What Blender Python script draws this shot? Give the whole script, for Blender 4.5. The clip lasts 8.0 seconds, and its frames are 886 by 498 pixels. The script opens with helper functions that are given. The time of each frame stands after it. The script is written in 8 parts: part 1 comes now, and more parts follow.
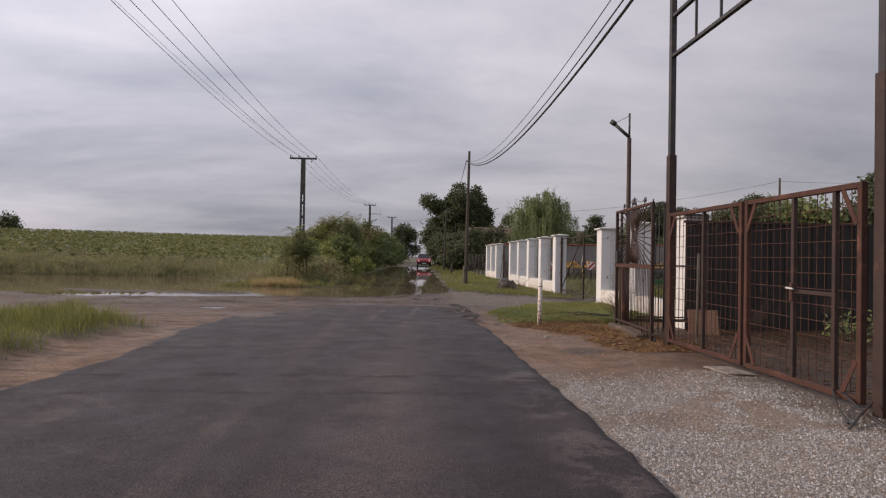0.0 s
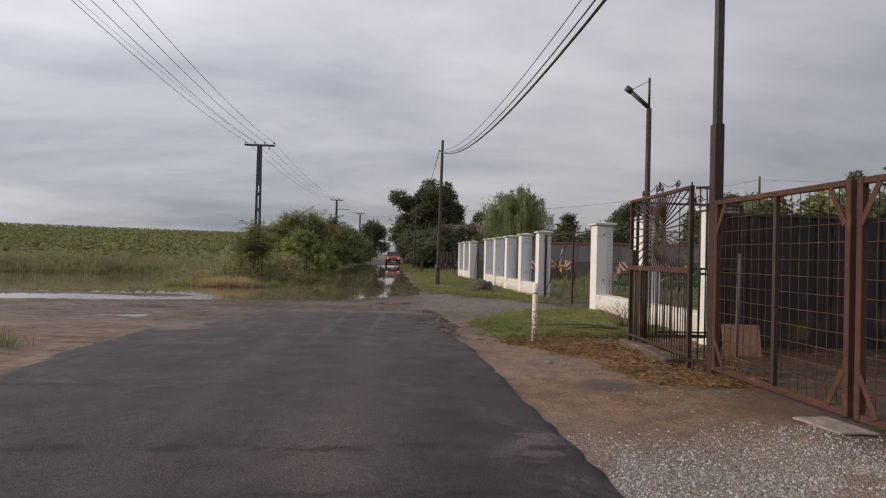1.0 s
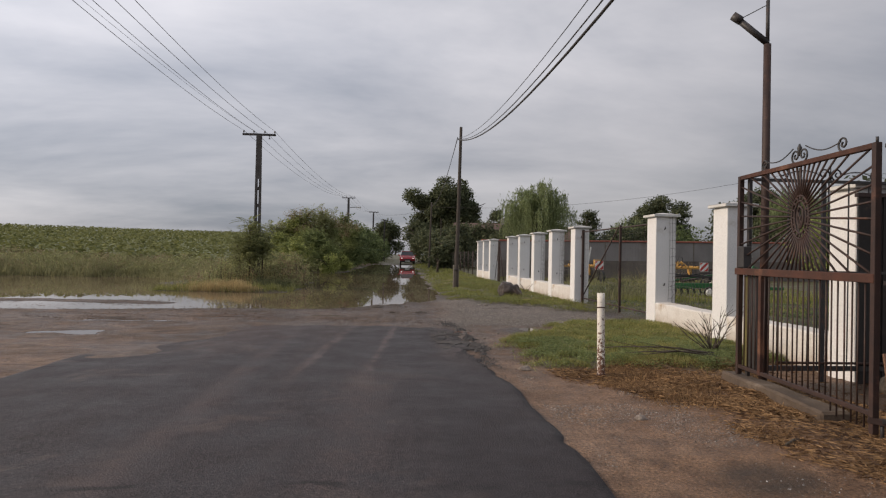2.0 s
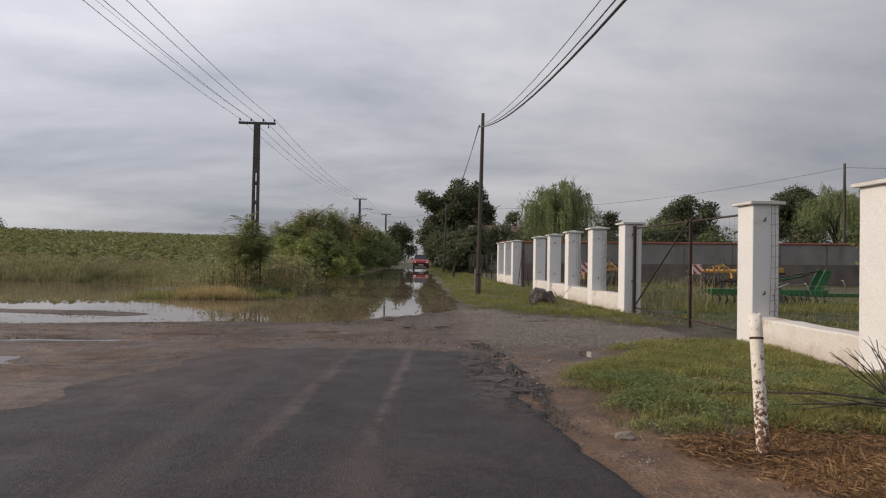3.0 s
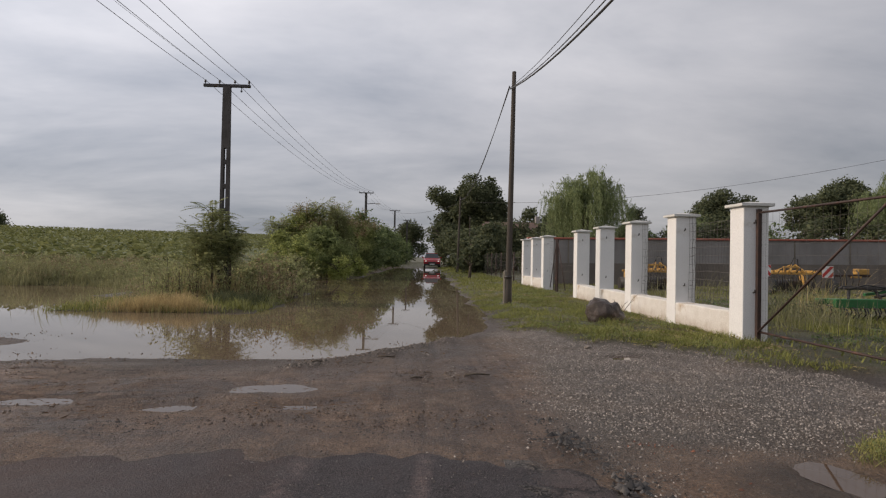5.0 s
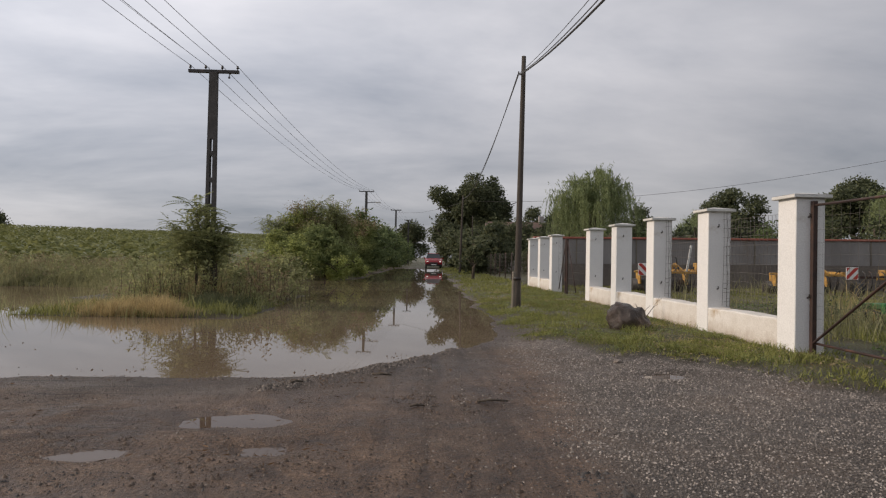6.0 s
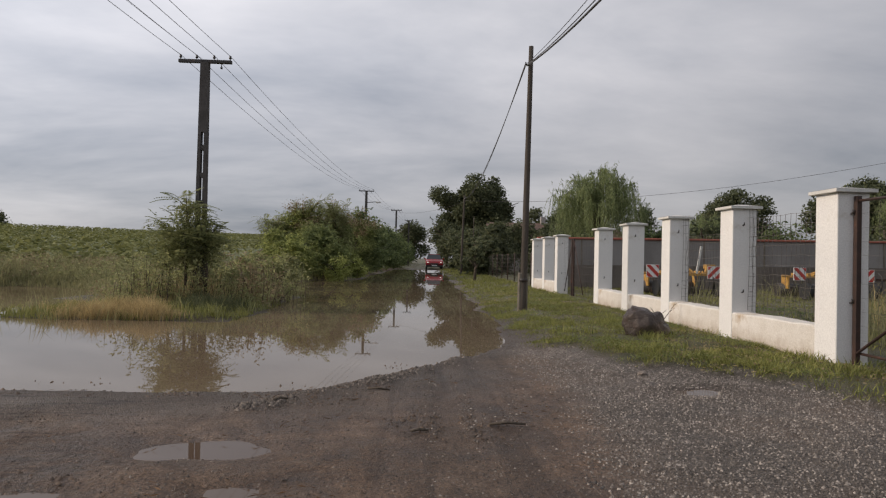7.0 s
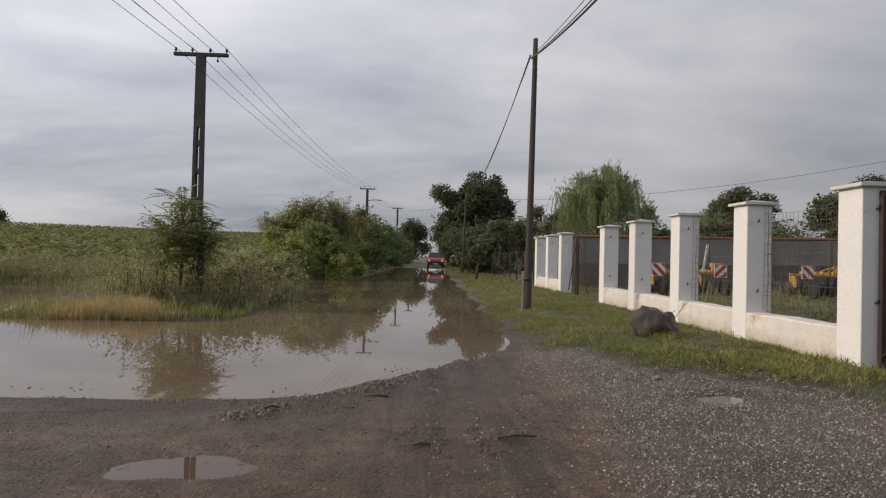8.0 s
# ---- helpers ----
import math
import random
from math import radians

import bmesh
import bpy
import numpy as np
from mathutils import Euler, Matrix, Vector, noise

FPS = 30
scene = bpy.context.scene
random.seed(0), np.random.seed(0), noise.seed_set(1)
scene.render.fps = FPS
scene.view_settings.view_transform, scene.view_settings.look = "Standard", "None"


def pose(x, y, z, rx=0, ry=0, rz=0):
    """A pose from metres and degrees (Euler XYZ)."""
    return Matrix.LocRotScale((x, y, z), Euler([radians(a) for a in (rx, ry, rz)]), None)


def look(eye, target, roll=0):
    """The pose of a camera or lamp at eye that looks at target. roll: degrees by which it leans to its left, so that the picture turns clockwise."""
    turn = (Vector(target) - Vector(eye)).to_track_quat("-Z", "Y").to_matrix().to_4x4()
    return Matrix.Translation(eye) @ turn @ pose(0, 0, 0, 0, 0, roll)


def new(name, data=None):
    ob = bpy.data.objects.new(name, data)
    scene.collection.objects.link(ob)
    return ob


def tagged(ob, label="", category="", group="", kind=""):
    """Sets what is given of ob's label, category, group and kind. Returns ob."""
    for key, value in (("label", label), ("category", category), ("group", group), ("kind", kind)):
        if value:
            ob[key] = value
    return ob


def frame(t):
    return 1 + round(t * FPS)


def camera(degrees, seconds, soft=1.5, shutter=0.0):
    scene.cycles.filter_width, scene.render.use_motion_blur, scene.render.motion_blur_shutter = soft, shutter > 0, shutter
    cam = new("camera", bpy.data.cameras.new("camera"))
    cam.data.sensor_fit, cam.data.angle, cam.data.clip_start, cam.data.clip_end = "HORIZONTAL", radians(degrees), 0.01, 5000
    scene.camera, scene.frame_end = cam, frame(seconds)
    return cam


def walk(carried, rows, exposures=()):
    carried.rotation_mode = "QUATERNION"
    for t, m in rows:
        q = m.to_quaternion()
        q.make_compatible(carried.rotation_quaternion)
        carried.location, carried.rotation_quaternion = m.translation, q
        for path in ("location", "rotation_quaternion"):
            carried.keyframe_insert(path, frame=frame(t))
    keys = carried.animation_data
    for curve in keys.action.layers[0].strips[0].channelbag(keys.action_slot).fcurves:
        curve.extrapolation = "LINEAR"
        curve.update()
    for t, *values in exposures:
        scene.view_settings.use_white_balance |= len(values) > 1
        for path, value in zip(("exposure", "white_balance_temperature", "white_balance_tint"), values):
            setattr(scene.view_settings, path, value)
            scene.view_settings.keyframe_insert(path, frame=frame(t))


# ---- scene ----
cam = camera(69.8, 8.0, soft=1.2)
PATH = [
    (0, (0.347, -0.44, 1.292), (0.454, 1.557, 1.319), 1.0),
    (0.5, (0.392, 0.701, 1.294), (0.55, 2.694, 1.318), 1.2),
    (1, (0.442, 1.924, 1.309), (0.645, 3.913, 1.331), 1.4),
    (1.5, (0.516, 3.222, 1.297), (0.71, 5.213, 1.323), 1.6),
    (2, (0.547, 4.52, 1.317), (0.704, 6.514, 1.336), 1.1),
    (3.5, (0.511, 8.503, 1.241), (0.619, 10.5, 1.276), 1.0),
    (4, (0.528, 9.718, 1.258), (0.627, 11.716, 1.286), 0.8),
    (4.5, (0.534, 10.872, 1.265), (0.623, 12.87, 1.291), 0.9),
    (6, (0.537, 13.042, 1.242), (0.617, 15.04, 1.27), 1.1),
    (6.5, (0.539, 13.484, 1.23), (0.614, 15.483, 1.256), 1.2),
    (7, (0.519, 13.801, 1.225), (0.598, 15.799, 1.256), 1.3),
    (7.5, (0.523, 14.049, 1.221), (0.598, 16.047, 1.249), 1.2),
    (8, (0.519, 14.176, 1.218), (0.594, 16.175, 1.244), 1.3),
]
walk(cam, [(t, look(eye, target, roll)) for t, eye, target, roll in PATH],
     exposures=[(0.0, 0.0, 6700, 20), (0.5, 0.0, 6690, 16), (2.0, 0.0, 6700, 14), (8.0, 0.0, 6700, 13)])

# ---- world, sun ----
SUN_EL, SUN_AZ = 24.0, -88.0          # azimuth from +y, negative towards -x
world = bpy.data.worlds.new("overcast_sky")
scene.world = world
world.use_nodes = True
wt = world.node_tree
wt.nodes.clear()


def wn(kind, **kw):
    n = wt.nodes.new(kind)
    for k, v in kw.items():
        n.inputs[k].default_value = v
    return n


w_out = wt.nodes.new("ShaderNodeOutputWorld")
sky = wt.nodes.new("ShaderNodeTexSky")
sky.sky_type = "NISHITA"
sky.sun_disc = False
sky.sun_elevation = radians(SUN_EL)
sky.sun_rotation = radians(SUN_AZ)
bg_sky = wn("ShaderNodeBackground", Strength=0.07)
wt.links.new(sky.outputs["Color"], bg_sky.inputs["Color"])
tc = wt.nodes.new("ShaderNodeTexCoord")
sep = wt.nodes.new("ShaderNodeSeparateXYZ")
wt.links.new(tc.outputs["Generated"], sep.inputs[0])
# clouds lie on a flat layer overhead: direction divided by its height
zc = wt.nodes.new("ShaderNodeMath"); zc.operation = "MAXIMUM"; zc.inputs[1].default_value = 0.0
wt.links.new(sep.outputs["Z"], zc.inputs[0])
za = wt.nodes.new("ShaderNodeMath"); za.operation = "ADD"; za.inputs[1].default_value = 0.2
wt.links.new(zc.outputs[0], za.inputs[0])
dv = wt.nodes.new("ShaderNodeVectorMath"); dv.operation = "DIVIDE"
cz = wt.nodes.new("ShaderNodeCombineXYZ")
for k in range(3):
    wt.links.new(za.outputs[0], cz.inputs[k])
wt.links.new(tc.outputs["Generated"], dv.inputs[0])
wt.links.new(cz.outputs[0], dv.inputs[1])
mp = wt.nodes.new("ShaderNodeMapping")
mp.inputs["Rotation"].default_value = (0, 0, radians(-14))
mp.inputs["Scale"].default_value = (0.75, 1.15, 1.0)
wt.links.new(dv.outputs[0], mp.inputs[0])
n1 = wn("ShaderNodeTexNoise", Scale=0.9, Detail=6.0, Roughness=0.57, Distortion=0.25)
wt.links.new(mp.outputs[0], n1.inputs["Vector"])
n2 = wn("ShaderNodeTexNoise", Scale=0.28, Detail=3.0, Roughness=0.5)
wt.links.new(dv.outputs[0], n2.inputs["Vector"])
mixn = wt.nodes.new("ShaderNodeMath"); mixn.operation = "ADD"
wt.links.new(n1.outputs["Fac"], mixn.inputs[0])
wt.links.new(n2.outputs["Fac"], mixn.inputs[1])
cr = wt.nodes.new("ShaderNodeValToRGB")
cr.color_ramp.elements[0].position = 0.39
cr.color_ramp.elements[0].color = (0.29, 0.325, 0.385, 1)
cr.color_ramp.elements[1].position = 0.63
cr.color_ramp.elements[1].color = (0.70, 0.71, 0.745, 1)
hlf = wt.nodes.new("ShaderNodeMath"); hlf.operation = "MULTIPLY"; hlf.inputs[1].default_value = 0.5
wt.links.new(mixn.outputs[0], hlf.inputs[0])
wt.links.new(hlf.outputs[0], cr.inputs[0])
# brighter towards the veiled sun
dot = wt.nodes.new("ShaderNodeVectorMath"); dot.operation = "DOT_PRODUCT"
dot.inputs[1].default_value = (math.sin(radians(SUN_AZ)) * 0.85, math.cos(radians(SUN_AZ)) * 0.85, 0.5)
wt.links.new(tc.outputs["Generated"], dot.inputs[0])
glow = wt.nodes.new("ShaderNodeMapRange")
for k, v in (("From Min", -0.3), ("From Max", 1.0), ("To Min", 0.88), ("To Max", 1.86)):
    glow.inputs[k].default_value = v
wt.links.new(dot.outputs["Value"], glow.inputs["Value"])
haze = wt.nodes.new("ShaderNodeMapRange")
for k, v in (("From Min", 0.0), ("From Max", 0.30), ("To Min", 0.63), ("To Max", 1.03)):
    haze.inputs[k].default_value = v
wt.links.new(zc.outputs[0], haze.inputs["Value"])
both = wt.nodes.new("ShaderNodeMath"); both.operation = "MULTIPLY"
wt.links.new(glow.outputs[0], both.inputs[0])
wt.links.new(haze.outputs[0], both.inputs[1])
bg_cloud = wn("ShaderNodeBackground", Strength=1.0)
wt.links.new(cr.outputs[0], bg_cloud.inputs["Color"])
wt.links.new(both.outputs[0], bg_cloud.inputs["Strength"])
mx = wt.nodes.new("ShaderNodeMixShader"); mx.inputs[0].default_value = 0.88
wt.links.new(bg_sky.outputs[0], mx.inputs[1])
wt.links.new(bg_cloud.outputs[0], mx.inputs[2])
wt.links.new(mx.outputs[0], w_out.inputs[0])

sun = new("sun", bpy.data.lights.new("sun", "SUN"))
sun.data.energy, sun.data.angle, sun.data.color = 2.5, radians(8), (1.0, 0.86, 0.69)
sun_from = Vector((math.sin(radians(SUN_AZ)) * math.cos(radians(SUN_EL)), math.cos(radians(SUN_AZ)) * math.cos(radians(SUN_EL)), math.sin(radians(SUN_EL))))
sun.matrix_world = look(sun_from * 50, (0, 0, 0))


# ---- materials ----
class Nodes:
    """Short hand for building a material's node tree."""

    def __init__(self, name):
        self.m = bpy.data.materials.new(name)
        self.m.use_nodes = True
        self.t = self.m.node_tree
        self.bsdf = self.t.nodes["Principled BSDF"]
        self.out = self.t.nodes["Material Output"]

    def add(self, kind, **kw):
        n = self.t.nodes.new("ShaderNode" + kind)
        for k, v in kw.items():
            n.inputs[k.replace("_", " ")].default_value = v
        return n

    def link(self, a, b):
        self.t.links.new(a, b)

    def coords(self, world_space=False):
        if world_space:
            return self.add("NewGeometry").outputs["Position"]
        return self.add("TexCoord").outputs["Object"]

    def noise(self, vec, scale, detail=4.0, rough=0.55, distortion=0.0):
        n = self.add("TexNoise", Scale=scale, Detail=detail, Roughness=rough, Distortion=distortion)
        self.link(vec, n.inputs["Vector"])
        return n.outputs["Fac"]

    def ramp(self, fac, stops):
        n = self.t.nodes.new("ShaderNodeValToRGB")
        els = n.color_ramp.elements
        while len(els) < len(stops):
            els.new(0.5)
        for e, (p, c) in zip(els, stops):
            e.position = p
            e.color = (*c, 1) if len(c) == 3 else c
        self.link(fac, n.inputs[0])
        return n.outputs["Color"]

    def mix(self, fac, a, b, blend="MIX"):
        n = self.t.nodes.new("ShaderNodeMix")
        n.data_type = "RGBA"
        n.blend_type = blend
        for val, slot in ((fac, n.inputs[0]), (a, n.inputs[6]), (b, n.inputs[7])):
            if isinstance(val, (int, float)):
                slot.default_value = val
            elif isinstance(val, tuple):
                slot.default_value = (*val, 1)
            else:
                self.link(val, slot)
        return n.outputs[2]

    def math(self, op, a, b=0.0, clamp=False):
        n = self.t.nodes.new("ShaderNodeMath")
        n.operation = op
        n.use_clamp = clamp
        for val, slot in ((a, n.inputs[0]), (b, n.inputs[1])):
            if isinstance(val, (int, float)):
                slot.default_value = val
            else:
                self.link(val, slot)
        return n.outputs[0]

    def bump(self, height, strength=0.3, distance=0.01):
        n = self.add("Bump", Strength=strength, Distance=distance)
        self.link(height, n.inputs["Height"])
        self.link(n.outputs[0], self.bsdf.inputs["Normal"])

    def set(self, **kw):
        for k, v in kw.items():
            slot = self.bsdf.inputs[k.replace("_", " ")]
            if isinstance(v, (int, float)):
                slot.default_value = v
            elif isinstance(v, tuple):
                slot.default_value = (*v, 1) if len(v) == 3 else v
            else:
                self.link(v, slot)


def worn(name, light, dark, rough=0.7, scale=3.0, fine=60.0, bump=0.2, metal=0.0, stain=None, streak=1.0, dist=0.004):
    """A worn surface: two colours mottled at two scales, with an optional stain colour, and fine relief."""
    k = Nodes(name)
    v = k.coords()
    mpn = k.add("Mapping")
    mpn.inputs["Scale"].default_value = (1, 1, streak)
    k.link(v, mpn.inputs[0])
    big = k.noise(mpn.outputs[0], scale, 5, 0.6)
    small = k.noise(v, fine, 4, 0.6)
    c = k.ramp(big, [(0.35, dark), (0.65, light)])
    c = k.mix(0.35, c, k.ramp(small, [(0.3, tuple(x * 0.6 for x in dark)), (0.7, tuple(min(1, x * 1.15) for x in light))]))
    if stain:
        s = k.noise(mpn.outputs[0], scale * 0.6, 6, 0.7)
        c = k.mix(k.ramp(s, [(0.56, (0, 0, 0)), (0.68, (1, 1, 1))]), c, stain)
    k.set(Base_Color=c, Roughness=rough, Metallic=metal)
    k.bump(small, bump, dist)
    return k.m


def leafy(name, light, dark, rough=0.5, through_light=0.35):
    """Leaves and blades: colour varies leaf by leaf, and some light comes through."""
    k = Nodes(name)
    g = k.add("NewGeometry")
    v = k.coords()
    c = k.ramp(g.outputs["Random Per Island"], [(0.0, dark), (1.0, light)])
    big = k.noise(v, 0.9, 3, 0.5)
    c = k.mix(k.ramp(big, [(0.4, (0, 0, 0)), (0.62, (0.3, 0.3, 0.3))]), c, tuple(x * 0.75 for x in dark))
    k.set(Base_Color=c, Roughness=max(rough, 0.65), Specular_IOR_Level=0.2)
    tr = k.add("BsdfTranslucent")
    k.link(c, tr.inputs["Color"])
    mxs = k.add("MixShader", Fac=through_light)
    k.link(k.bsdf.outputs[0], mxs.inputs[1])
    k.link(tr.outputs[0], mxs.inputs[2])
    k.link(mxs.outputs[0], k.out.inputs[0])
    return k.m


M_PLASTER = worn("white_plaster", (0.76, 0.75, 0.73), (0.71, 0.70, 0.685), 0.85, 2.3, 60, 0.08, stain=(0.56, 0.53, 0.48))
M_PLASTER_LOW = worn("white_plaster_base", (0.73, 0.705, 0.665), (0.58, 0.535, 0.475), 0.88, 1.9, 70, 0.5, stain=(0.42, 0.32, 0.22))


def splash(m, z0, z1):
    """Soil splashed up a wall's foot, with a ragged edge."""
    t = m.node_tree
    b = t.nodes["Principled BSDF"]
    src = b.inputs["Base Color"].links[0].from_socket
    tc = t.nodes.new("ShaderNodeTexCoord")
    sp = t.nodes.new("ShaderNodeSeparateXYZ")
    t.links.new(tc.outputs["Object"], sp.inputs[0])
    n = t.nodes.new("ShaderNodeTexNoise")
    n.inputs["Scale"].default_value, n.inputs["Detail"].default_value, n.inputs["Roughness"].default_value = 3.5, 7.0, 0.75
    t.links.new(tc.outputs["Object"], n.inputs["Vector"])
    ad = t.nodes.new("ShaderNodeMath")
    ad.operation = "MULTIPLY_ADD"
    ad.inputs[1].default_value = -0.7
    t.links.new(n.outputs["Fac"], ad.inputs[0])
    t.links.new(sp.outputs["Z"], ad.inputs[2])
    mr = t.nodes.new("ShaderNodeMapRange")
    mr.inputs["From Min"].default_value, mr.inputs["From Max"].default_value = z1 - 0.35, z0 - 0.35
    mr.inputs["To Max"].default_value = 0.75
    t.links.new(ad.outputs[0], mr.inputs["Value"])
    mx = t.nodes.new("ShaderNodeMix")
    mx.data_type = "RGBA"
    t.links.new(mr.outputs[0], mx.inputs["Factor"])
    t.links.new(src, mx.inputs[6])
    mx.inputs[7].default_value = (0.27, 0.19, 0.125, 1)
    t.links.new(mx.outputs[2], b.inputs["Base Color"])


splash(M_PLASTER_LOW, -0.05, 0.22)
M_CAP = worn("cap_concrete", (0.66, 0.65, 0.62), (0.50, 0.49, 0.46), 0.85, 5, 80, 0.3)
M_CONCRETE = worn("old_concrete", (0.20, 0.175, 0.14), (0.11, 0.095, 0.075), 0.9, 3, 70, 0.4)
M_POLE = worn("pole_concrete", (0.115, 0.107, 0.103), (0.068, 0.064, 0.06), 0.9, 4, 70, 0.3)
M_WOODPOLE = worn("weathered_pole_wood", (0.105, 0.09, 0.077), (0.045, 0.038, 0.032), 0.85, 3, 45, 0.5, streak=0.08)
M_RUST = worn("rusty_steel", (0.090, 0.032, 0.018), (0.040, 0.017, 0.011), 0.8, 5, 90, 0.35, stain=(0.15, 0.066, 0.036))
M_RUST_DARK = worn("dark_rusty_steel", (0.056, 0.027, 0.019), (0.024, 0.014, 0.012), 0.65, 5, 90, 0.3, stain=(0.11, 0.048, 0.029))
M_STEEL_DARK = worn("dark_painted_steel", (0.05, 0.045, 0.043), (0.025, 0.023, 0.023), 0.55, 6, 80, 0.2, stain=(0.10, 0.05, 0.03))
M_WIRE = worn("wire", (0.06, 0.055, 0.05), (0.03, 0.028, 0.027), 0.6, 9, 90, 0.1)
M_FENCEWIRE = worn("galvanised_wire", (0.22, 0.20, 0.18), (0.10, 0.085, 0.07), 0.55, 9, 90, 0.1, metal=0.5)
M_WALL = worn("grey_render", (0.26, 0.245, 0.236), (0.165, 0.153, 0.146), 0.88, 0.9, 50, 0.25, stain=(0.17, 0.14, 0.115), streak=0.6)
M_WALLCAP = worn("red_tile_coping", (0.36, 0.11, 0.075), (0.24, 0.075, 0.05), 0.7, 4, 60, 0.3)
M_DARKWALL = worn("dark_brown_sheeting", (0.026, 0.020, 0.017), (0.012, 0.010, 0.009), 0.75, 2, 60, 0.2, stain=(0.08, 0.05, 0.035))
M_ROCK = worn("dark_boulder", (0.060, 0.036, 0.023), (0.016, 0.010, 0.007), 0.30, 4, 26, 1.0, dist=0.03, stain=(0.15, 0.095, 0.065))
M_BARK = worn("bark", (0.12, 0.095, 0.07), (0.05, 0.04, 0.03), 0.9, 5, 40, 0.7, dist=0.02)
M_LEAF_HEDGE = leafy("hedge_leaf", (0.50, 0.52, 0.18), (0.15, 0.19, 0.068), through_light=0.5)
M_LEAF_DARK = leafy("dark_tree_leaf", (0.165, 0.178, 0.09), (0.066, 0.08, 0.045), through_light=0.4)
M_LEAF_WILLOW = leafy("willow_leaf", (0.36, 0.40, 0.19), (0.14, 0.18, 0.085), through_light=0.45)
M_LEAF_SAPLING = leafy("acacia_leaf", (0.36, 0.37, 0.17), (0.15, 0.175, 0.08), through_light=0.45)
M_CROP = leafy("crop_leaf", (0.29, 0.29, 0.115), (0.12, 0.135, 0.05), rough=0.75)
M_WEED = leafy("weed_stem", (0.4, 0.38, 0.2), (0.18, 0.18, 0.09), through_light=0.4)
M_GRASS = leafy("grass_blade", (0.38, 0.37, 0.12), (0.115, 0.135, 0.040))
M_LAWN = leafy("lawn_blade", (0.50, 0.455, 0.17), (0.15, 0.165, 0.055))
M_DRY = leafy("dry_grass", (0.64, 0.50, 0.26), (0.32, 0.245, 0.12))
def stone(name, pale, dark):
    """Crushed stone: every piece has its own shade."""
    k = Nodes(name)
    g = k.add("NewGeometry")
    c = k.ramp(g.outputs["Random Per Island"], [(0.0, dark), (0.45, tuple(0.26 * a + 0.74 * b for a, b in zip(pale, dark))), (0.85, tuple(0.62 * a + 0.38 * b for a, b in zip(pale, dark))), (1.0, pale)])
    c = k.mix(0.2, c, k.ramp(k.noise(k.coords(), 120, 3, 0.6), [(0.3, dark), (0.7, pale)]))
    k.set(Base_Color=c, Roughness=0.75)
    return k.m


M_STONE = stone("crushed_stone", (0.50, 0.435, 0.375), (0.020, 0.015, 0.012))
M_STONE_PALE = stone("pale_crushed_stone", (0.68, 0.65, 0.62), (0.075, 0.064, 0.055))
M_STONE_MUD = stone("mud_stained_stone", (0.27, 0.225, 0.185), (0.022, 0.016, 0.013))
M_GRIT = stone("asphalt_grit", (0.20, 0.18, 0.17), (0.018, 0.016, 0.016))
M_STRAW = leafy("brown_straw", (0.54, 0.34, 0.17), (0.06, 0.030, 0.019))
M_BRICKBIT = stone("brick_crumb", (0.34, 0.13, 0.07), (0.07, 0.035, 0.025))
M_PALESTONE = worn("pale_stone", (0.33, 0.28, 0.235), (0.15, 0.12, 0.10), 0.85, 8, 60, 0.4)
M_LITTER = leafy("leaf_litter", (0.20, 0.115, 0.06), (0.06, 0.036, 0.022))
M_LEAF_FAR = leafy("far_hedge_leaf", (0.24, 0.29, 0.12), (0.09, 0.125, 0.055), through_light=0.45)


def flaking_paint():
    """White paint that has flaked off to rust in specks, more towards the foot."""
    k = Nodes("flaking_white_paint")
    v = k.coords()
    sx = k.add("SeparateXYZ")
    k.link(v, sx.inputs[0])
    low = k.add("MapRange", From_Min=0.75, From_Max=0.0, To_Min=0.0, To_Max=0.22)
    k.link(sx.outputs["Z"], low.inputs["Value"])
    chips = k.math("ADD", k.noise(v, 42, 5, 0.7), low.outputs[0])
    spots = k.noise(v, 11, 3, 0.6)
    paint = k.mix(k.noise(v, 7, 4, 0.6), (0.80, 0.77, 0.70), (0.62, 0.56, 0.46))
    rust = k.mix(k.noise(v, 60, 3, 0.6), (0.055, 0.03, 0.02), (0.20, 0.085, 0.04))
    bare = k.math("MAXIMUM", k.ramp(chips, [(0.61, (0, 0, 0)), (0.66, (1, 1, 1))]), k.ramp(spots, [(0.66, (0, 0, 0)), (0.69, (1, 1, 1))]))
    k.set(Base_Color=k.mix(bare, paint, rust), Roughness=0.75)
    k.bump(k.math("SUBTRACT", 1.0, bare), 0.5, 0.002)
    return k.m


M_MARKER = flaking_paint()
M_LEAF_WEED = leafy("weed_leaf", (0.44, 0.44, 0.2), (0.2, 0.215, 0.1), through_light=0.45)
M_LEAF_LOW = leafy("low_bush_leaf", (0.58, 0.6, 0.2), (0.26, 0.31, 0.1), through_light=0.5)
M_CRUMB = stone("asphalt_crumb", (0.125, 0.112, 0.102), (0.014, 0.012, 0.011))
M_LEAF_MID = leafy("mid_green_leaf", (0.36, 0.4, 0.16), (0.14, 0.18, 0.075), through_light=0.5)
M_LEAF_BROWN = leafy("withered_weed_leaf", (0.42, 0.34, 0.2), (0.2, 0.155, 0.09), through_light=0.4)
# darker tone for the band added over the yard wall's lower half
M_WALL_LOW = worn("dark_wall_band", (0.175, 0.150, 0.128), (0.095, 0.08, 0.07), 0.9, 1.2, 40, 0.4, stain=(0.07, 0.055, 0.045), streak=0.4)
for wet in (M_POLE, M_WOODPOLE):
    wet.node_tree.nodes["Principled BSDF"].inputs["Specular IOR Level"].default_value = 0.18
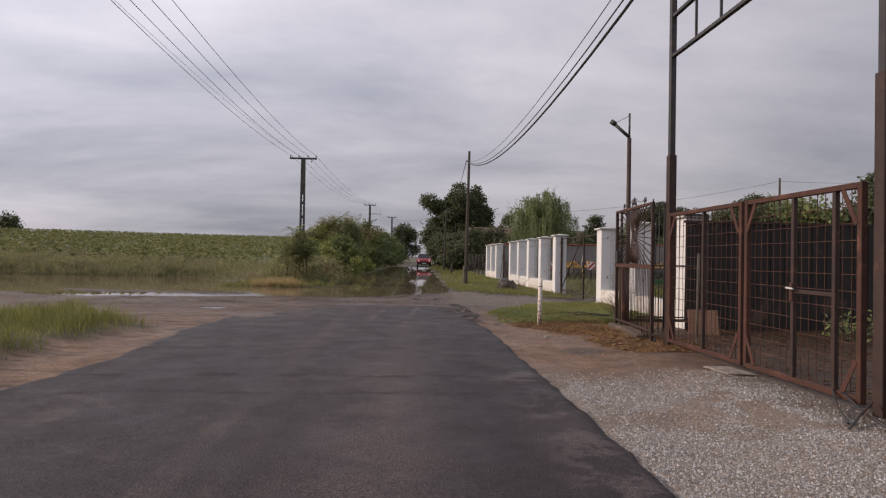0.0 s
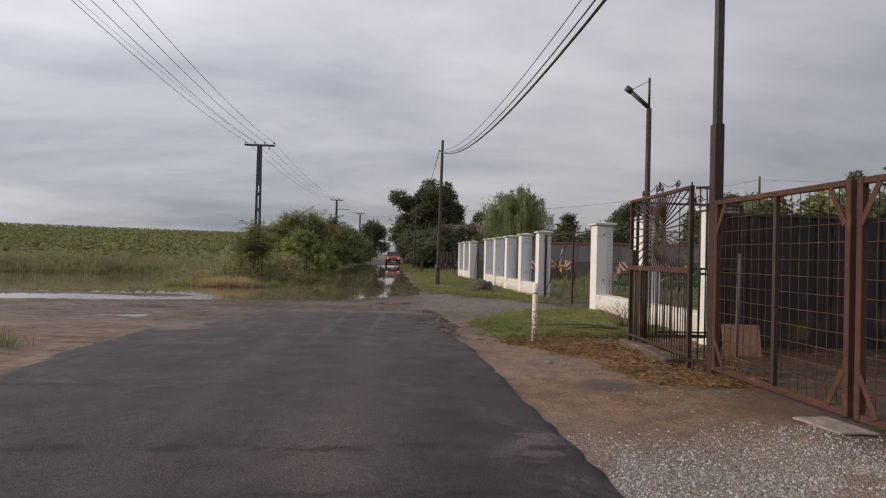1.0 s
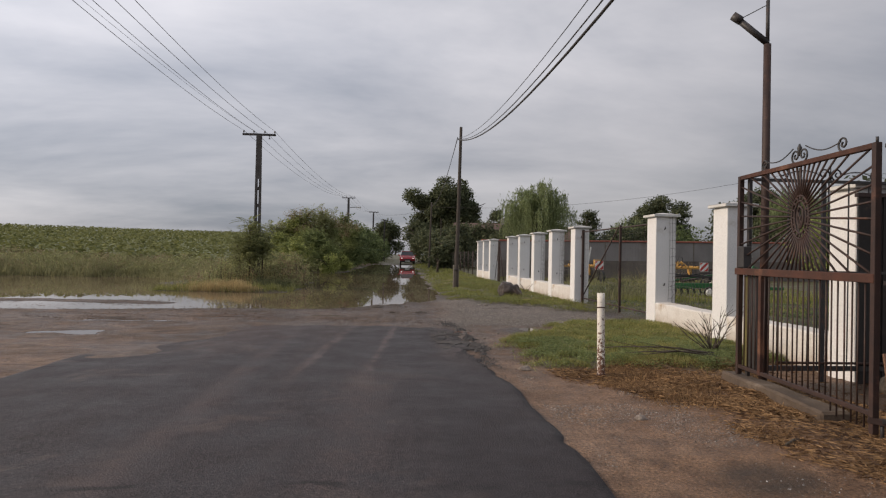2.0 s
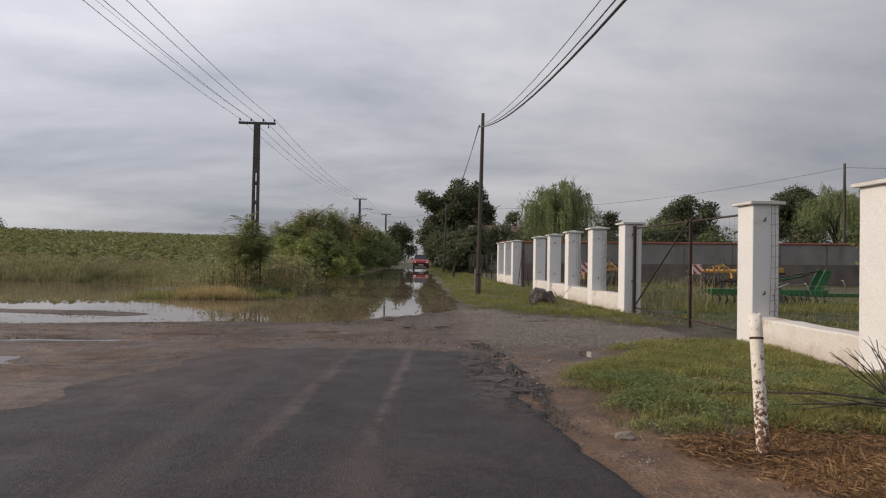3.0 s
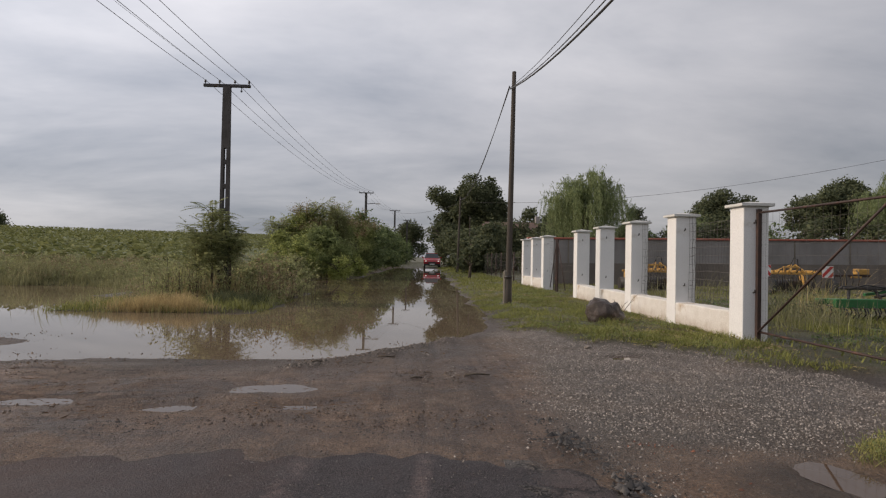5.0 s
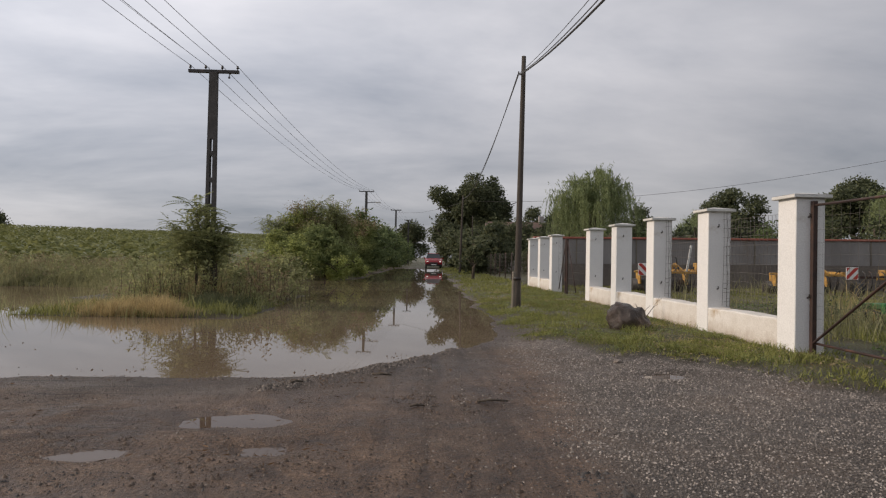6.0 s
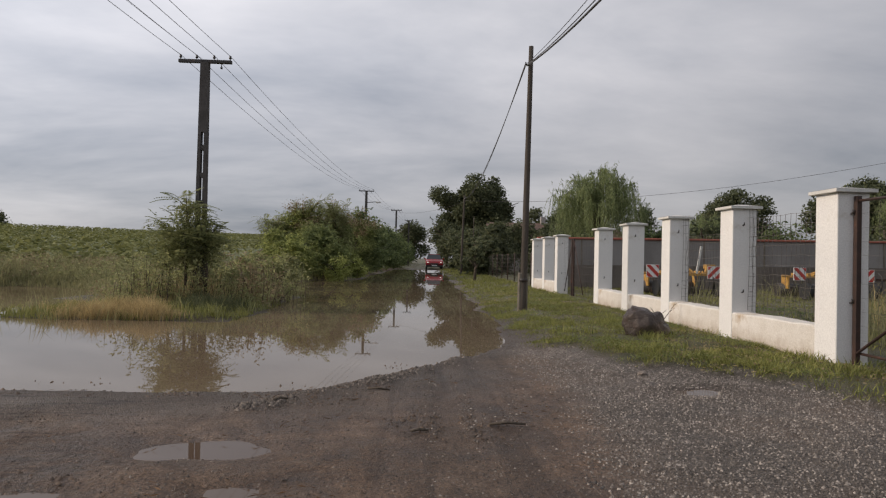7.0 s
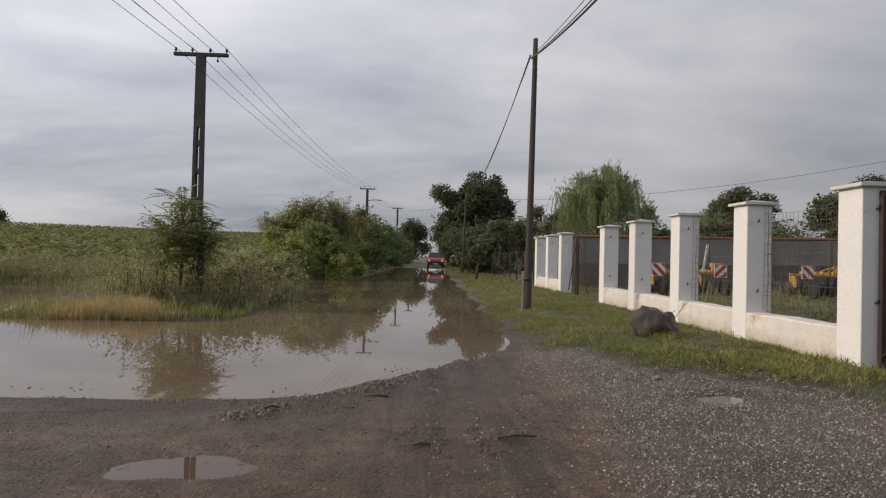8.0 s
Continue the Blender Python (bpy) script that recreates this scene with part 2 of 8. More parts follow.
M_CLOD = stone("mud_clod", (0.17, 0.115, 0.078), (0.035, 0.024, 0.017))
M_SILL = worn("muddy_concrete", (0.125, 0.09, 0.062), (0.065, 0.045, 0.032), 0.9, 4, 60, 0.5, stain=(0.18, 0.14, 0.105))

# ---- building helpers ----
def to_object(name, bm, material, parent=None, label=""):
    me = bpy.data.meshes.new(name)
    bm.to_mesh(me)
    bm.free()
    me.materials.append(material)
    ob = new(name, me)
    if parent:
        ob.parent = parent
    if label:
        ob["label"] = label
    return ob


def part(name, bm, material, parent, label=""):
    """One mesh object under a thing or under a part."""
    return to_object(name, bm, material, parent, label)


def thing(name, x, y, z, rz=0.0):
    """The empty at a thing's base."""
    ob = new(name)
    ob.matrix_world = pose(x, y, z, 0, 0, rz)
    return ob


def soup(name, verts, faces, material, parent=None, label="", smooth=False):
    """A mesh of many small pieces from arrays: verts n x 3, faces m x 3 or m x 4."""
    verts, faces = np.asarray(verts, np.float32), np.asarray(faces, np.int32)
    me = bpy.data.meshes.new(name)
    n, k = faces.shape
    me.vertices.add(len(verts))
    me.vertices.foreach_set("co", verts.ravel())
    me.loops.add(n * k)
    me.loops.foreach_set("vertex_index", faces.ravel())
    me.polygons.add(n)
    me.polygons.foreach_set("loop_start", np.arange(0, n * k, k, dtype=np.int32))
    me.polygons.foreach_set("loop_total", np.full(n, k, np.int32))
    if smooth:
        me.polygons.foreach_set("use_smooth", np.ones(n, bool))
    me.update(calc_edges=True)
    me.materials.append(material)
    ob = new(name, me)
    if parent:
        ob.parent = parent
    if label:
        ob["label"] = label
    return ob


def box(bm, x0, x1, y0, y1, z0, z1, bevel=0.0):
    r = bmesh.ops.create_cube(bm, size=1.0, matrix=Matrix.Translation(((x0 + x1) / 2, (y0 + y1) / 2, (z0 + z1) / 2)) @ Matrix.Diagonal((x1 - x0, y1 - y0, z1 - z0, 1)))
    if bevel:
        edges = list({e for v in r["verts"] for e in v.link_edges})
        bmesh.ops.bevel(bm, geom=edges, offset=bevel, segments=1, affect="EDGES")
    return bm


def one_box(x0, x1, y0, y1, z0, z1, bevel=0.0):
    return box(bmesh.new(), x0, x1, y0, y1, z0, z1, bevel)


def tube(bm, pts, radii, sides=8, cap=True):
    """A round bar along points; radii one number or one for each point."""
    pts = [Vector(p) for p in pts]
    if isinstance(radii, (int, float)):
        radii = [radii] * len(pts)
    rings = []
    for i, p in enumerate(pts):
        d = (pts[min(i + 1, len(pts) - 1)] - pts[max(i - 1, 0)]).normalized()
        a = d.cross(Vector((0, 0, 1)) if abs(d.z) < 0.9 else Vector((1, 0, 0))).normalized()
        b = d.cross(a)
        off = math.pi / 4 if sides == 4 else 0.0
        rings.append([bm.verts.new(p + radii[i] * (math.cos(off + 2 * math.pi * k / sides) * a + math.sin(off + 2 * math.pi * k / sides) * b)) for k in range(sides)])
    for r0, r1 in zip(rings, rings[1:]):
        for k in range(sides):
            f = bm.faces.new((r0[k], r0[(k + 1) % sides], r1[(k + 1) % sides], r1[k]))
            f.smooth = sides > 4
    if cap:
        bm.faces.new(rings[0][::-1])
        bm.faces.new(rings[-1])
    return bm


def bar(pts, r, sides=6):
    return tube(bmesh.new(), pts, r, sides)


def flat_bar(bm, a, b, w, d, side=(1, 0, 0)):
    """A square-cut bar from a to b, w wide along side and d deep."""
    a, b, side = Vector(a), Vector(b), Vector(side).normalized()
    along = (b - a).normalized()
    nrm = along.cross(side).normalized()
    side = nrm.cross(along).normalized()
    vs = []
    for p in (a, b):
        for s, t in ((-1, -1), (1, -1), (1, 1), (-1, 1)):
            vs.append(bm.verts.new(p + side * (s * w / 2) + nrm * (t * d / 2)))
    for q in ((0, 1, 2, 3), (7, 6, 5, 4), (0, 4, 5, 1), (1, 5, 6, 2), (2, 6, 7, 3), (3, 7, 4, 0)):
        bm.faces.new([vs[i] for i in q])
    bmesh.ops.recalc_face_normals(bm, faces=bm.faces)
    return bm


def sagging(a, b, sag, n=24):
    a, b = Vector(a), Vector(b)
    return [a.lerp(b, i / n) - Vector((0, 0, 4 * sag * (i / n) * (1 - i / n))) for i in range(n + 1)]




def value_noise(x, y, scale, seed):
    """Smooth random field in about -1..1, vectorised."""
    g = np.random.default_rng(seed).uniform(-1, 1, (64, 64))
    u, v = np.asarray(x) * scale + 100.3, np.asarray(y) * scale + 100.7
    iu, iv = np.floor(u).astype(int), np.floor(v).astype(int)
    fu, fv = u - iu, v - iv
    fu, fv = fu * fu * (3 - 2 * fu), fv * fv * (3 - 2 * fv)
    a, b = g[iu % 64, iv % 64], g[(iu + 1) % 64, iv % 64]
    c, d = g[iu % 64, (iv + 1) % 64], g[(iu + 1) % 64, (iv + 1) % 64]
    return a * (1 - fu) * (1 - fv) + b * fu * (1 - fv) + c * (1 - fu) * fv + d * fu * fv


def smooth(e0, e1, x):
    t = np.clip((np.asarray(x, float) - e0) / (e1 - e0), 0, 1)
    return t * t * (3 - 2 * t)


def capsule(x, y, ax, ay, bx, by, r):
    dx, dy = bx - ax, by - ay
    t = np.clip(((x - ax) * dx + (y - ay) * dy) / (dx * dx + dy * dy), 0, 1)
    return np.hypot(x - ax - t * dx, y - ay - t * dy) - r


# ---- lie of the land ----
def spit_form(x, y):
    """The grassy spit under the concrete pole and its narrow tail."""
    return np.minimum(capsule(x, y, -6.7, 26.7, -5.4, 26.2, 0.62), capsule(x, y, -5.2, 27.2, -4.3, 27.8, 1.7))


def shore(x, y):
    """Distance to the flood's edge, negative in the water."""
    x, y = np.asarray(x, float), np.asarray(y, float)
    xw = x + 0.22 * value_noise(x, y, 0.9, 3) + 0.07 * value_noise(x, y, 3.1, 4)
    yw = y + 0.22 * value_noise(x, y, 0.9, 5) + 0.07 * value_noise(x, y, 3.1, 6)
    d = capsule(xw, yw, -0.45, 23.5, 0.4, 78, 2.45)
    d = np.minimum(d, capsule(xw, yw, -1.85, 22.3, -34, 24.6, 2.85))
    d = np.minimum(d, capsule(xw, yw, -34, 31.6, -12.3, 31.8, 4.0))
    d = np.minimum(d, capsule(xw, yw, -34, 27, -9.4, 27.4, 2.9))
    d = np.minimum(d, capsule(xw, yw, -2.2, 35.5, -1.9, 45, 2.7))
    d = np.minimum(d, capsule(xw, yw, -5.6, 21.2, -9.5, 21.0, 2.3))
    isle = spit_form(xw, yw)
    d = np.maximum(d, -isle)
    rag = 0.35 * value_noise(x * 0.5, y * 1.5, 1.1, 7) + 0.18 * value_noise(x * 0.6, y * 1.8, 3.0, 8)
    tongue = capsule(xw, yw, -11.0, 21.5, -5.5, 20.75, 0.55) + rag * smooth(-4.5, -6.0, x)
    return np.maximum(d, -tongue * 0.8)


def field_rise(x, y):
    """The field climbs away from the road to a low ridge."""
    x, y = np.asarray(x, float), np.asarray(y, float)
    r = np.hypot(x, y)
    th = np.degrees(np.arctan2(-x, y))
    f = np.clip((th - 9) / 24, 0, 1)
    top = 200 - 112 * f
    h = 6.25 - 3.15 * f
    z = h * np.clip((r - 36) / (top - 36), 0, 1) ** 0.9 - 0.012 * np.maximum(r - top, 0)
    bank = smooth(-6.0, -11.0, x + 0.06 * np.maximum(y - 45, 0)) * smooth(34.5, 38.5, y)
    return bank * np.maximum(z + 0.12, -6)


def grass_mask(x, y):
    """Where turf grows."""
    x, y = np.asarray(x, float), np.asarray(y, float)
    w = 0.36 * value_noise(x, y, 0.9, 11) + 0.30 * value_noise(x, y, 2.6, 12) + 0.16 * value_noise(x, y, 6.5, 13)
    verge = np.minimum(x - 2.1 - 0.012 * (y - 24), 0.5 * ((y - 22.9) + (x - 2.1) * 1.72))
    lawn = np.minimum(np.minimum(x - 1.92 - 0.36 * np.maximum(y - 12.6, 0) - 0.38 * np.maximum(y - 14.2, 0), y - 11.45), 0.55 * (16.35 - y) - 0.25 * np.maximum(x - 4.5, 0))
    yard = np.minimum(x - 5.5 - 0.7 * (np.abs(y - 18.3) < 2.2), y - 13.3)
    left = np.minimum(np.minimum(-4.1 - x - 0.75 * np.maximum(y - 10.2, 0), 12.6 - y), y + 40)
    bank = np.minimum(y - 23.5, -2.4 - x)
    far = np.maximum(y - 84, -40 - x)
    g = np.maximum.reduce([verge, lawn, yard, left, bank, far])
    return smooth(-0.15, 0.35, g + w)


def height(x, y):
    """Ground level; the flood stands at zero."""
    x, y = np.asarray(x, float), np.asarray(y, float)
    d = shore(x, y)
    land = 0.055 * (1 - np.exp(-np.maximum(d, 0) / (0.55 + 0.35 * smooth(-0.6, -1.6, x))))
    bed = -0.22 * (1 - np.exp(np.minimum(d, 0) / 0.8))
    z = np.where(d > 0, land, bed)
    g = grass_mask(x, y) * smooth(0.0, 0.8, d)
    z = z + 0.06 * g + smooth(0.0, 0.7, d) * (0.012 * value_noise(x, y, 1.3, 21) + 0.008 * value_noise(x, y, 4.0, 22))
    # the gravel apron before the gates lies a little higher
    z = z + 0.03 * smooth(2.2, 3.4, x) * smooth(22, 19, y)
    z = z + 0.10 * np.exp(-((x + 5.4) ** 2 / 3 + (y - 7.5) ** 2 / 20)) * smooth(-3.6, -4.6, x)
    z = z + 0.03 * smooth(0.26, 0.03, np.abs(capsule(x, y, -0.75, 18.75, 0.15, 19.95, 0.0))) + 0.03 * smooth(0.26, 0.03, np.abs(capsule(x, y, 0.15, 19.95, 1.1, 21.5, 0.0)))
    # tyre ridges across the mud where the side track joins
    ridge = value_noise(x * 0.22 + 0.1 * y, y * 1.9, 1.6, 26) + 0.6 * value_noise(x * 0.35, y * 3.2, 1.9, 27)
    z = z + 0.016 * ridge * smooth(-0.9, -2.2, x) * smooth(13.0, 14.5, y) * smooth(0.0, 0.5, d) * (1 - g)
    # hollows that hold rain
    for hx, hy, rx, ry in HOLLOWS:
        wx, wy = x + 0.13 * value_noise(x, y, 3.2, 23), y + 0.09 * value_noise(x, y, 3.2, 24)
        z = z - 0.075 * np.exp(-(((wx - hx) / rx) ** 2 + ((wy - hy) / ry) ** 2))
    z = z + 0.018 * np.exp(-((x - 0.95) / 0.07) ** 2) * smooth(17.5, 19, y) * smooth(23.5, 21, y) - 0.03 * np.exp(-((x - 0.78) / 0.1) ** 2) * smooth(17, 18.5, y) * smooth(23.5, 21, y)
    return z + field_rise(x, y)


# rain-filled hollows: centre and half widths
HOLLOWS = [(-0.72, 17.8, 0.44, 0.25), (-0.36, 17.05, 0.19, 0.12), (-1.5, 16.9, 0.3, 0.12), (3.12, 19.5, 0.34, 0.22), (3.0, 15.25, 0.19, 0.27), (-4.5, 14.8, 0.72, 0.34), (-8.0, 14.9, 0.9, 0.2), (-2.7, 17.1, 0.6, 0.15), (-6.3, 15.7, 1.0, 0.2), (-4.4, 16.4, 0.7, 0.15)]


def H(x, y):
    return float(height(np.array([x]), np.array([y]))[0])


# ---- ground ----
def spread(dense0, dense1, step, far0, far1, grow=1.22):
    out, s, v = list(np.arange(dense0, dense1, step)), step, dense1
    while v < far1:
        out.append(v)
        s *= grow
        v += s
    out.append(far1)
    s, v, low = step, dense0, []
    while v > far0:
        s *= grow
        v -= s
        low.append(max(v, far0))
    return np.array(sorted(set(low)) + out)


def ground_material():
    k = Nodes("ground_soil")
    v = k.coords(True)
    att = k.t.nodes.new("ShaderNodeAttribute")
    att.attribute_name = "zone"
    sp = k.add("SeparateColor")
    k.link(att.outputs["Color"], sp.inputs[0])
    fine = k.noise(v, 34, 5, 0.7)
    mid = k.noise(v, 4.5, 5, 0.65)
    big = k.noise(v, 0.7, 4, 0.6)
    dirt = k.ramp(mid, [(0.3, (0.066, 0.040, 0.026)), (0.5, (0.122, 0.078, 0.050)), (0.72, (0.195, 0.132, 0.090))])
    dirt = k.mix(k.math("MULTIPLY", fine, 0.5), dirt, k.ramp(fine, [(0.38, (0.045, 0.033, 0.026)), (0.66, (0.15, 0.118, 0.095))]))
    # grey silt over most of the mud, red-brown soil on the gate side
    sx0 = k.add("SeparateXYZ")
    k.link(v, sx0.inputs[0])
    red = k.add("MapRange", From_Min=1.0, From_Max=2.4)
    k.link(sx0.outputs["X"], red.inputs["Value"])
    dirt = k.mix(red.outputs[0], k.mix(1.0, dirt, (1.12, 1.11, 1.10), "MULTIPLY"), k.mix(1.0, dirt, (1.30, 1.21, 1.10), "MULTIPLY"))
    pale = k.add("MapRange", From_Min=-2.3, From_Max=-3.6, To_Min=1.0, To_Max=1.4)
    k.link(sx0.outputs["X"], pale.inputs["Value"])
    scale = k.add("VectorMath")
    scale.operation = "SCALE"
    k.link(dirt, scale.inputs[0])
    k.link(pale.outputs[0], scale.inputs["Scale"])
    dirt = scale.outputs[0]
    grit = k.noise(v, 52, 4, 0.8)
    crumb = k.noise(v, 26, 5, 0.8)
    dirt = k.mix(k.ramp(grit, [(0.36, (0.85, 0.85, 0.85)), (0.46, (0, 0, 0))]), dirt, k.mix(1.0, dirt, (0.30, 0.28, 0.27), "MULTIPLY"))
    dirt = k.mix(k.ramp(grit, [(0.55, (0, 0, 0)), (0.64, (0.8, 0.8, 0.8))]), dirt, k.mix(1.0, dirt, (2.0, 1.95, 1.9), "MULTIPLY"))
    dirt = k.mix(k.ramp(crumb, [(0.36, (0.6, 0.6, 0.6)), (0.5, (0, 0, 0))]), dirt, k.mix(1.0, dirt, (0.55, 0.52, 0.50), "MULTIPLY"))
    vor = k.add("TexVoronoi", Scale=88.0)
    k.link(v, vor.inputs["Vector"])
    grav = k.mix(0.6, k.ramp(fine, [(0.35, (0.042, 0.032, 0.025)), (0.68, (0.20, 0.168, 0.138))]), k.ramp(vor.outputs["Color"], [(0.2, (0.030, 0.024, 0.020)), (0.9, (0.22, 0.195, 0.172))]))
    sx = k.add("SeparateXYZ")
    k.link(v, sx.inputs[0])
    nearg = k.add("MapRange", From_Min=8.0, From_Max=4.5)
    k.link(sx.outputs["Y"], nearg.inputs["Value"])
    grav = k.mix(nearg.outputs[0], grav, k.mix(1.0, grav, (2.3, 2.3, 2.32), "MULTIPLY"))
    wet = k.math("MULTIPLY", att.outputs["Alpha"], k.ramp(k.noise(v, 3.2, 5, 0.7), [(0.30, (0.55, 0.55, 0.55)), (0.55, (1, 1, 1))]))
    # turf soil coloured extra dark to put shade between the blades
    turf = k.ramp(mid, [(0.3, (0.055, 0.055, 0.022)), (0.52, (0.095, 0.09, 0.034)), (0.66, (0.115, 0.085, 0.044)), (0.78, (0.09, 0.058, 0.034))])
    field = k.ramp(k.noise(v, 0.35, 6, 0.7), [(0.3, (0.11, 0.125, 0.045)), (0.6, (0.17, 0.185, 0.07)), (0.8, (0.22, 0.21, 0.09))])
    c = k.mix(k.math("MULTIPLY", sp.outputs["Green"], k.ramp(big, [(0.3, (0.5, 0.5, 0.5)), (0.55, (1, 1, 1))]), True), dirt, grav)
    c = k.mix(sp.outputs["Red"], c, turf)
    c = k.mix(sp.outputs["Blue"], c, field)
    c = k.mix(k.math("MULTIPLY", k.ramp(big, [(0.45, (0, 0, 0)), (0.62, (0.6, 0.6, 0.6))]), k.math("SUBTRACT", 1.0, sp.outputs["Blue"])), c, k.mix(1.0, c, (0.6, 0.57, 0.55), "MULTIPLY"))
    damp = k.ramp(k.noise(v, 0.55, 5, 0.65, 0.4), [(0.36, (0.40, 0.40, 0.40)), (0.62, (0.72, 0.72, 0.72))])
    soak_dark = k.mix(k.math("MULTIPLY", crumb, 1.0), (0.026, 0.017, 0.011), (0.088, 0.058, 0.039))
    c = k.mix(k.math("MULTIPLY", wet, 0.95), c, soak_dark)
    pat = k.noise(v, 1.7, 7, 0.72, 0.5)
    bog = k.math("MULTIPLY", k.ramp(pat, [(0.46, (0, 0, 0)), (0.60, (0.8, 0.8, 0.8))]), k.math("SUBTRACT", 1.0, k.math("MAXIMUM", sp.outputs["Red"], k.math("MAXIMUM", sp.outputs["Blue"], sp.outputs["Green"]))))
    wetter = k.add("MapRange", From_Min=9.5, From_Max=14.0, To_Min=0.15)
    k.link(sx.outputs["Y"], wetter.inputs["Value"])
    bog = k.math("MULTIPLY", bog, wetter.outputs[0])
    c = k.mix(bog, c, k.mix(1.0, c, (0.52, 0.48, 0.45), "MULTIPLY"))
    dry = k.math("MULTIPLY", k.math("SUBTRACT", 1.15, wetter.outputs[0]), k.math("SUBTRACT", 1.0, k.math("MAXIMUM", sp.outputs["Red"], wet)))
    c = k.mix(k.math("MULTIPLY", dry, 0.85), c, k.mix(1.0, c, (1.66, 1.56, 1.45), "MULTIPLY"))
    # scattered pale and dark chips
    chip = k.add("TexVoronoi", Scale=46.0)
    k.link(v, chip.inputs["Vector"])
    cs = k.add("SeparateColor")
    k.link(chip.outputs["Color"], cs.inputs[0])
    bare = k.math("SUBTRACT", 1.0, k.math("MAXIMUM", sp.outputs["Red"], sp.outputs["Blue"]))
    near = k.ramp(chip.outputs["Distance"], [(0.20, (1, 1, 1)), (0.36, (0, 0, 0))])
    c = k.mix(k.math("MULTIPLY", k.math("MULTIPLY", near, bare), k.ramp(cs.outputs[0], [(0.84, (0, 0, 0)), (0.92, (0.6, 0.6, 0.6))])), c, (0.24, 0.21, 0.18))
    c = k.mix(k.math("MULTIPLY", k.math("MULTIPLY", near, bare), k.ramp(cs.outputs[1], [(0.74, (0, 0, 0)), (0.84, (0.6, 0.6, 0.6))])), c, (0.036, 0.027, 0.021))
    # dark streaks in the colour draw troughs between the far-side tyre ridges
    mpt = k.add("Mapping")
    mpt.inputs["Scale"].default_value = (0.16, 1.0, 1.0)
    mpt.inputs["Rotation"].default_value = (0, 0, 0.05)
    k.link(v, mpt.inputs[0])
    trough = k.noise(mpt.outputs[0], 7.5, 6, 0.7, 0.25)
    far_side = k.add("MapRange", From_Min=-0.6, From_Max=-1.8)
    k.link(sx.outputs["X"], far_side.inputs["Value"])
    furrow = k.math("MULTIPLY", k.math("MULTIPLY", k.ramp(trough, [(0.38, (0.85, 0.85, 0.85)), (0.47, (0, 0, 0))]), far_side.outputs[0]), bare)
    c = k.mix(furrow, c, k.mix(1.0, c, (0.38, 0.34, 0.32), "MULTIPLY"))
    # lengthwise tyre prints on the wet middle track
    mpl = k.add("Mapping")
    mpl.inputs["Scale"].default_value = (1.0, 0.05, 1.0)
    mpl.inputs["Rotation"].default_value = (0, 0, 0.06)
    k.link(v, mpl.inputs[0])
    print_ = k.noise(mpl.outputs[0], 6.0, 5, 0.65)
    on_track = k.math("MULTIPLY", k.ramp(k.math("ABSOLUTE", k.math("SUBTRACT", sx.outputs["X"], 0.9)), [(0.35, (1, 1, 1)), (1.0, (0, 0, 0))]), bare)
    c = k.mix(k.math("MULTIPLY", k.ramp(print_, [(0.40, (0.7, 0.7, 0.7)), (0.50, (0, 0, 0))]), on_track), c, k.mix(1.0, c, (0.5, 0.46, 0.43), "MULTIPLY"))
    rgh = k.mix(bog, k.mix(k.math("MULTIPLY", wet, 0.8), damp, (0.46, 0.46, 0.46)), (0.33, 0.33, 0.33))
    k.set(Base_Color=c, Roughness=rgh, Specular_IOR_Level=0.3)
    hgt = k.math("ADD", k.math("MULTIPLY", fine, 0.5), k.math("ADD", k.math("MULTIPLY", mid, 0.8), k.math("MULTIPLY", crumb, 0.35)))
    mpn = k.add("Mapping")
    mpn.inputs["Scale"].default_value = (1.0, 0.10, 1.0)
    mpn.inputs["Rotation"].default_value = (0, 0, 0.12)
    k.link(v, mpn.inputs[0])
    rut = k.noise(mpn.outputs[0], 5.5, 4, 0.6)
    hgt = k.math("ADD", hgt, k.math("MULTIPLY", k.math("MULTIPLY", rut, 0.7), k.math("SUBTRACT", 1.0, sp.outputs["Red"])))
    mpx = k.add("Mapping")
    mpx.inputs["Scale"].default_value = (0.14, 1.0, 1.0)
    k.link(v, mpx.inputs[0])
    side = k.add("MapRange", From_Min=-1.8, From_Max=-3.6, To_Max=2.4)
    k.link(sx.outputs["X"], side.inputs["Value"])
    cross = k.noise(mpx.outputs[0], 6.5, 5, 0.65, 0.3)
    hgt = k.math("ADD", hgt, k.math("MULTIPLY", k.math("MULTIPLY", cross, side.outputs[0]), k.math("SUBTRACT", 1.0, k.math("MAXIMUM", sp.outputs["Red"], sp.outputs["Blue"]))))
    k.bump(k.math("ADD", hgt, k.math("MULTIPLY", vor.outputs["Distance"], k.math("MULTIPLY", sp.outputs["Green"], 0.5))), 1.0, 0.05)
    return k.m


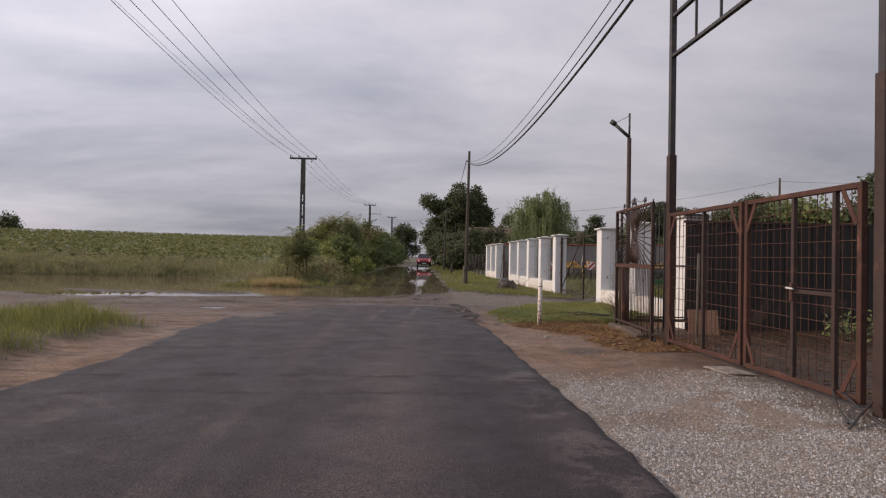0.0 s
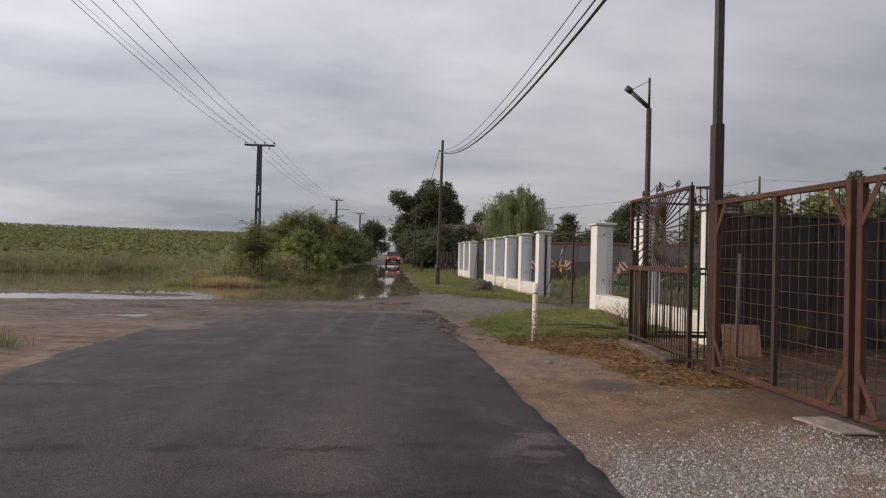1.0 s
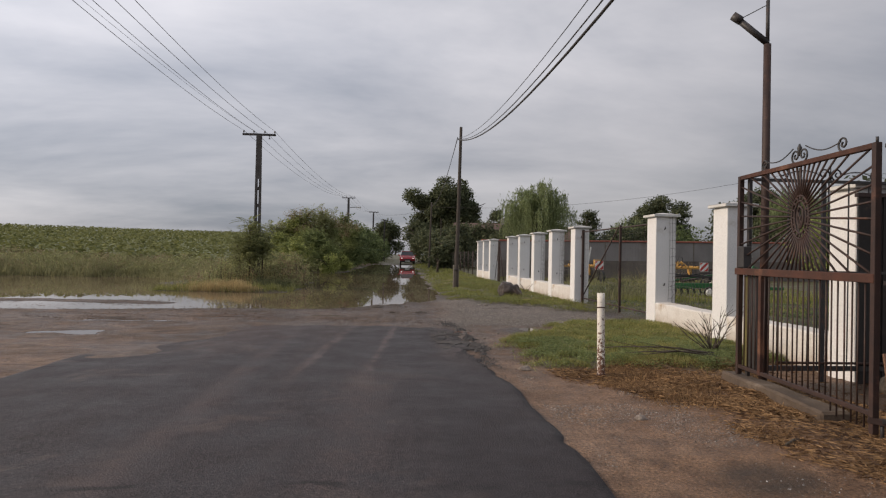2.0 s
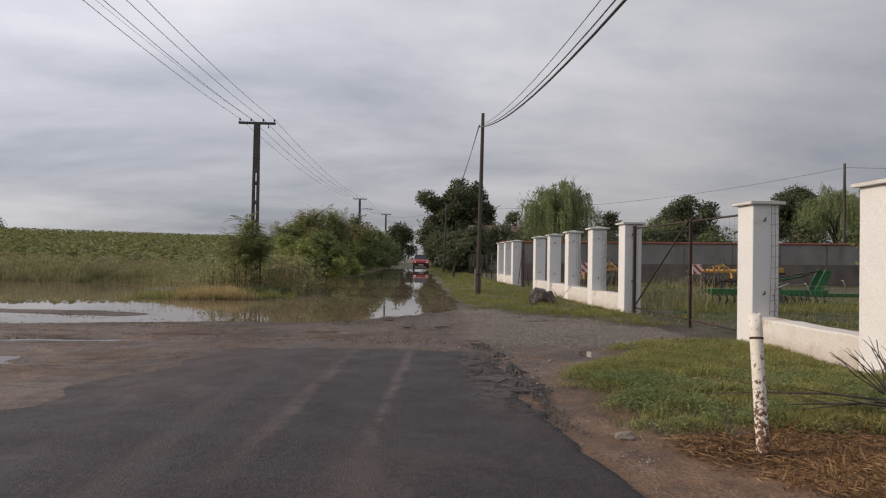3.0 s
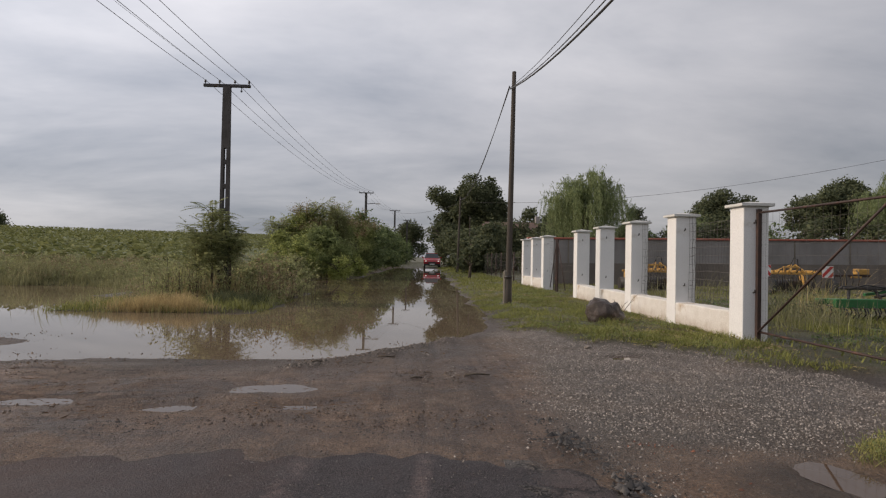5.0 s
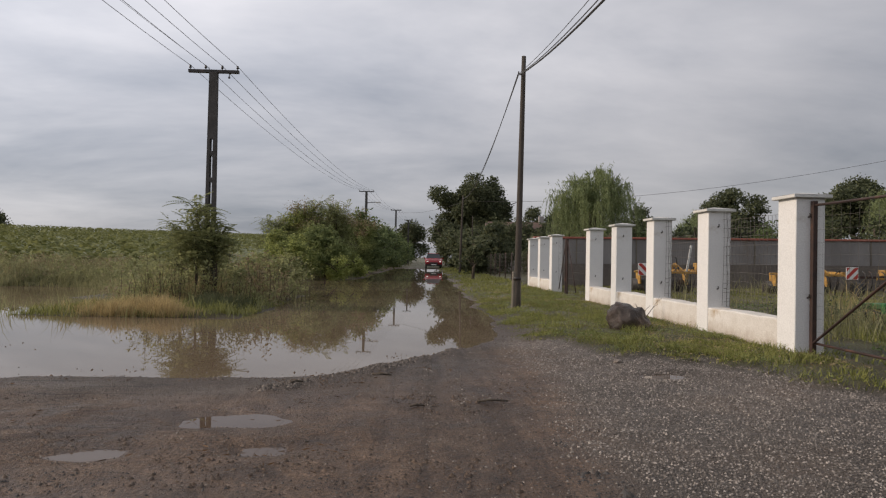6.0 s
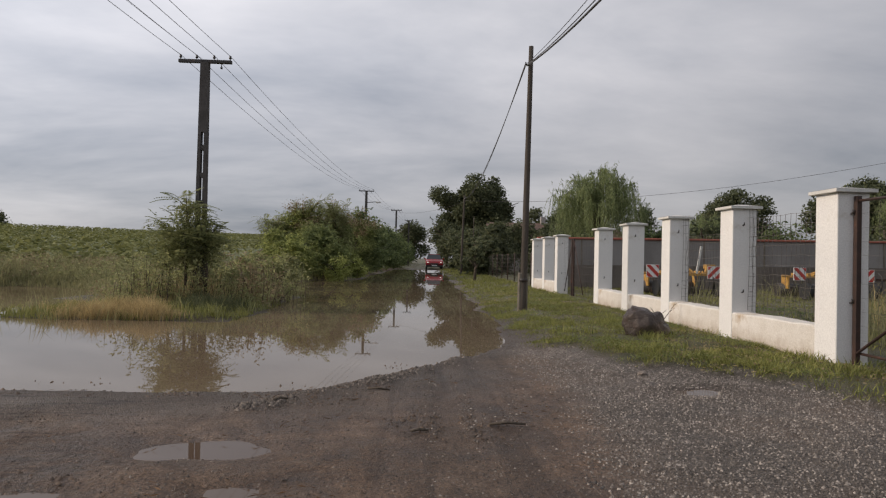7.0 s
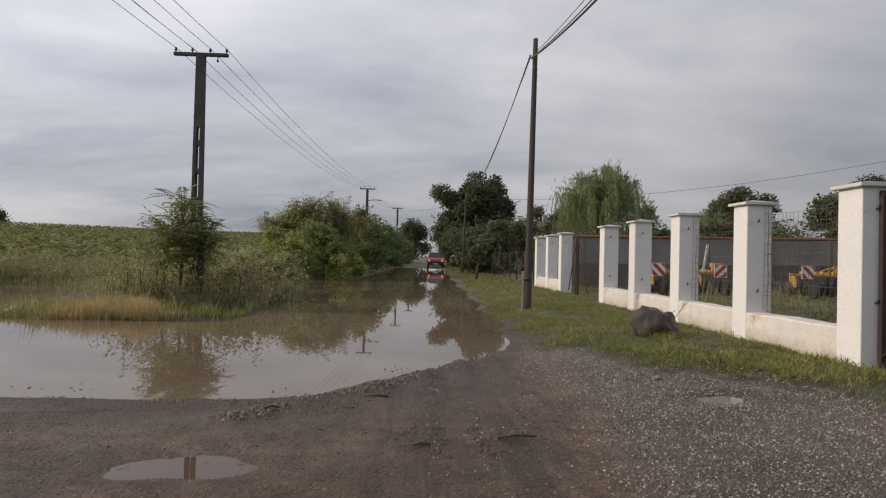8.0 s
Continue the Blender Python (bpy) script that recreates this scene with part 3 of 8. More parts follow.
def build_ground():
    xs = np.unique(np.concatenate([spread(-8.5, 7.0, 0.13, -2500, 2500), np.arange(-46, -8.6, 0.7)]))
    ys = np.unique(np.concatenate([spread(1.0, 31.0, 0.13, -2500, 2500), np.arange(31.2, 50, 0.3)]))
    X, Y = np.meshgrid(xs, ys)
    Z = height(X, Y)
    nx, ny = len(xs), len(ys)
    idx = np.arange(nx * ny).reshape(ny, nx)
    f = np.stack([idx[:-1, :-1], idx[:-1, 1:], idx[1:, 1:], idx[1:, :-1]], -1).reshape(-1, 4)
    ob = soup("ground", np.stack([X, Y, Z], -1).reshape(-1, 3), f, ground_material(), smooth=True)
    x, y = X.ravel(), Y.ravel()
    wob = 0.5 * value_noise(x, y, 0.7, 31) + 0.25 * value_noise(x, y, 2.3, 32)
    apron = smooth(1.35, 1.95, x + 0.25 * wob - 0.07 * np.clip(y - 16, 0, 6)) * np.maximum(smooth(7.4, 5.4, y + 1.2 * wob) * smooth(-0.55, 0.25, wob + 0.12 * (6.5 - y)), smooth(14.8, 16.6, y + wob) * smooth(25, 22, y))
    rim = smooth(1.4, 0.1, np.abs(shore(x, y) - 0.3)) * smooth(12, 17, y) * smooth(30, 26, y) * smooth(-6, -3, x) * 0.7
    zone = np.zeros((len(x), 4), np.float32)
    zone[:, 0] = grass_mask(x, y)
    zone[:, 1] = np.clip(np.maximum(apron, rim), 0, 1)
    zone[:, 2] = smooth(-7.5, -10.5, x + 0.05 * np.maximum(y - 45, 0)) * smooth(37.5, 40.0, y)
    soak_dark = smooth(1.25, 0.7, np.hypot((x - 2.72 + 0.2 * wob) / 0.5, (y - 15.1) / 0.42) + 0.3 * wob)
    soak_dark = np.maximum(soak_dark, 0.45 * smooth(0.55, 0.1, np.abs(x - 0.85 - 0.3 * wob)) * smooth(16.4, 17.5, y) * smooth(24, 21, y))
    soak_dark = np.maximum(soak_dark, 0.9 * smooth(1.3, 0.5, np.hypot((x - 3.05) / 0.75, (y - 19.5) / 0.5)))
    soak_dark = np.maximum(soak_dark, 0.75 * smooth(0.75, 0.1, shore(x, y) + 0.3 * wob) * smooth(12, 15, y))
    soak_dark = np.maximum(soak_dark, 0.4 * smooth(0.5, 0.15, np.abs(x - 5.15)) * smooth(16.2, 16.8, y) * smooth(21.2, 20.4, y))
    # the yard floor and a strip before the gate are set darker too
    soak_dark = np.maximum(soak_dark, 0.95 * smooth(4.0, 4.3, x) * smooth(10.9, 10.4, y))
    soak_dark = np.maximum(soak_dark, 0.45 * smooth(3.4, 3.9, x + 0.25 * wob) * smooth(2.5, 4, y) * smooth(10.5, 9, y))
    soak_dark = np.maximum(soak_dark, smooth(1.3, 0.5, np.hypot((x - 2.72) / 0.3, (y - 8.0) / 0.25) + 0.3 * wob))
    zone[:, 3] = np.clip(soak_dark, 0, 1)
    a = ob.data.attributes.new("zone", "FLOAT_COLOR", "POINT")
    a.data.foreach_set("color", zone.ravel())
    return tagged(ob, "muddy rutted ground with gravel, turf and puddles", "ground", kind="structure")


build_ground()


def road_material():
    k = Nodes("asphalt")
    v = k.coords(True)
    fine = k.noise(v, 110, 4, 0.8)
    mid = k.noise(v, 2.2, 6, 0.65)
    mpn = k.add("Mapping")
    mpn.inputs["Scale"].default_value = (1.0, 0.07, 1.0)
    k.link(v, mpn.inputs[0])
    track = k.noise(mpn.outputs[0], 2.6, 5, 0.6)
    vor = k.add("TexVoronoi", Scale=70.0)
    k.link(v, vor.inputs["Vector"])
    c = k.ramp(mid, [(0.3, (0.028, 0.025, 0.026)), (0.6, (0.047, 0.042, 0.042)), (0.8, (0.080, 0.071, 0.065))])
    c = k.mix(0.55, c, k.ramp(fine, [(0.35, (0.018, 0.017, 0.018)), (0.6, (0.062, 0.060, 0.060)), (0.75, (0.16, 0.15, 0.145))]))
    c = k.mix(0.13, c, k.ramp(vor.outputs["Color"], [(0.2, (0.02, 0.02, 0.02)), (0.9, (0.13, 0.125, 0.12))]))
    grain = k.noise(v, 38, 3, 0.7)
    c = k.mix(k.ramp(grain, [(0.51, (0, 0, 0)), (0.64, (0.5, 0.5, 0.5))]), c, (0.120, 0.110, 0.108))
    speck = k.noise(v, 78, 3, 0.8)
    c = k.mix(k.ramp(speck, [(0.57, (0, 0, 0)), (0.66, (0.8, 0.8, 0.8))]), c, (0.185, 0.17, 0.165))
    c = k.mix(k.ramp(speck, [(0.36, (0.8, 0.8, 0.8)), (0.46, (0, 0, 0))]), c, (0.012, 0.011, 0.012))
    c = k.mix(k.ramp(grain, [(0.35, (0.6, 0.6, 0.6)), (0.48, (0, 0, 0))]), c, (0.017, 0.015, 0.017))
    c = k.mix(k.ramp(track, [(0.50, (0, 0, 0)), (0.68, (0.45, 0.45, 0.45))]), c, k.mix(fine, (0.04, 0.035, 0.032), (0.15, 0.132, 0.12)))
    sx0 = k.add("SeparateXYZ")
    k.link(v, sx0.inputs[0])
    for cx0 in (-0.92, 0.34):
        off = k.math("ABSOLUTE", k.math("ADD", k.math("SUBTRACT", sx0.outputs["X"], cx0), k.math("MULTIPLY", k.math("SUBTRACT", mid, 0.5), 0.35)))
        band = k.math("MULTIPLY", k.ramp(off, [(0.06, (1, 1, 1)), (0.30 if cx0 > 0 else 0.13, (0, 0, 0))]), k.ramp(k.noise(v, 2.2, 6, 0.8), [(0.42, (0, 0, 0)), (0.60, (0.8, 0.8, 0.8))]))
        c = k.mix(band, c, k.ramp(speck, [(0.38, (0.025, 0.022, 0.021)), (0.60, (0.19, 0.172, 0.158))]))
    patch = k.noise(v, 0.75, 6, 0.72, 0.6)
    c = k.mix(k.ramp(patch, [(0.57, (0, 0, 0)), (0.64, (0.65, 0.65, 0.65))]), c, (0.135, 0.118, 0.10))
    # a newer dark lane along the gate side, and aggregate worn bare between the wheels
    lane = k.add("MapRange", From_Min=0.55, From_Max=0.95)
    k.link(k.math("ADD", sx0.outputs["X"], k.math("MULTIPLY", k.math("SUBTRACT", mid, 0.5), 0.5)), lane.inputs["Value"])
    newer = k.add("MapRange", From_Min=12.5, From_Max=8.5)
    k.link(sx0.outputs["Y"], newer.inputs["Value"])
    c = k.mix(k.math("MULTIPLY", k.math("MULTIPLY", lane.outputs[0], newer.outputs[0]), 0.6), c, k.ramp(speck, [(0.4, (0.014, 0.013, 0.015)), (0.64, (0.052, 0.048, 0.051))]))
    bare_x = k.ramp(k.math("ABSOLUTE", k.math("SUBTRACT", sx0.outputs["X"], 0.12)), [(0.12, (1, 1, 1)), (0.62, (0, 0, 0))])
    bare_y = k.ramp(k.math("ABSOLUTE", k.math("MULTIPLY", k.math("SUBTRACT", sx0.outputs["Y"], 4.6), 0.25)), [(0.35, (1, 1, 1)), (0.85, (0, 0, 0))])
    worn_bare = k.math("MULTIPLY", k.math("MULTIPLY", bare_x, bare_y), k.ramp(k.noise(v, 1.7, 6, 0.75), [(0.40, (0, 0, 0)), (0.56, (0.85, 0.85, 0.85))]))
    c = k.mix(worn_bare, c, k.ramp(speck, [(0.38, (0.03, 0.026, 0.025)), (0.62, (0.22, 0.198, 0.18))]))
    # pale dust and fretted chippings along the gate side
    rim_x = k.ramp(k.math("ABSOLUTE", k.math("SUBTRACT", sx0.outputs["X"], 1.55)), [(0.12, (1, 1, 1)), (0.42, (0, 0, 0))])
    rim_y = k.add("MapRange", From_Min=8.0, From_Max=6.0)
    k.link(sx0.outputs["Y"], rim_y.inputs["Value"])
    dusty = k.math("MULTIPLY", k.math("MULTIPLY", rim_x, rim_y.outputs[0]), k.ramp(k.noise(v, 2.1, 6, 0.75, 0.3), [(0.50, (0, 0, 0)), (0.58, (0.75, 0.75, 0.75))]))
    c = k.mix(dusty, c, k.ramp(speck, [(0.36, (0.05, 0.045, 0.043)), (0.62, (0.25, 0.235, 0.225))]))
    # broken, crazed strip along the crumbling side
    nv = k.add("TexNoise", Scale=2.6, Detail=5.0, Roughness=0.7)
    k.link(v, nv.inputs["Vector"])
    wv = k.add("VectorMath")
    wv.operation = "ADD"
    k.link(v, wv.inputs[0])
    k.link(k.mix(1.0, nv.outputs["Color"], (0.8, 0.8, 0.8), "MULTIPLY"), wv.inputs[1])
    se = k.add("SeparateXYZ")
    k.link(wv.outputs[0], se.inputs[0])
    cx = k.add("MapRange", From_Min=1.45, From_Max=1.62)
    k.link(se.outputs["X"], cx.inputs["Value"])
    ce = k.add("MapRange", From_Min=1.88, From_Max=2.02)
    k.link(se.outputs["X"], ce.inputs["Value"])
    cy = k.add("MapRange", From_Min=11.6, From_Max=13.2)
    k.link(se.outputs["Y"], cy.inputs["Value"])
    zone = k.math("MULTIPLY", cx.outputs[0], cy.outputs[0])
    gap = k.ramp(k.noise(v, 3.1, 4, 0.7), [(0.42, (0, 0, 0)), (0.58, (1, 1, 1))])
    cracks = []
    for sc, wd in ((2.4, 0.075), (7.5, 0.09)):
        cv = k.add("TexVoronoi", Scale=sc)
        cv.feature = "DISTANCE_TO_EDGE"
        k.link(wv.outputs[0], cv.inputs["Vector"])
        cracks.append(k.ramp(cv.outputs["Distance"], [(0.0, (1, 1, 1)), (wd * 0.45, (0.9, 0.9, 0.9)), (wd, (0, 0, 0))]))
    crack = k.math("MULTIPLY", k.math("MAXIMUM", cracks[0], k.math("MULTIPLY", cracks[1], gap)), zone)
    c = k.mix(k.math("MULTIPLY", zone, 0.65), c, k.mix(fine, (0.062, 0.053, 0.047), (0.19, 0.17, 0.15)))
    c = k.mix(k.math("MULTIPLY", k.math("MULTIPLY", ce.outputs[0], cy.outputs[0]), 0.85), c, k.mix(fine, (0.012, 0.010, 0.010), (0.055, 0.05, 0.048)))
    c = k.mix(crack, c, (0.010, 0.008, 0.007))
    # mud dragged over the broken end
    sxyz = k.add("SeparateXYZ")
    k.link(v, sxyz.inputs[0])
    mr = k.add("MapRange", From_Min=9.5, From_Max=16.6)
    k.link(sxyz.outputs["Y"], mr.inputs["Value"])
    mud = k.math("SUBTRACT", k.math("ADD", k.math("MULTIPLY", mr.outputs[0], 0.55), k.math("MULTIPLY", track, 0.45)), k.math("MULTIPLY", mid, 0.35))
    c = k.mix(k.ramp(mud, [(0.34, (0, 0, 0)), (0.60, (0.5, 0.5, 0.5))]), c, k.mix(fine, (0.035, 0.028, 0.026), (0.10, 0.082, 0.070)))
    # silt left by the side track, thick on the far side, thinning over the wheel lanes
    silt_y = k.add("MapRange", From_Min=11.5, From_Max=15.8, To_Min=0.0, To_Max=1.0)
    k.link(sxyz.outputs["Y"], silt_y.inputs["Value"])
    silt_x = k.add("MapRange", From_Min=0.1, From_Max=-1.7, To_Min=0.0, To_Max=0.85)
    k.link(sxyz.outputs["X"], silt_x.inputs["Value"])
    silt_end = k.add("MapRange", From_Min=14.8, From_Max=16.5, To_Min=0.0, To_Max=0.85)
    k.link(sxyz.outputs["Y"], silt_end.inputs["Value"])
    smear = k.math("MULTIPLY", k.math("SUBTRACT", k.math("ADD", k.math("MULTIPLY", track, 0.6), k.math("MULTIPLY", patch, 0.6)), 0.6), 1.4)
    silt = k.math("ADD", k.math("MAXIMUM", k.math("MULTIPLY", silt_x.outputs[0], silt_y.outputs[0]), silt_end.outputs[0]), k.math("MULTIPLY", smear, k.math("ADD", silt_y.outputs[0], 0.25)), True)
    silt = k.math("MULTIPLY", k.ramp(silt, [(0.12, (0, 0, 0)), (0.75, (0.9, 0.9, 0.9))]), k.math("SUBTRACT", 1.0, k.math("MULTIPLY", zone, 0.85)))
    c = k.mix(silt, c, k.mix(mid, k.ramp(speck, [(0.35, (0.02, 0.015, 0.012)), (0.65, (0.125, 0.096, 0.078))]), k.ramp(speck, [(0.35, (0.04, 0.031, 0.025)), (0.65, (0.165, 0.128, 0.105))])))
    # wheel lanes swept clean before the broken end, with thin gritty strips between them
    run = k.add("MapRange", From_Min=10.2, From_Max=12.0)
    k.link(sxyz.outputs["Y"], run.inputs["Value"])
    stop = k.add("MapRange", From_Min=16.4, From_Max=15.8)
    k.link(k.math("ADD", sxyz.outputs["Y"], k.math("MULTIPLY", k.math("SUBTRACT", patch, 0.5), 2.0)), stop.inputs["Value"])
    along = k.math("MULTIPLY", run.outputs[0], stop.outputs[0])
    lean = k.math("SUBTRACT", k.math("ADD", sxyz.outputs["X"], k.math("MULTIPLY", k.math("SUBTRACT", mid, 0.5), 0.22)), k.math("MULTIPLY", k.math("SUBTRACT", sxyz.outputs["Y"], 14.0), 0.07))
    for mid_x, half, amount in ((0.80, 0.44, 0.9), (0.16, 0.42, 0.8)):
        swept = k.ramp(k.math("ABSOLUTE", k.math("SUBTRACT", lean, mid_x)), [(half * 0.6, (amount, amount, amount)), (half, (0, 0, 0))])
        c = k.mix(k.math("MULTIPLY", swept, along), c, k.ramp(speck, [(0.36, (0.010, 0.009, 0.010)), (0.50, (0.040, 0.038, 0.039)), (0.66, (0.115, 0.110, 0.108))]))
    for mid_x, half in ((0.50, 0.07), (-0.20, 0.09)):
        strip = k.ramp(k.math("ABSOLUTE", k.math("SUBTRACT", lean, mid_x)), [(half * 0.3, (0.85, 0.85, 0.85)), (half, (0, 0, 0))])
        strip = k.math("MULTIPLY", k.math("MULTIPLY", strip, along), k.ramp(k.noise(v, 4.0, 5, 0.75), [(0.38, (0, 0, 0)), (0.56, (1, 1, 1))]))
        c = k.mix(strip, c, k.ramp(speck, [(0.36, (0.045, 0.038, 0.034)), (0.62, (0.24, 0.212, 0.19))]))
    # dark thin transverse bands across the asphalt
    for cross_y, cross_w in ((5.95, 0.05), (5.15, 0.04), (7.9, 0.03)):
        away = k.math("ABSOLUTE", k.math("ADD", k.math("SUBTRACT", sxyz.outputs["Y"], cross_y), k.math("MULTIPLY", k.math("SUBTRACT", patch, 0.5), 0.5)))
        cross_band = k.math("MULTIPLY", k.ramp(away, [(cross_w * 0.5, (1, 1, 1)), (cross_w * 1.8, (0, 0, 0))]), k.ramp(mid, [(0.45, (0, 0, 0)), (0.55, (0.8, 0.8, 0.8))]))
        c = k.mix(cross_band, c, (0.016, 0.015, 0.016))
    c = k.mix(1.0, c, (0.73, 0.595, 0.60), "MULTIPLY")
    k.set(Base_Color=c, Roughness=k.ramp(mid, [(0.35, (0.50, 0.50, 0.50)), (0.7, (0.70, 0.70, 0.70))]), Specular_IOR_Level=0.30)
    k.bump(k.math("SUBTRACT", k.math("ADD", fine, k.math("MULTIPLY", vor.outputs["Distance"], 0.6)), k.math("MULTIPLY", crack, 2.5)), 0.75, 0.011)
    return k.m


M_ASPHALT = road_material()


def slab_material():
    """Weathered broken asphalt with pale aggregate, each slab of its own shade."""
    k = Nodes("broken_asphalt_slab")
    v = k.coords(True)
    info = k.add("ObjectInfo")
    speck = k.noise(v, 70, 4, 0.8)
    tone = k.mix(info.outputs["Random"], (0.042, 0.037, 0.035), (0.085, 0.075, 0.068))
    c = k.mix(k.ramp(speck, [(0.54, (0, 0, 0)), (0.68, (0.8, 0.8, 0.8))]), tone, (0.23, 0.205, 0.185))
    c = k.mix(k.ramp(speck, [(0.33, (0.8, 0.8, 0.8)), (0.45, (0, 0, 0))]), c, (0.014, 0.012, 0.012))
    c = k.mix(k.ramp(k.noise(v, 7, 5, 0.7), [(0.48, (0, 0, 0)), (0.62, (0.7, 0.7, 0.7))]), c, k.mix(speck, (0.05, 0.037, 0.028), (0.15, 0.115, 0.09)))
    bend = k.add("TexNoise", Scale=5.0, Detail=4.0, Roughness=0.7)
    k.link(v, bend.inputs["Vector"])
    warp = k.add("VectorMath")
    warp.operation = "ADD"
    k.link(v, warp.inputs[0])
    k.link(k.mix(1.0, bend.outputs["Color"], (0.35, 0.35, 0.35), "MULTIPLY"), warp.inputs[1])
    craze = k.add("TexVoronoi", Scale=9.0)
    craze.feature = "DISTANCE_TO_EDGE"
    k.link(warp.outputs[0], craze.inputs["Vector"])
    split = k.math("MULTIPLY", k.ramp(craze.outputs["Distance"], [(0.0, (1, 1, 1)), (0.05, (0.9, 0.9, 0.9)), (0.11, (0, 0, 0))]), k.ramp(k.noise(v, 3.0, 4, 0.7), [(0.40, (0, 0, 0)), (0.52, (1, 1, 1))]))
    c = k.mix(split, c, (0.010, 0.008, 0.007))
    k.set(Base_Color=c, Roughness=0.7, Specular_IOR_Level=0.25)
    k.bump(k.math("SUBTRACT", k.math("MULTIPLY", speck, 0.5), split), 0.8, 0.012)
    return k.m


M_SLAB = slab_material()


def build_road():
    """The asphalt: a sheet with ragged sides that breaks off before the flood."""
    vs = np.concatenate([np.linspace(-60, 0, 25)[:-1], np.linspace(0, 1, 260) * 16.6])
    us = np.linspace(0, 1, 64)
    U, V = np.meshgrid(us, vs)
    left = -3.2 + 0.10 * value_noise(V, V * 0, 1.1, 41) + 0.05 * value_noise(V, V * 0, 4.0, 42) + 1.5 * smooth(13.6, 17.0, V)
    right = 1.84 + 0.025 * value_noise(V, V * 0, 0.9, 43) + (0.03 + 0.07 * smooth(10.5, 12.5, V)) * value_noise(V, V * 0, 5.0, 44) + 0.05 * smooth(10.5, 12.5, V) * value_noise(V, V * 0, 11.0, 48) - 0.17 * smooth(10, 12, V) - 0.12 * smooth(15.4, 16.8, V)
    X = left + (right - left) * U
    Y = V + smooth(13, 16.6, V) * (0.13 * value_noise(X, X * 0, 1.4, 45) + 0.14 * value_noise(X, X * 0, 4.0, 46) + 0.09 * value_noise(X, X * 0, 10.0, 49) - 0.25)
    edge = np.minimum(np.minimum(U, 1 - U) * 5.0, np.maximum(16.6 - V, 0))
    Z = 0.035 + 0.045 * smooth(0.0, 0.14, edge) + 0.02 * np.cos((U - 0.5) * 2.6) - 0.03 * smooth(11, 16.6, V) + 0.004 * value_noise(X, Y, 1.5, 47)
    sink = np.maximum(smooth(15.6, 16.6, V), smooth(-1.2, -3.1, X) * smooth(10.5, 14.5, V))
    Z = Z - 0.055 * sink + sink * (0.016 * value_noise(X, Y, 2.3, 50) + 0.022 * value_noise(X, Y, 0.9, 51))
    Z = np.where((edge < 0.02), -0.03, Z)
    ny, nx = U.shape
    idx = np.arange(nx * ny).reshape(ny, nx)
    f = np.stack([idx[:-1, :-1], idx[:-1, 1:], idx[1:, 1:], idx[1:, :-1]], -1).reshape(-1, 4)
    ob = soup("road", np.stack([X, Y, Z], -1).reshape(-1, 3), f, M_ASPHALT, smooth=True)
    # the crazed strip along the crumbling side: slab by slab
    g = random.Random(77)
    nx, ny, x0, y0 = 4, 17, 1.16, 12.9
    sx, sy = 0.165, 0.205

    def corner(i, j):
        h = random.Random(i * 131 + j * 7 + 5)
        return (x0 + i * sx + h.uniform(-0.075, 0.075) - 0.16 * float(smooth(14.8, 16.6, y0 + j * sy)), y0 + j * sy + h.uniform(-0.075, 0.075))
    for j in range(ny):
        for i in range(nx):
            if (i == nx - 1 and g.random() < 0.45) or (i == 0 and g.random() < 0.4) or g.random() < 0.06:
                continue
            q = [corner(i, j), corner(i + 1, j), corner(i + 1, j + 1), corner(i, j + 1)]
            cx, cy = sum(p[0] for p in q) / 4, sum(p[1] for p in q) / 4
            k = 0.985 if i < nx - 1 else g.uniform(0.82, 0.95)
            top = 0.094 - 0.03 * float(smooth(11.0, 16.6, cy)) - 0.05 * float(smooth(14.9, 16.6, cy)) - 0.004 * i + g.uniform(-0.004, 0.003)
            tilt_x, tilt_y = g.uniform(-0.01, 0.01), g.uniform(-0.01, 0.01)
            ring = []
            for m in range(4):
                p, n = q[m], q[(m + 1) % 4]
                ring.append((cx + (p[0] - cx) * k, cy + (p[1] - cy) * k))
                u = g.uniform(0.35, 0.65)
                ring.append((cx + (p[0] * (1 - u) + n[0] * u - cx) * k * g.uniform(0.93, 1.0), cy + (p[1] * (1 - u) + n[1] * u - cy) * k * g.uniform(0.93, 1.0)))
            bm = bmesh.new()
            lo = [bm.verts.new((x, y, 0.0)) for x, y in ring]
            up = [bm.verts.new((x, y, top - 0.008 + tilt_x * (x - cx) + tilt_y * (y - cy))) for x, y in ring]
            hi = [bm.verts.new((cx + (x - cx) * 0.93, cy + (y - cy) * 0.93, top + tilt_x * (x - cx) + tilt_y * (y - cy))) for x, y in ring]
            for a, b in ((lo, up), (up, hi)):
                for m in range(8):
                    bm.faces.new((a[m], a[(m + 1) % 8], b[(m + 1) % 8], b[m]))
            bm.faces.new(hi)
            part("asphalt_slab", bm, M_SLAB, ob)
    return tagged(ob, "worn dark asphalt road with a broken end", "road", kind="structure")


build_road()


def water_material(deep=(0.145, 0.105, 0.068), pale=(0.185, 0.142, 0.098), gloss=0.42):
    k = Nodes("muddy_water")
    v = k.coords(True)
    n = k.noise(v, 0.25, 3, 0.5)
    k.set(Base_Color=k.ramp(n, [(0.35, deep), (0.65, pale)]), Roughness=0.015, IOR=1.33, Specular_IOR_Level=gloss)
    k.bump(k.noise(v, 7.0, 2, 0.5), 0.02, 0.004)
    return k.m


M_WATER = water_material()


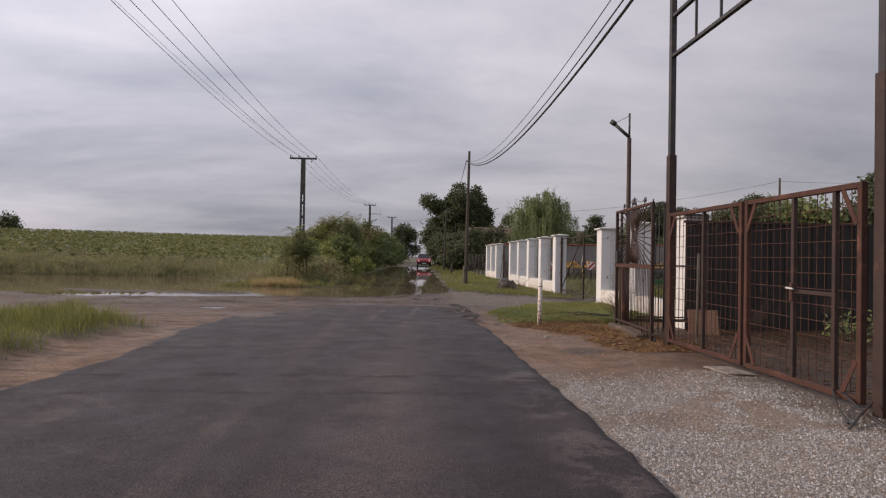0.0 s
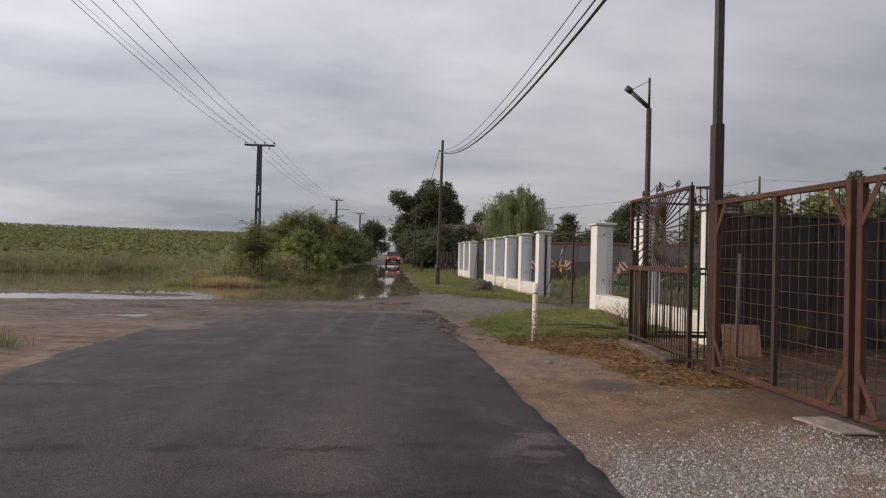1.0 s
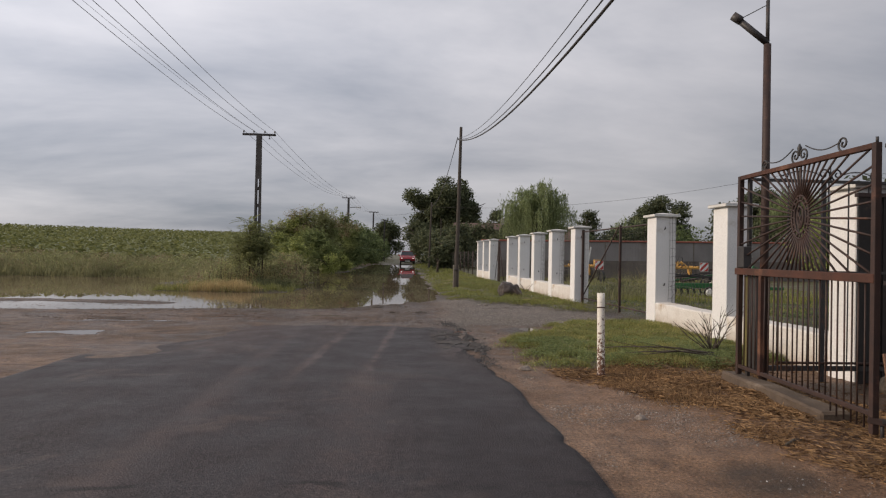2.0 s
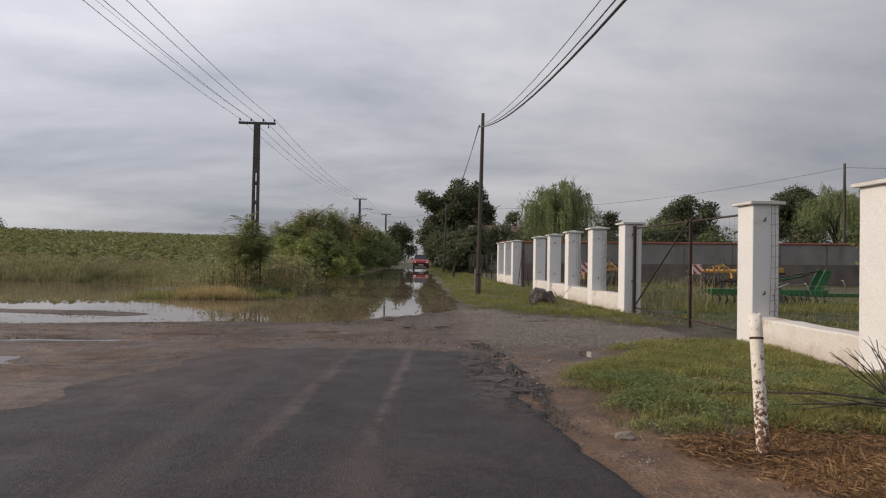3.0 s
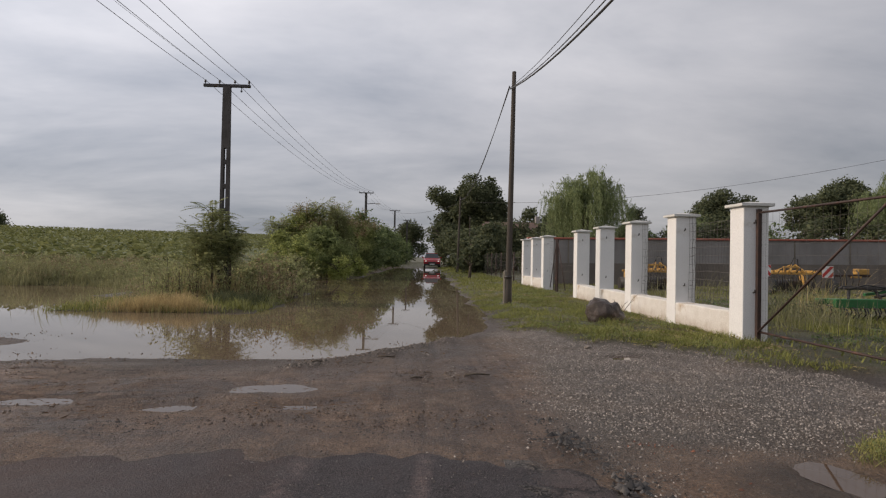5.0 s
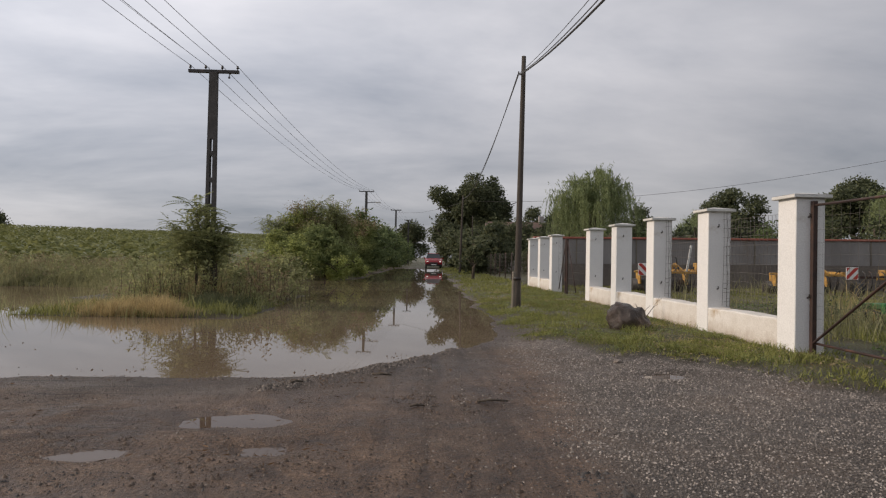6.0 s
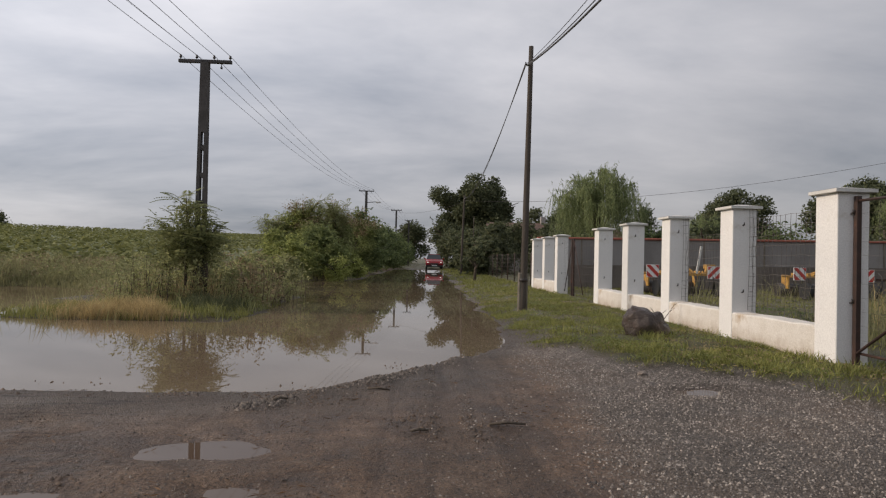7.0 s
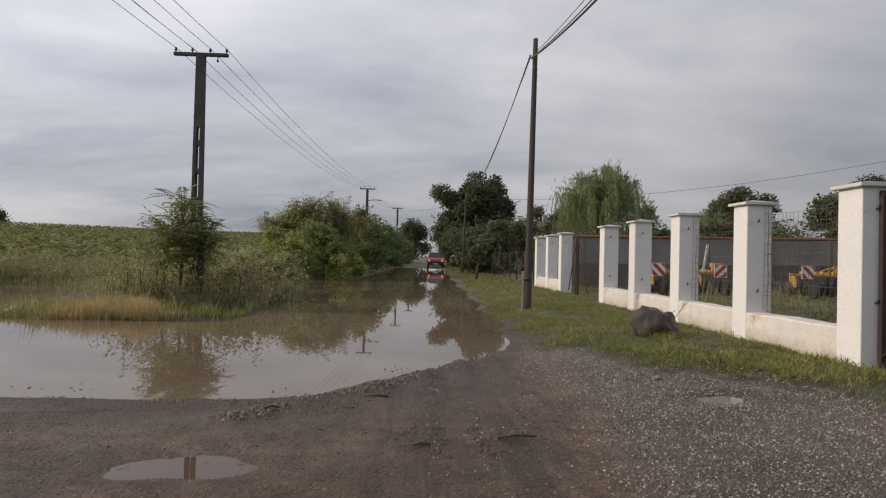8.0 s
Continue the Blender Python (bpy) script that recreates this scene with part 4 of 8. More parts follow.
def build_water():
    """The flood's level sheet; the ground stands up through it."""
    xs, ys = np.linspace(-40, 4.5, 60), np.linspace(16.8, 82, 60)
    X, Y = np.meshgrid(xs, ys)
    idx = np.arange(3600).reshape(60, 60)
    f = np.stack([idx[:-1, :-1], idx[:-1, 1:], idx[1:, 1:], idx[1:, :-1]], -1).reshape(-1, 4)
    far = np.asarray(f)
    cx, cy = X.ravel()[far].mean(1), Y.ravel()[far].mean(1)
    keep = shore(cx, cy) < 1.6
    ob = soup("water", np.stack([X, Y, X * 0], -1).reshape(-1, 3), far[keep], M_WATER)
    return tagged(ob, "still muddy flood water mirroring the grey sky", "water", kind="structure")


build_water()


M_PUDDLE = water_material((0.09, 0.060, 0.042), (0.115, 0.082, 0.058), 0.28)


def build_puddle(hx, hy, rx, ry):
    """A level sheet that reaches just under the rim of its hollow."""
    z = H(hx, hy) + 0.032
    reach = np.linspace(0.03, 2.6, 60)
    bm = bmesh.new()
    vs = []
    for a in np.linspace(0, 2 * math.pi, 90, endpoint=False):
        px, py = hx + reach * rx * math.cos(a), hy + reach * ry * math.sin(a)
        over = np.nonzero(height(px, py) > z)[0]
        k = over[0] if len(over) else 22
        r = reach[min(k, 59)] * 1.06
        vs.append(bm.verts.new((hx + r * rx * math.cos(a), hy + r * ry * math.sin(a), z)))
    bm.faces.new(vs)
    return tagged(to_object("puddle", bm, M_PUDDLE), "small brown puddle in a hollow of the mud", "puddle", kind="structure")


for hollow in HOLLOWS:
    build_puddle(*hollow)


# ---- fence of white pillars ----
PILLAR_X = 5.50


def fence_pillar(y):
    z = H(5.5, y)
    top = 2.09 - z
    ob = thing("fence_pillar", PILLAR_X, y, z)
    part("shaft", one_box(-0.19, 0.19, -0.20, 0.20, -0.25, top, 0.008), M_PLASTER, ob)
    bm = bmesh.new()
    box(bm, -0.25, 0.25, -0.26, 0.26, top, top + 0.045, 0.006)
    vs = [bm.verts.new(p) for p in ((-0.25, -0.26, top + 0.044), (0.25, -0.26, top + 0.044), (0.25, 0.26, top + 0.044), (-0.25, 0.26, top + 0.044), (0, 0, top + 0.085))]
    for a, b in ((0, 1), (1, 2), (2, 3), (3, 0)):
        bm.faces.new((vs[a], vs[b], vs[4]))
    part("cap", bm, M_CAP, ob, "grey concrete coping cap")
    for hz in (0.45 * 1.0 + 0.25, 1.72):
        part("hook", bar([(-0.03, -0.20, hz), (-0.03, -0.235, hz + 0.01), (-0.03, -0.24, hz + 0.045)], 0.012), M_STEEL_DARK, ob)
    return tagged(ob, "white plastered masonry fence pillar with grey cap", "fence pillar", "pillars of the roadside fence")


ROW_P = [21.08, 23.5, 25.92, 28.32, 30.68]
ROW_Q = [15.93, 13.46, 10.92]
ROW_R = [35.65, 37.85, 40.1]
for py in ROW_P + ROW_Q + ROW_R:
    fence_pillar(py)


def low_wall(y0, y1):
    bm = bmesh.new()
    n = max(3, int((y1 - y0) / 0.16))
    z = H(5.5, (y0 + y1) / 2)
    prof = []
    for i in range(n + 1):
        y = (y0 - y1) / 2 + (y1 - y0) * i / n
        t = 0.52 - z + 0.02 * noise.noise((y * 1.3, y0, 0)) + 0.01 * noise.noise((y * 6, y0, 3))
        prof.append([bm.verts.new(p) for p in ((-0.175, y, -0.3), (-0.18, y, t - 0.02), (-0.16, y, t), (0.09, y, t + 0.008), (0.11, y, t - 0.015), (0.11, y, -0.3))])
    for a, b in zip(prof, prof[1:]):
        for k in range(5):
            bm.faces.new((a[k], a[k + 1], b[k + 1], b[k]))
    bm.faces.new(prof[0][::-1])
    bm.faces.new(prof[-1])
    bmesh.ops.recalc_face_normals(bm, faces=bm.faces)
    ob = to_object("low_wall", bm, M_PLASTER_LOW)
    ob.location = (PILLAR_X, (y0 + y1) / 2, z)
    return tagged(ob, "low white plastered wall with damp stained foot", "low wall", "low walls between the pillars")


for row in (sorted(ROW_P), sorted(ROW_Q), sorted(ROW_R)):
    for a, b in zip(row, row[1:]):
        low_wall(a + 0.198, b - 0.198)


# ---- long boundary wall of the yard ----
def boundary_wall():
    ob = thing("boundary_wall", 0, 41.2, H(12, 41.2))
    ob.matrix_world = pose(0, 41.2, H(12, 41.2) - 0.07, 0, -0.63, 0)  # tilted so the coping's slope fits the camera's view
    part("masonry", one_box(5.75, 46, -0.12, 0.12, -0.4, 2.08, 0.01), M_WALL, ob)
    # thin added sheet that makes the wall's lower half darker
    part("lower_band", one_box(5.76, 46, -0.14, -0.12, -0.35, 0.98, 0.006), M_WALL_LOW, ob, "dark brown grey lower band")
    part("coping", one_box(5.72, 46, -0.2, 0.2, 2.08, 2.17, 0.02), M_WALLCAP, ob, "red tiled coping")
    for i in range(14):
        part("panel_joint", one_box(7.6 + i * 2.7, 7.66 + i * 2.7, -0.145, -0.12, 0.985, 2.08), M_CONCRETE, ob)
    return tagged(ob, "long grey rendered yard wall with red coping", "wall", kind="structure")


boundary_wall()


def dark_wall():
    ob = thing("dark_fence", 5.27, 10.65, H(6, 10.65))
    for i in range(34):
        x0 = 0.0 + i * 0.26
        bm = bmesh.new()
        box(bm, x0, x0 + 0.13, -0.03, -0.012, -0.2, 1.90)
        box(bm, x0 + 0.13, x0 + 0.26, -0.010, 0.008, -0.2, 1.90)
        part("sheet", bm, M_DARKWALL, ob)
    part("rail", one_box(0.45, 8.9, 0.01, 0.06, 1.70, 1.76), M_RUST_DARK, ob)
    part("top_rail", one_box(-0.02, 8.9, -0.045, 0.02, 1.90, 1.94), M_RUST_DARK, ob)
    return tagged(ob, "dark brown ribbed sheet fence behind the gate", "fence")


dark_wall()


# ---- overhead lines ----
def slotted_pole(x, y, top, lamp=False, lean=0.0):
    """A reinforced concrete pole of two legs joined by rungs, solid above, with a steel crossarm and insulators."""
    z = H(x, y)
    ob = thing("utility_pole", x, y, z)
    h = top - z

    def half(t):
        return 0.132 - 0.04 * t / h
    solid = h * 0.70
    for s in (-1, 1):
        bm = bmesh.new()
        vs = []
        for zz in (-0.6, solid):
            w = half(max(zz, 0))
            for xx, yy in ((w, -0.075), (w, 0.075), (0.034, 0.075), (0.034, -0.075)):
                vs.append(bm.verts.new((s * xx, yy, zz)))
        for q in ((0, 1, 5, 4), (1, 2, 6, 5), (2, 3, 7, 6), (3, 0, 4, 7)):
            bm.faces.new([vs[i] for i in q])
        bmesh.ops.recalc_face_normals(bm, faces=bm.faces)
        part("leg", bm, M_POLE, ob)
    for i in range(6):
        zz = 0.3 + i * (solid - 0.4) / 5.5
        part("rung", one_box(-0.04, 0.04, -0.065, 0.065, zz, zz + 0.12, 0.01), M_POLE, ob)
    bm = bmesh.new()
    vs = []
    for zz in (solid, h - 0.05):
        w = half(zz)
        for xx, yy in ((-w, -0.075), (w, -0.075), (w, 0.075), (-w, 0.075)):
            vs.append(bm.verts.new((xx, yy, zz)))
    for q in ((0, 1, 2, 3), (7, 6, 5, 4), (0, 4, 5, 1), (1, 5, 6, 2), (2, 6, 7, 3), (3, 7, 4, 0)):
        bm.faces.new([vs[i] for i in q])
    bmesh.ops.recalc_face_normals(bm, faces=bm.faces)
    part("shaft", bm, M_POLE, ob)
    part("crossarm", one_box(-0.61, 0.61, -0.045, 0.045, h - 0.06, h + 0.015, 0.006), M_STEEL_DARK, ob, "dark steel crossarm")
    for xx in (-0.57, -0.2, 0.2, 0.57):
        bm = bmesh.new()
        tube(bm, [(xx, 0, h + 0.012), (xx, 0, h + 0.06)], 0.011, 6)
        tube(bm, [(xx, 0, h + 0.055), (xx, 0, h + 0.075), (xx, 0, h + 0.09), (xx, 0, h + 0.115), (xx, 0, h + 0.13)], [0.03, 0.034, 0.02, 0.03, 0.012], 8)
        part("insulator", bm, M_STEEL_DARK, ob, "dark glazed pin insulator")
    bm = bmesh.new()
    tube(bm, [(0.38, -0.02, h - 0.055), (0.38, -0.02, h - 0.15)], 0.01, 6)
    tube(bm, [(0.38, -0.02, h - 0.15), (0.38, -0.02, h - 0.19)], [0.03, 0.022], 8)
    part("hanger", bm, M_STEEL_DARK, ob)
    if lamp:
        arm = part("lamp_arm", bar([(0.1, 0, h - 0.95), (0.6, -0.1, h - 0.9), (0.85, -0.12, h - 0.9)], 0.03), M_STEEL_DARK, ob)
        part("lamp_head", one_box(0.8, 1.2, -0.2, -0.04, h - 0.97, h - 0.87, 0.02), M_CAP, arm, "grey street lamp head")
    return tagged(ob, "grey slotted concrete utility pole with steel crossarm", "utility pole", "concrete poles along the road")


POLES_L = [(-4.53, 28.75, 5.72), (-3.75, 65.4, 6.6), (-2.05, 87.0, 6.7), (-0.9, 108.0, 6.8)]
for i, (px, py, pz) in enumerate(POLES_L):
    slotted_pole(px, py, pz, lamp=(i == 1))


def cable(a, b, sag, r=0.008, label="thin dark overhead power cable"):
    ob = to_object("overhead_cable", tube(bmesh.new(), sagging(a, b, sag, 30), r, 5), M_WIRE)
    return tagged(ob, label, "cable", "overhead cables")


for dx, end_x, sag in ((-0.57, -3.93, 0.84), (-0.2, -3.66, 0.845), (0.2, -3.38, 0.833), (0.57, -2.99, 0.89)):
    x0, y0, z0 = POLES_L[0]
    cable((x0 + dx, y0, z0 + 0.12), (end_x, y0 - 37, 6.5), sag, 0.0058)
cable((x0 - 0.05, y0, z0 + 0.02), (-4.3, y0 - 37, 6.5), 0.80, 0.003)
for dx in (-0.57, -0.2, 0.2, 0.57):
    for (ax, ay, az), (bx, by, bz) in zip(POLES_L, POLES_L[1:]):
        cable((ax + dx, ay, az + 0.12), (bx + dx, by, bz + 0.12), 0.55, 0.006)

WOOD = (2.90, 28.0, 6.12)


def wooden_pole(x, y, top, foot=True, r=0.085, lean=(0.0, 0.0)):
    z = H(x, y)
    h = top - z
    ob = thing("wooden_pole", x, y, z)
    pts = [(lean[0] * t, lean[1] * t, -0.4 + (h + 0.4) * t) for t in np.linspace(0, 1, 9)]
    part("shaft", tube(bmesh.new(), pts, [r * (1.0 - 0.38 * i / 8) for i in range(9)], 12), M_WOODPOLE, ob)
    if foot:
        part("foot", one_box(-0.105, 0.105, -0.03, 0.14, -0.3, 0.85, 0.02), M_CONCRETE, ob, "dark concrete pole foot")
        part("band", tube(bmesh.new(), [(0, 0, 0.66), (0, 0, 0.72)], r + 0.012, 14), M_STEEL_DARK, ob)
        part("bracket", bar([(lean[0] * 0.9 + 0.02, 0.04, h - 0.47), (lean[0] * 0.9 - 0.06, 0.03, h - 0.48), (lean[0] * 0.9 - 0.13, -0.03, h - 0.47), (lean[0] * 0.9 - 0.14, -0.03, h - 0.42)], 0.016), M_STEEL_DARK, ob)
    return tagged(ob, "weathered round wooden utility pole on a concrete foot" if foot else "slim weathered wooden utility pole", "utility pole")


wooden_pole(*WOOD, lean=(0.1, 0.15))
WT = (2.88, 27.97, 5.62)
wooden_pole(3.75, 61.0, 6.0, False, 0.1, (0.15, 0))
wooden_pole(27.6, 45.0, 7.6, False, 0.11)
wooden_pole(5.6, 72.0, 5.2, False, 0.06)
for off, end_x, sag, r in ((0.0, 2.17, 1.89, 0.017), (0.02, 2.14, 1.81, 0.009), (0.05, 2.17, 1.62, 0.006)):
    cable((WT[0], WT[1], WT[2] + off), (end_x, -9.0, 5.6 + off), sag, r, "thick dark twisted overhead service cable" if r > 0.01 else "thin dark overhead service cable")
for off, sag in ((0.0, 0.75), (0.06, 0.9)):
    cable((WT[0] - 0.03, WT[1], WT[2] + off), (3.85, 61.0, 5.75 + off), sag, 0.011)
cable((3.85, 61, 5.6), (27.6, 45, 7.35), 0.9, 0.010)
cable((3.85, 61, 5.5), (-2.05, 87.0, 6.5), 0.4, 0.010)
cable((27.6, 45, 7.35), (48, 30, 7.6), 0.7, 0.010)


# ---- rusty double gate with mesh ----
GX = 4.08


def wire_grid(y0, y1, z0, z1, dy, dz, r=0.003, wob=0.0, x=0.0):
    """Welded mesh in the plane x, as thin bars."""
    bm = bmesh.new()
    ny, nz = max(1, round((y1 - y0) / dy)), max(1, round((z1 - z0) / dz))
    for i in range(ny + 1):
        y = y0 + (y1 - y0) * i / ny
        k = 6 if wob else 1
        tube(bm, [(x + wob * noise.noise((y * 2, j * 0.7, 1)), y + wob * 0.5 * noise.noise((j, y, 5)), z0 + (z1 - z0) * j / k) for j in range(k + 1)], r, 4, False)
    for i in range(nz + 1):
        z = z0 + (z1 - z0) * i / nz
        k = 10 if wob else 1
        tube(bm, [(x + wob * noise.noise(((y0 + (y1 - y0) * j / k) * 2, z, 1)), y0 + (y1 - y0) * j / k, z + wob * 0.4 * noise.noise((j * 0.8, z * 3, 9))) for j in range(k + 1)], r, 4, False)
    return bm


def gate_leaf(y_hinge, y_meet, mids):
    """One mesh leaf in a square-tube frame with knee braces."""
    y0, y1 = min(y_hinge, y_meet), max(y_hinge, y_meet)
    yc = (y0 + y1) / 2
    z = H(GX, yc)
    ob = thing("gate_leaf", GX, yc, z)
    a, b = y0 - yc, y1 - yc
    lo, hi = 0.06, 1.93 - z + 0.05
    for yy in (a + 0.025, b - 0.025):
        part("stile", one_box(-0.028, 0.028, yy - 0.028, yy + 0.028, lo, hi, 0.004), M_RUST, ob)
    for zz in (lo, hi - 0.05):
        part("rail", one_box(-0.025, 0.025, a + 0.055, b - 0.055, zz, zz + 0.05, 0.004), M_RUST, ob)
    for mm in mids:
        yy = mm - yc
        part("upright", one_box(-0.022, 0.022, yy - 0.022, yy + 0.022, lo + 0.052, hi - 0.052, 0.003), M_RUST_DARK, ob)
    for yy, s in ((a + 0.05, 1), (b - 0.05, -1)):
        for zz, t in ((lo + 0.05, 1), (hi - 0.05, -1)):
            bm = bmesh.new()
            flat_bar(bm, (-0.03, yy, zz + t * 0.30), (-0.03, yy + s * 0.17, zz), 0.006, 0.05)
            part("knee_brace", bm, M_RUST, ob)
    part("wire_mesh", wire_grid(a + 0.05, b - 0.05, lo + 0.05, hi - 0.05, 0.115, 0.145, 0.0038, 0.008, 0.012), M_RUST, ob, "rusty welded wire mesh")
    return ob, yc


leaf_a, _ = gate_leaf(8.46, 6.47, [7.42])
tagged(leaf_a, "closed rusty steel gate leaf filled with wire mesh", "gate", "leaves of the rusty yard gate")
leaf_b, yc_b = gate_leaf(4.58, 6.40, [5.53, 4.93])
tagged(leaf_b, "closed rusty gate leaf with a lock and inner door frame", "gate", "leaves of the rusty yard gate")
part("lock_rail", one_box(-0.02, 0.02, 4.95 - yc_b, 5.51 - yc_b, 0.92, 0.955, 0.003), M_RUST_DARK, leaf_b)
lock = part("lock", one_box(-0.035, 0.03, 5.51 - yc_b, 5.56 - yc_b, 0.84, 1.02, 0.006), M_RUST, leaf_b)
part("handle", bar([(-0.035, 5.53 - yc_b, 0.97), (-0.08, 5.53 - yc_b, 0.97), (-0.08, 5.42 - yc_b, 0.965)], 0.01), M_CAP, lock, "bare metal door handle")


def gate_post(y, tall):
    z = H(GX + 0.06, y)
    ob = thing("gate_post", GX + 0.05, y, z)
    part("shaft", one_box(-0.055, 0.055, -0.055, 0.055, -0.3, 2.75, 0.006), M_RUST_DARK, ob)
    part("upper_shaft", one_box(-0.04, 0.04, -0.04, 0.04, 2.75, tall, 0.005), M_STEEL_DARK, ob)
    return tagged(ob, "tall dark rusty square steel gate post", "gate post", "tall posts of the gate portal")


gate_post(8.57, 5.05)
gate_post(4.42, 5.05)
bp = thing("end_panel", GX + 0.1, 4.28, H(GX, 4.3))
part("panel", one_box(-0.05, 0.06, -0.07, 0.06, -0.1, 2.02, 0.008), M_RUST, bp)
tagged(bp, "rust orange steel end post beside the gate", "fence post")


def portal():
    ob = thing("gate_portal", GX + 0.05, 6.5, 4.25)
    for zz in (0.0, 0.58):
        part("beam", one_box(-0.03, 0.03, -2.035, 2.025, zz, zz + 0.05, 0.004), M_STEEL_DARK, ob)
    for i in range(5):
        yy = -1.4 + i * 0.68
        part("strut", one_box(-0.014, 0.014, yy - 0.014, yy + 0.014, 0.052, 0.578), M_STEEL_DARK, ob)
    return tagged(ob, "dark steel portal frame spanning the gate posts", "gate frame")


portal()


# ---- wicket gate with sunburst ----
def scroll(cy, cz, s, turn=1):
    """A flat spiral of bent iron, as points across y and z."""
    return [(0, cy + turn * s * (1 - u / 9.0) * math.cos(u), cz + s * (1 - u / 9.0) * math.sin(u) * 0.95) for u in np.linspace(-math.pi / 2, 7.4, 28)]


WICKET = Matrix.Translation((3.99, 9.71, 0.24)) @ Matrix.Rotation(radians(-3.4), 4, "Z")


def wicket():
    ob = new("wicket_gate")
    ob.matrix_world = WICKET
    a, b = -1.0, 1.0
    top, mid = 1.93, 0.97
    for yy in (a + 0.022, b - 0.022):
        part("stile", one_box(-0.024, 0.024, yy - 0.022, yy + 0.022, -0.06 if yy > 0 else -0.12, top, 0.003), M_RUST_DARK, ob)
    part("stile", one_box(-0.024, 0.024, b - 0.475, b - 0.425, 0.0, mid - 0.035, 0.003), M_RUST, ob, "thicker rusty lock stile")
    part("rail", one_box(-0.02, 0.02, a + 0.046, b - 0.046, 0.0, 0.035, 0.003), M_RUST_DARK, ob)
    part("rail", one_box(-0.022, 0.022, a + 0.046, b - 0.046, top - 0.04, top, 0.003), M_RUST, ob)
    part("middle_rail", one_box(-0.03, 0.03, a + 0.002, b + 0.03, mid - 0.033, mid + 0.033, 0.004), M_RUST, ob, "rust brown middle rail")
    g = random.Random(12)
    n = 25
    for i in range(1, n):
        yy = a + 0.044 + (b - a - 0.088) * (i + g.uniform(-0.12, 0.12)) / n
        if abs(yy - (b - 0.45)) < 0.04:
            continue
        part("bar", bar([(0, yy, -0.10 if yy < -0.45 else 0.034), (0, yy + g.uniform(-0.008, 0.008), mid - 0.034)], 0.0068, 5), M_RUST_DARK, ob)
    cy, cz = -0.06, 1.455
    hw, z_lo, z_hi = (b - a) / 2 - 0.045, mid + 0.034, top - 0.041
    for i in range(46):
        th = 2 * math.pi * (i + 0.5) / 46
        dy, dz = math.cos(th), math.sin(th)
        t = min((hw - cy) / dy if dy > 0 else (-hw - cy) / dy, (z_hi - cz) / dz if dz > 0 else (z_lo - cz) / dz)
        part("ray", bar([(0, cy + 0.115 * dy, cz + 0.175 * dz), (0, cy + t * dy, cz + t * dz)], 0.0092, 5), M_RUST_DARK, ob)
    for ry, rz in ((0.125, 0.185), (0.085, 0.14), (0.042, 0.09)):
        part("ring", tube(bmesh.new(), [(0, cy + ry * math.cos(u), cz + rz * math.sin(u)) for u in np.linspace(0, 2 * math.pi, 25)], 0.011, 6, False), M_RUST_DARK, ob)
    for sgn in (-1, 1):
        curl = [(0, cy + sgn * (0.012 + 0.022 * math.sin(u * 2.0)), cz + 0.075 * math.cos(u)) for u in np.linspace(0, math.pi, 15)]
        part("hub_scroll", tube(bmesh.new(), curl, 0.009, 5), M_RUST_DARK, ob, "wrought iron curl inside the hub")
    for th in np.linspace(0, 2 * math.pi, 17)[:-1]:
        part("petal", bar([(0, cy + 0.088 * math.cos(th), cz + 0.143 * math.sin(th)), (0, cy + 0.122 * math.cos(th), cz + 0.182 * math.sin(th))], 0.010, 5), M_RUST_DARK, ob)
    for yy, s, turn in ((0.52, 0.05, 1), (0.02, 0.055, 1), (-0.09, 0.055, -1), (-0.61, 0.055, 1)):
        part("scroll", tube(bmesh.new(), scroll(yy, top + s, s, turn), 0.0085, 5), M_STEEL_DARK, ob, "wrought iron scroll")
    part("finial", tube(bmesh.new(), [(0, -0.035, top + 0.05), (0, -0.035, top + 0.12), (0, -0.035, top + 0.155)], [0.008, 0.02, 0.004], 6), M_STEEL_DARK, ob)
    part("finial", bar([(0, a + 0.02, top), (0, a + 0.02, top + 0.04)], 0.01, 6), M_STEEL_DARK, ob)
    for e0, e1 in ((0.50, 0.06), (-0.12, -0.58)):
        part("arch_bar", tube(bmesh.new(), [(0, e0 + (e1 - e0) * u, top + 0.075 - 0.05 * math.sin(math.pi * u) + (0.05 * u if e0 > 0 else 0.05 * (1 - u))) for u in np.linspace(0, 1, 9)], 0.0055, 5), M_STEEL_DARK, ob)
    part("lock_box", one_box(-0.045, 0.045, b - 0.17, b - 0.05, mid + 0.036, mid + 0.25, 0.008), M_STEEL_DARK, ob)
    part("side_board", one_box(0.03, 0.05, b - 0.13, b - 0.045, 0.02, mid - 0.04, 0.004), M_OLIVE, ob, "olive painted narrow sheet strip")
    part("side_board", one_box(0.03, 0.05, b - 0.30, b - 0.15, 0.02, mid - 0.04, 0.004), M_STEEL_DARK, ob)
    return tagged(ob, "ornate rusty wicket gate with a sunburst of bars", "gate")


M_OLIVE = worn("olive_sheet", (0.16, 0.14, 0.045), (0.09, 0.075, 0.03), 0.6, 4, 60, 0.2, stain=(0.10, 0.05, 0.03))
wicket()


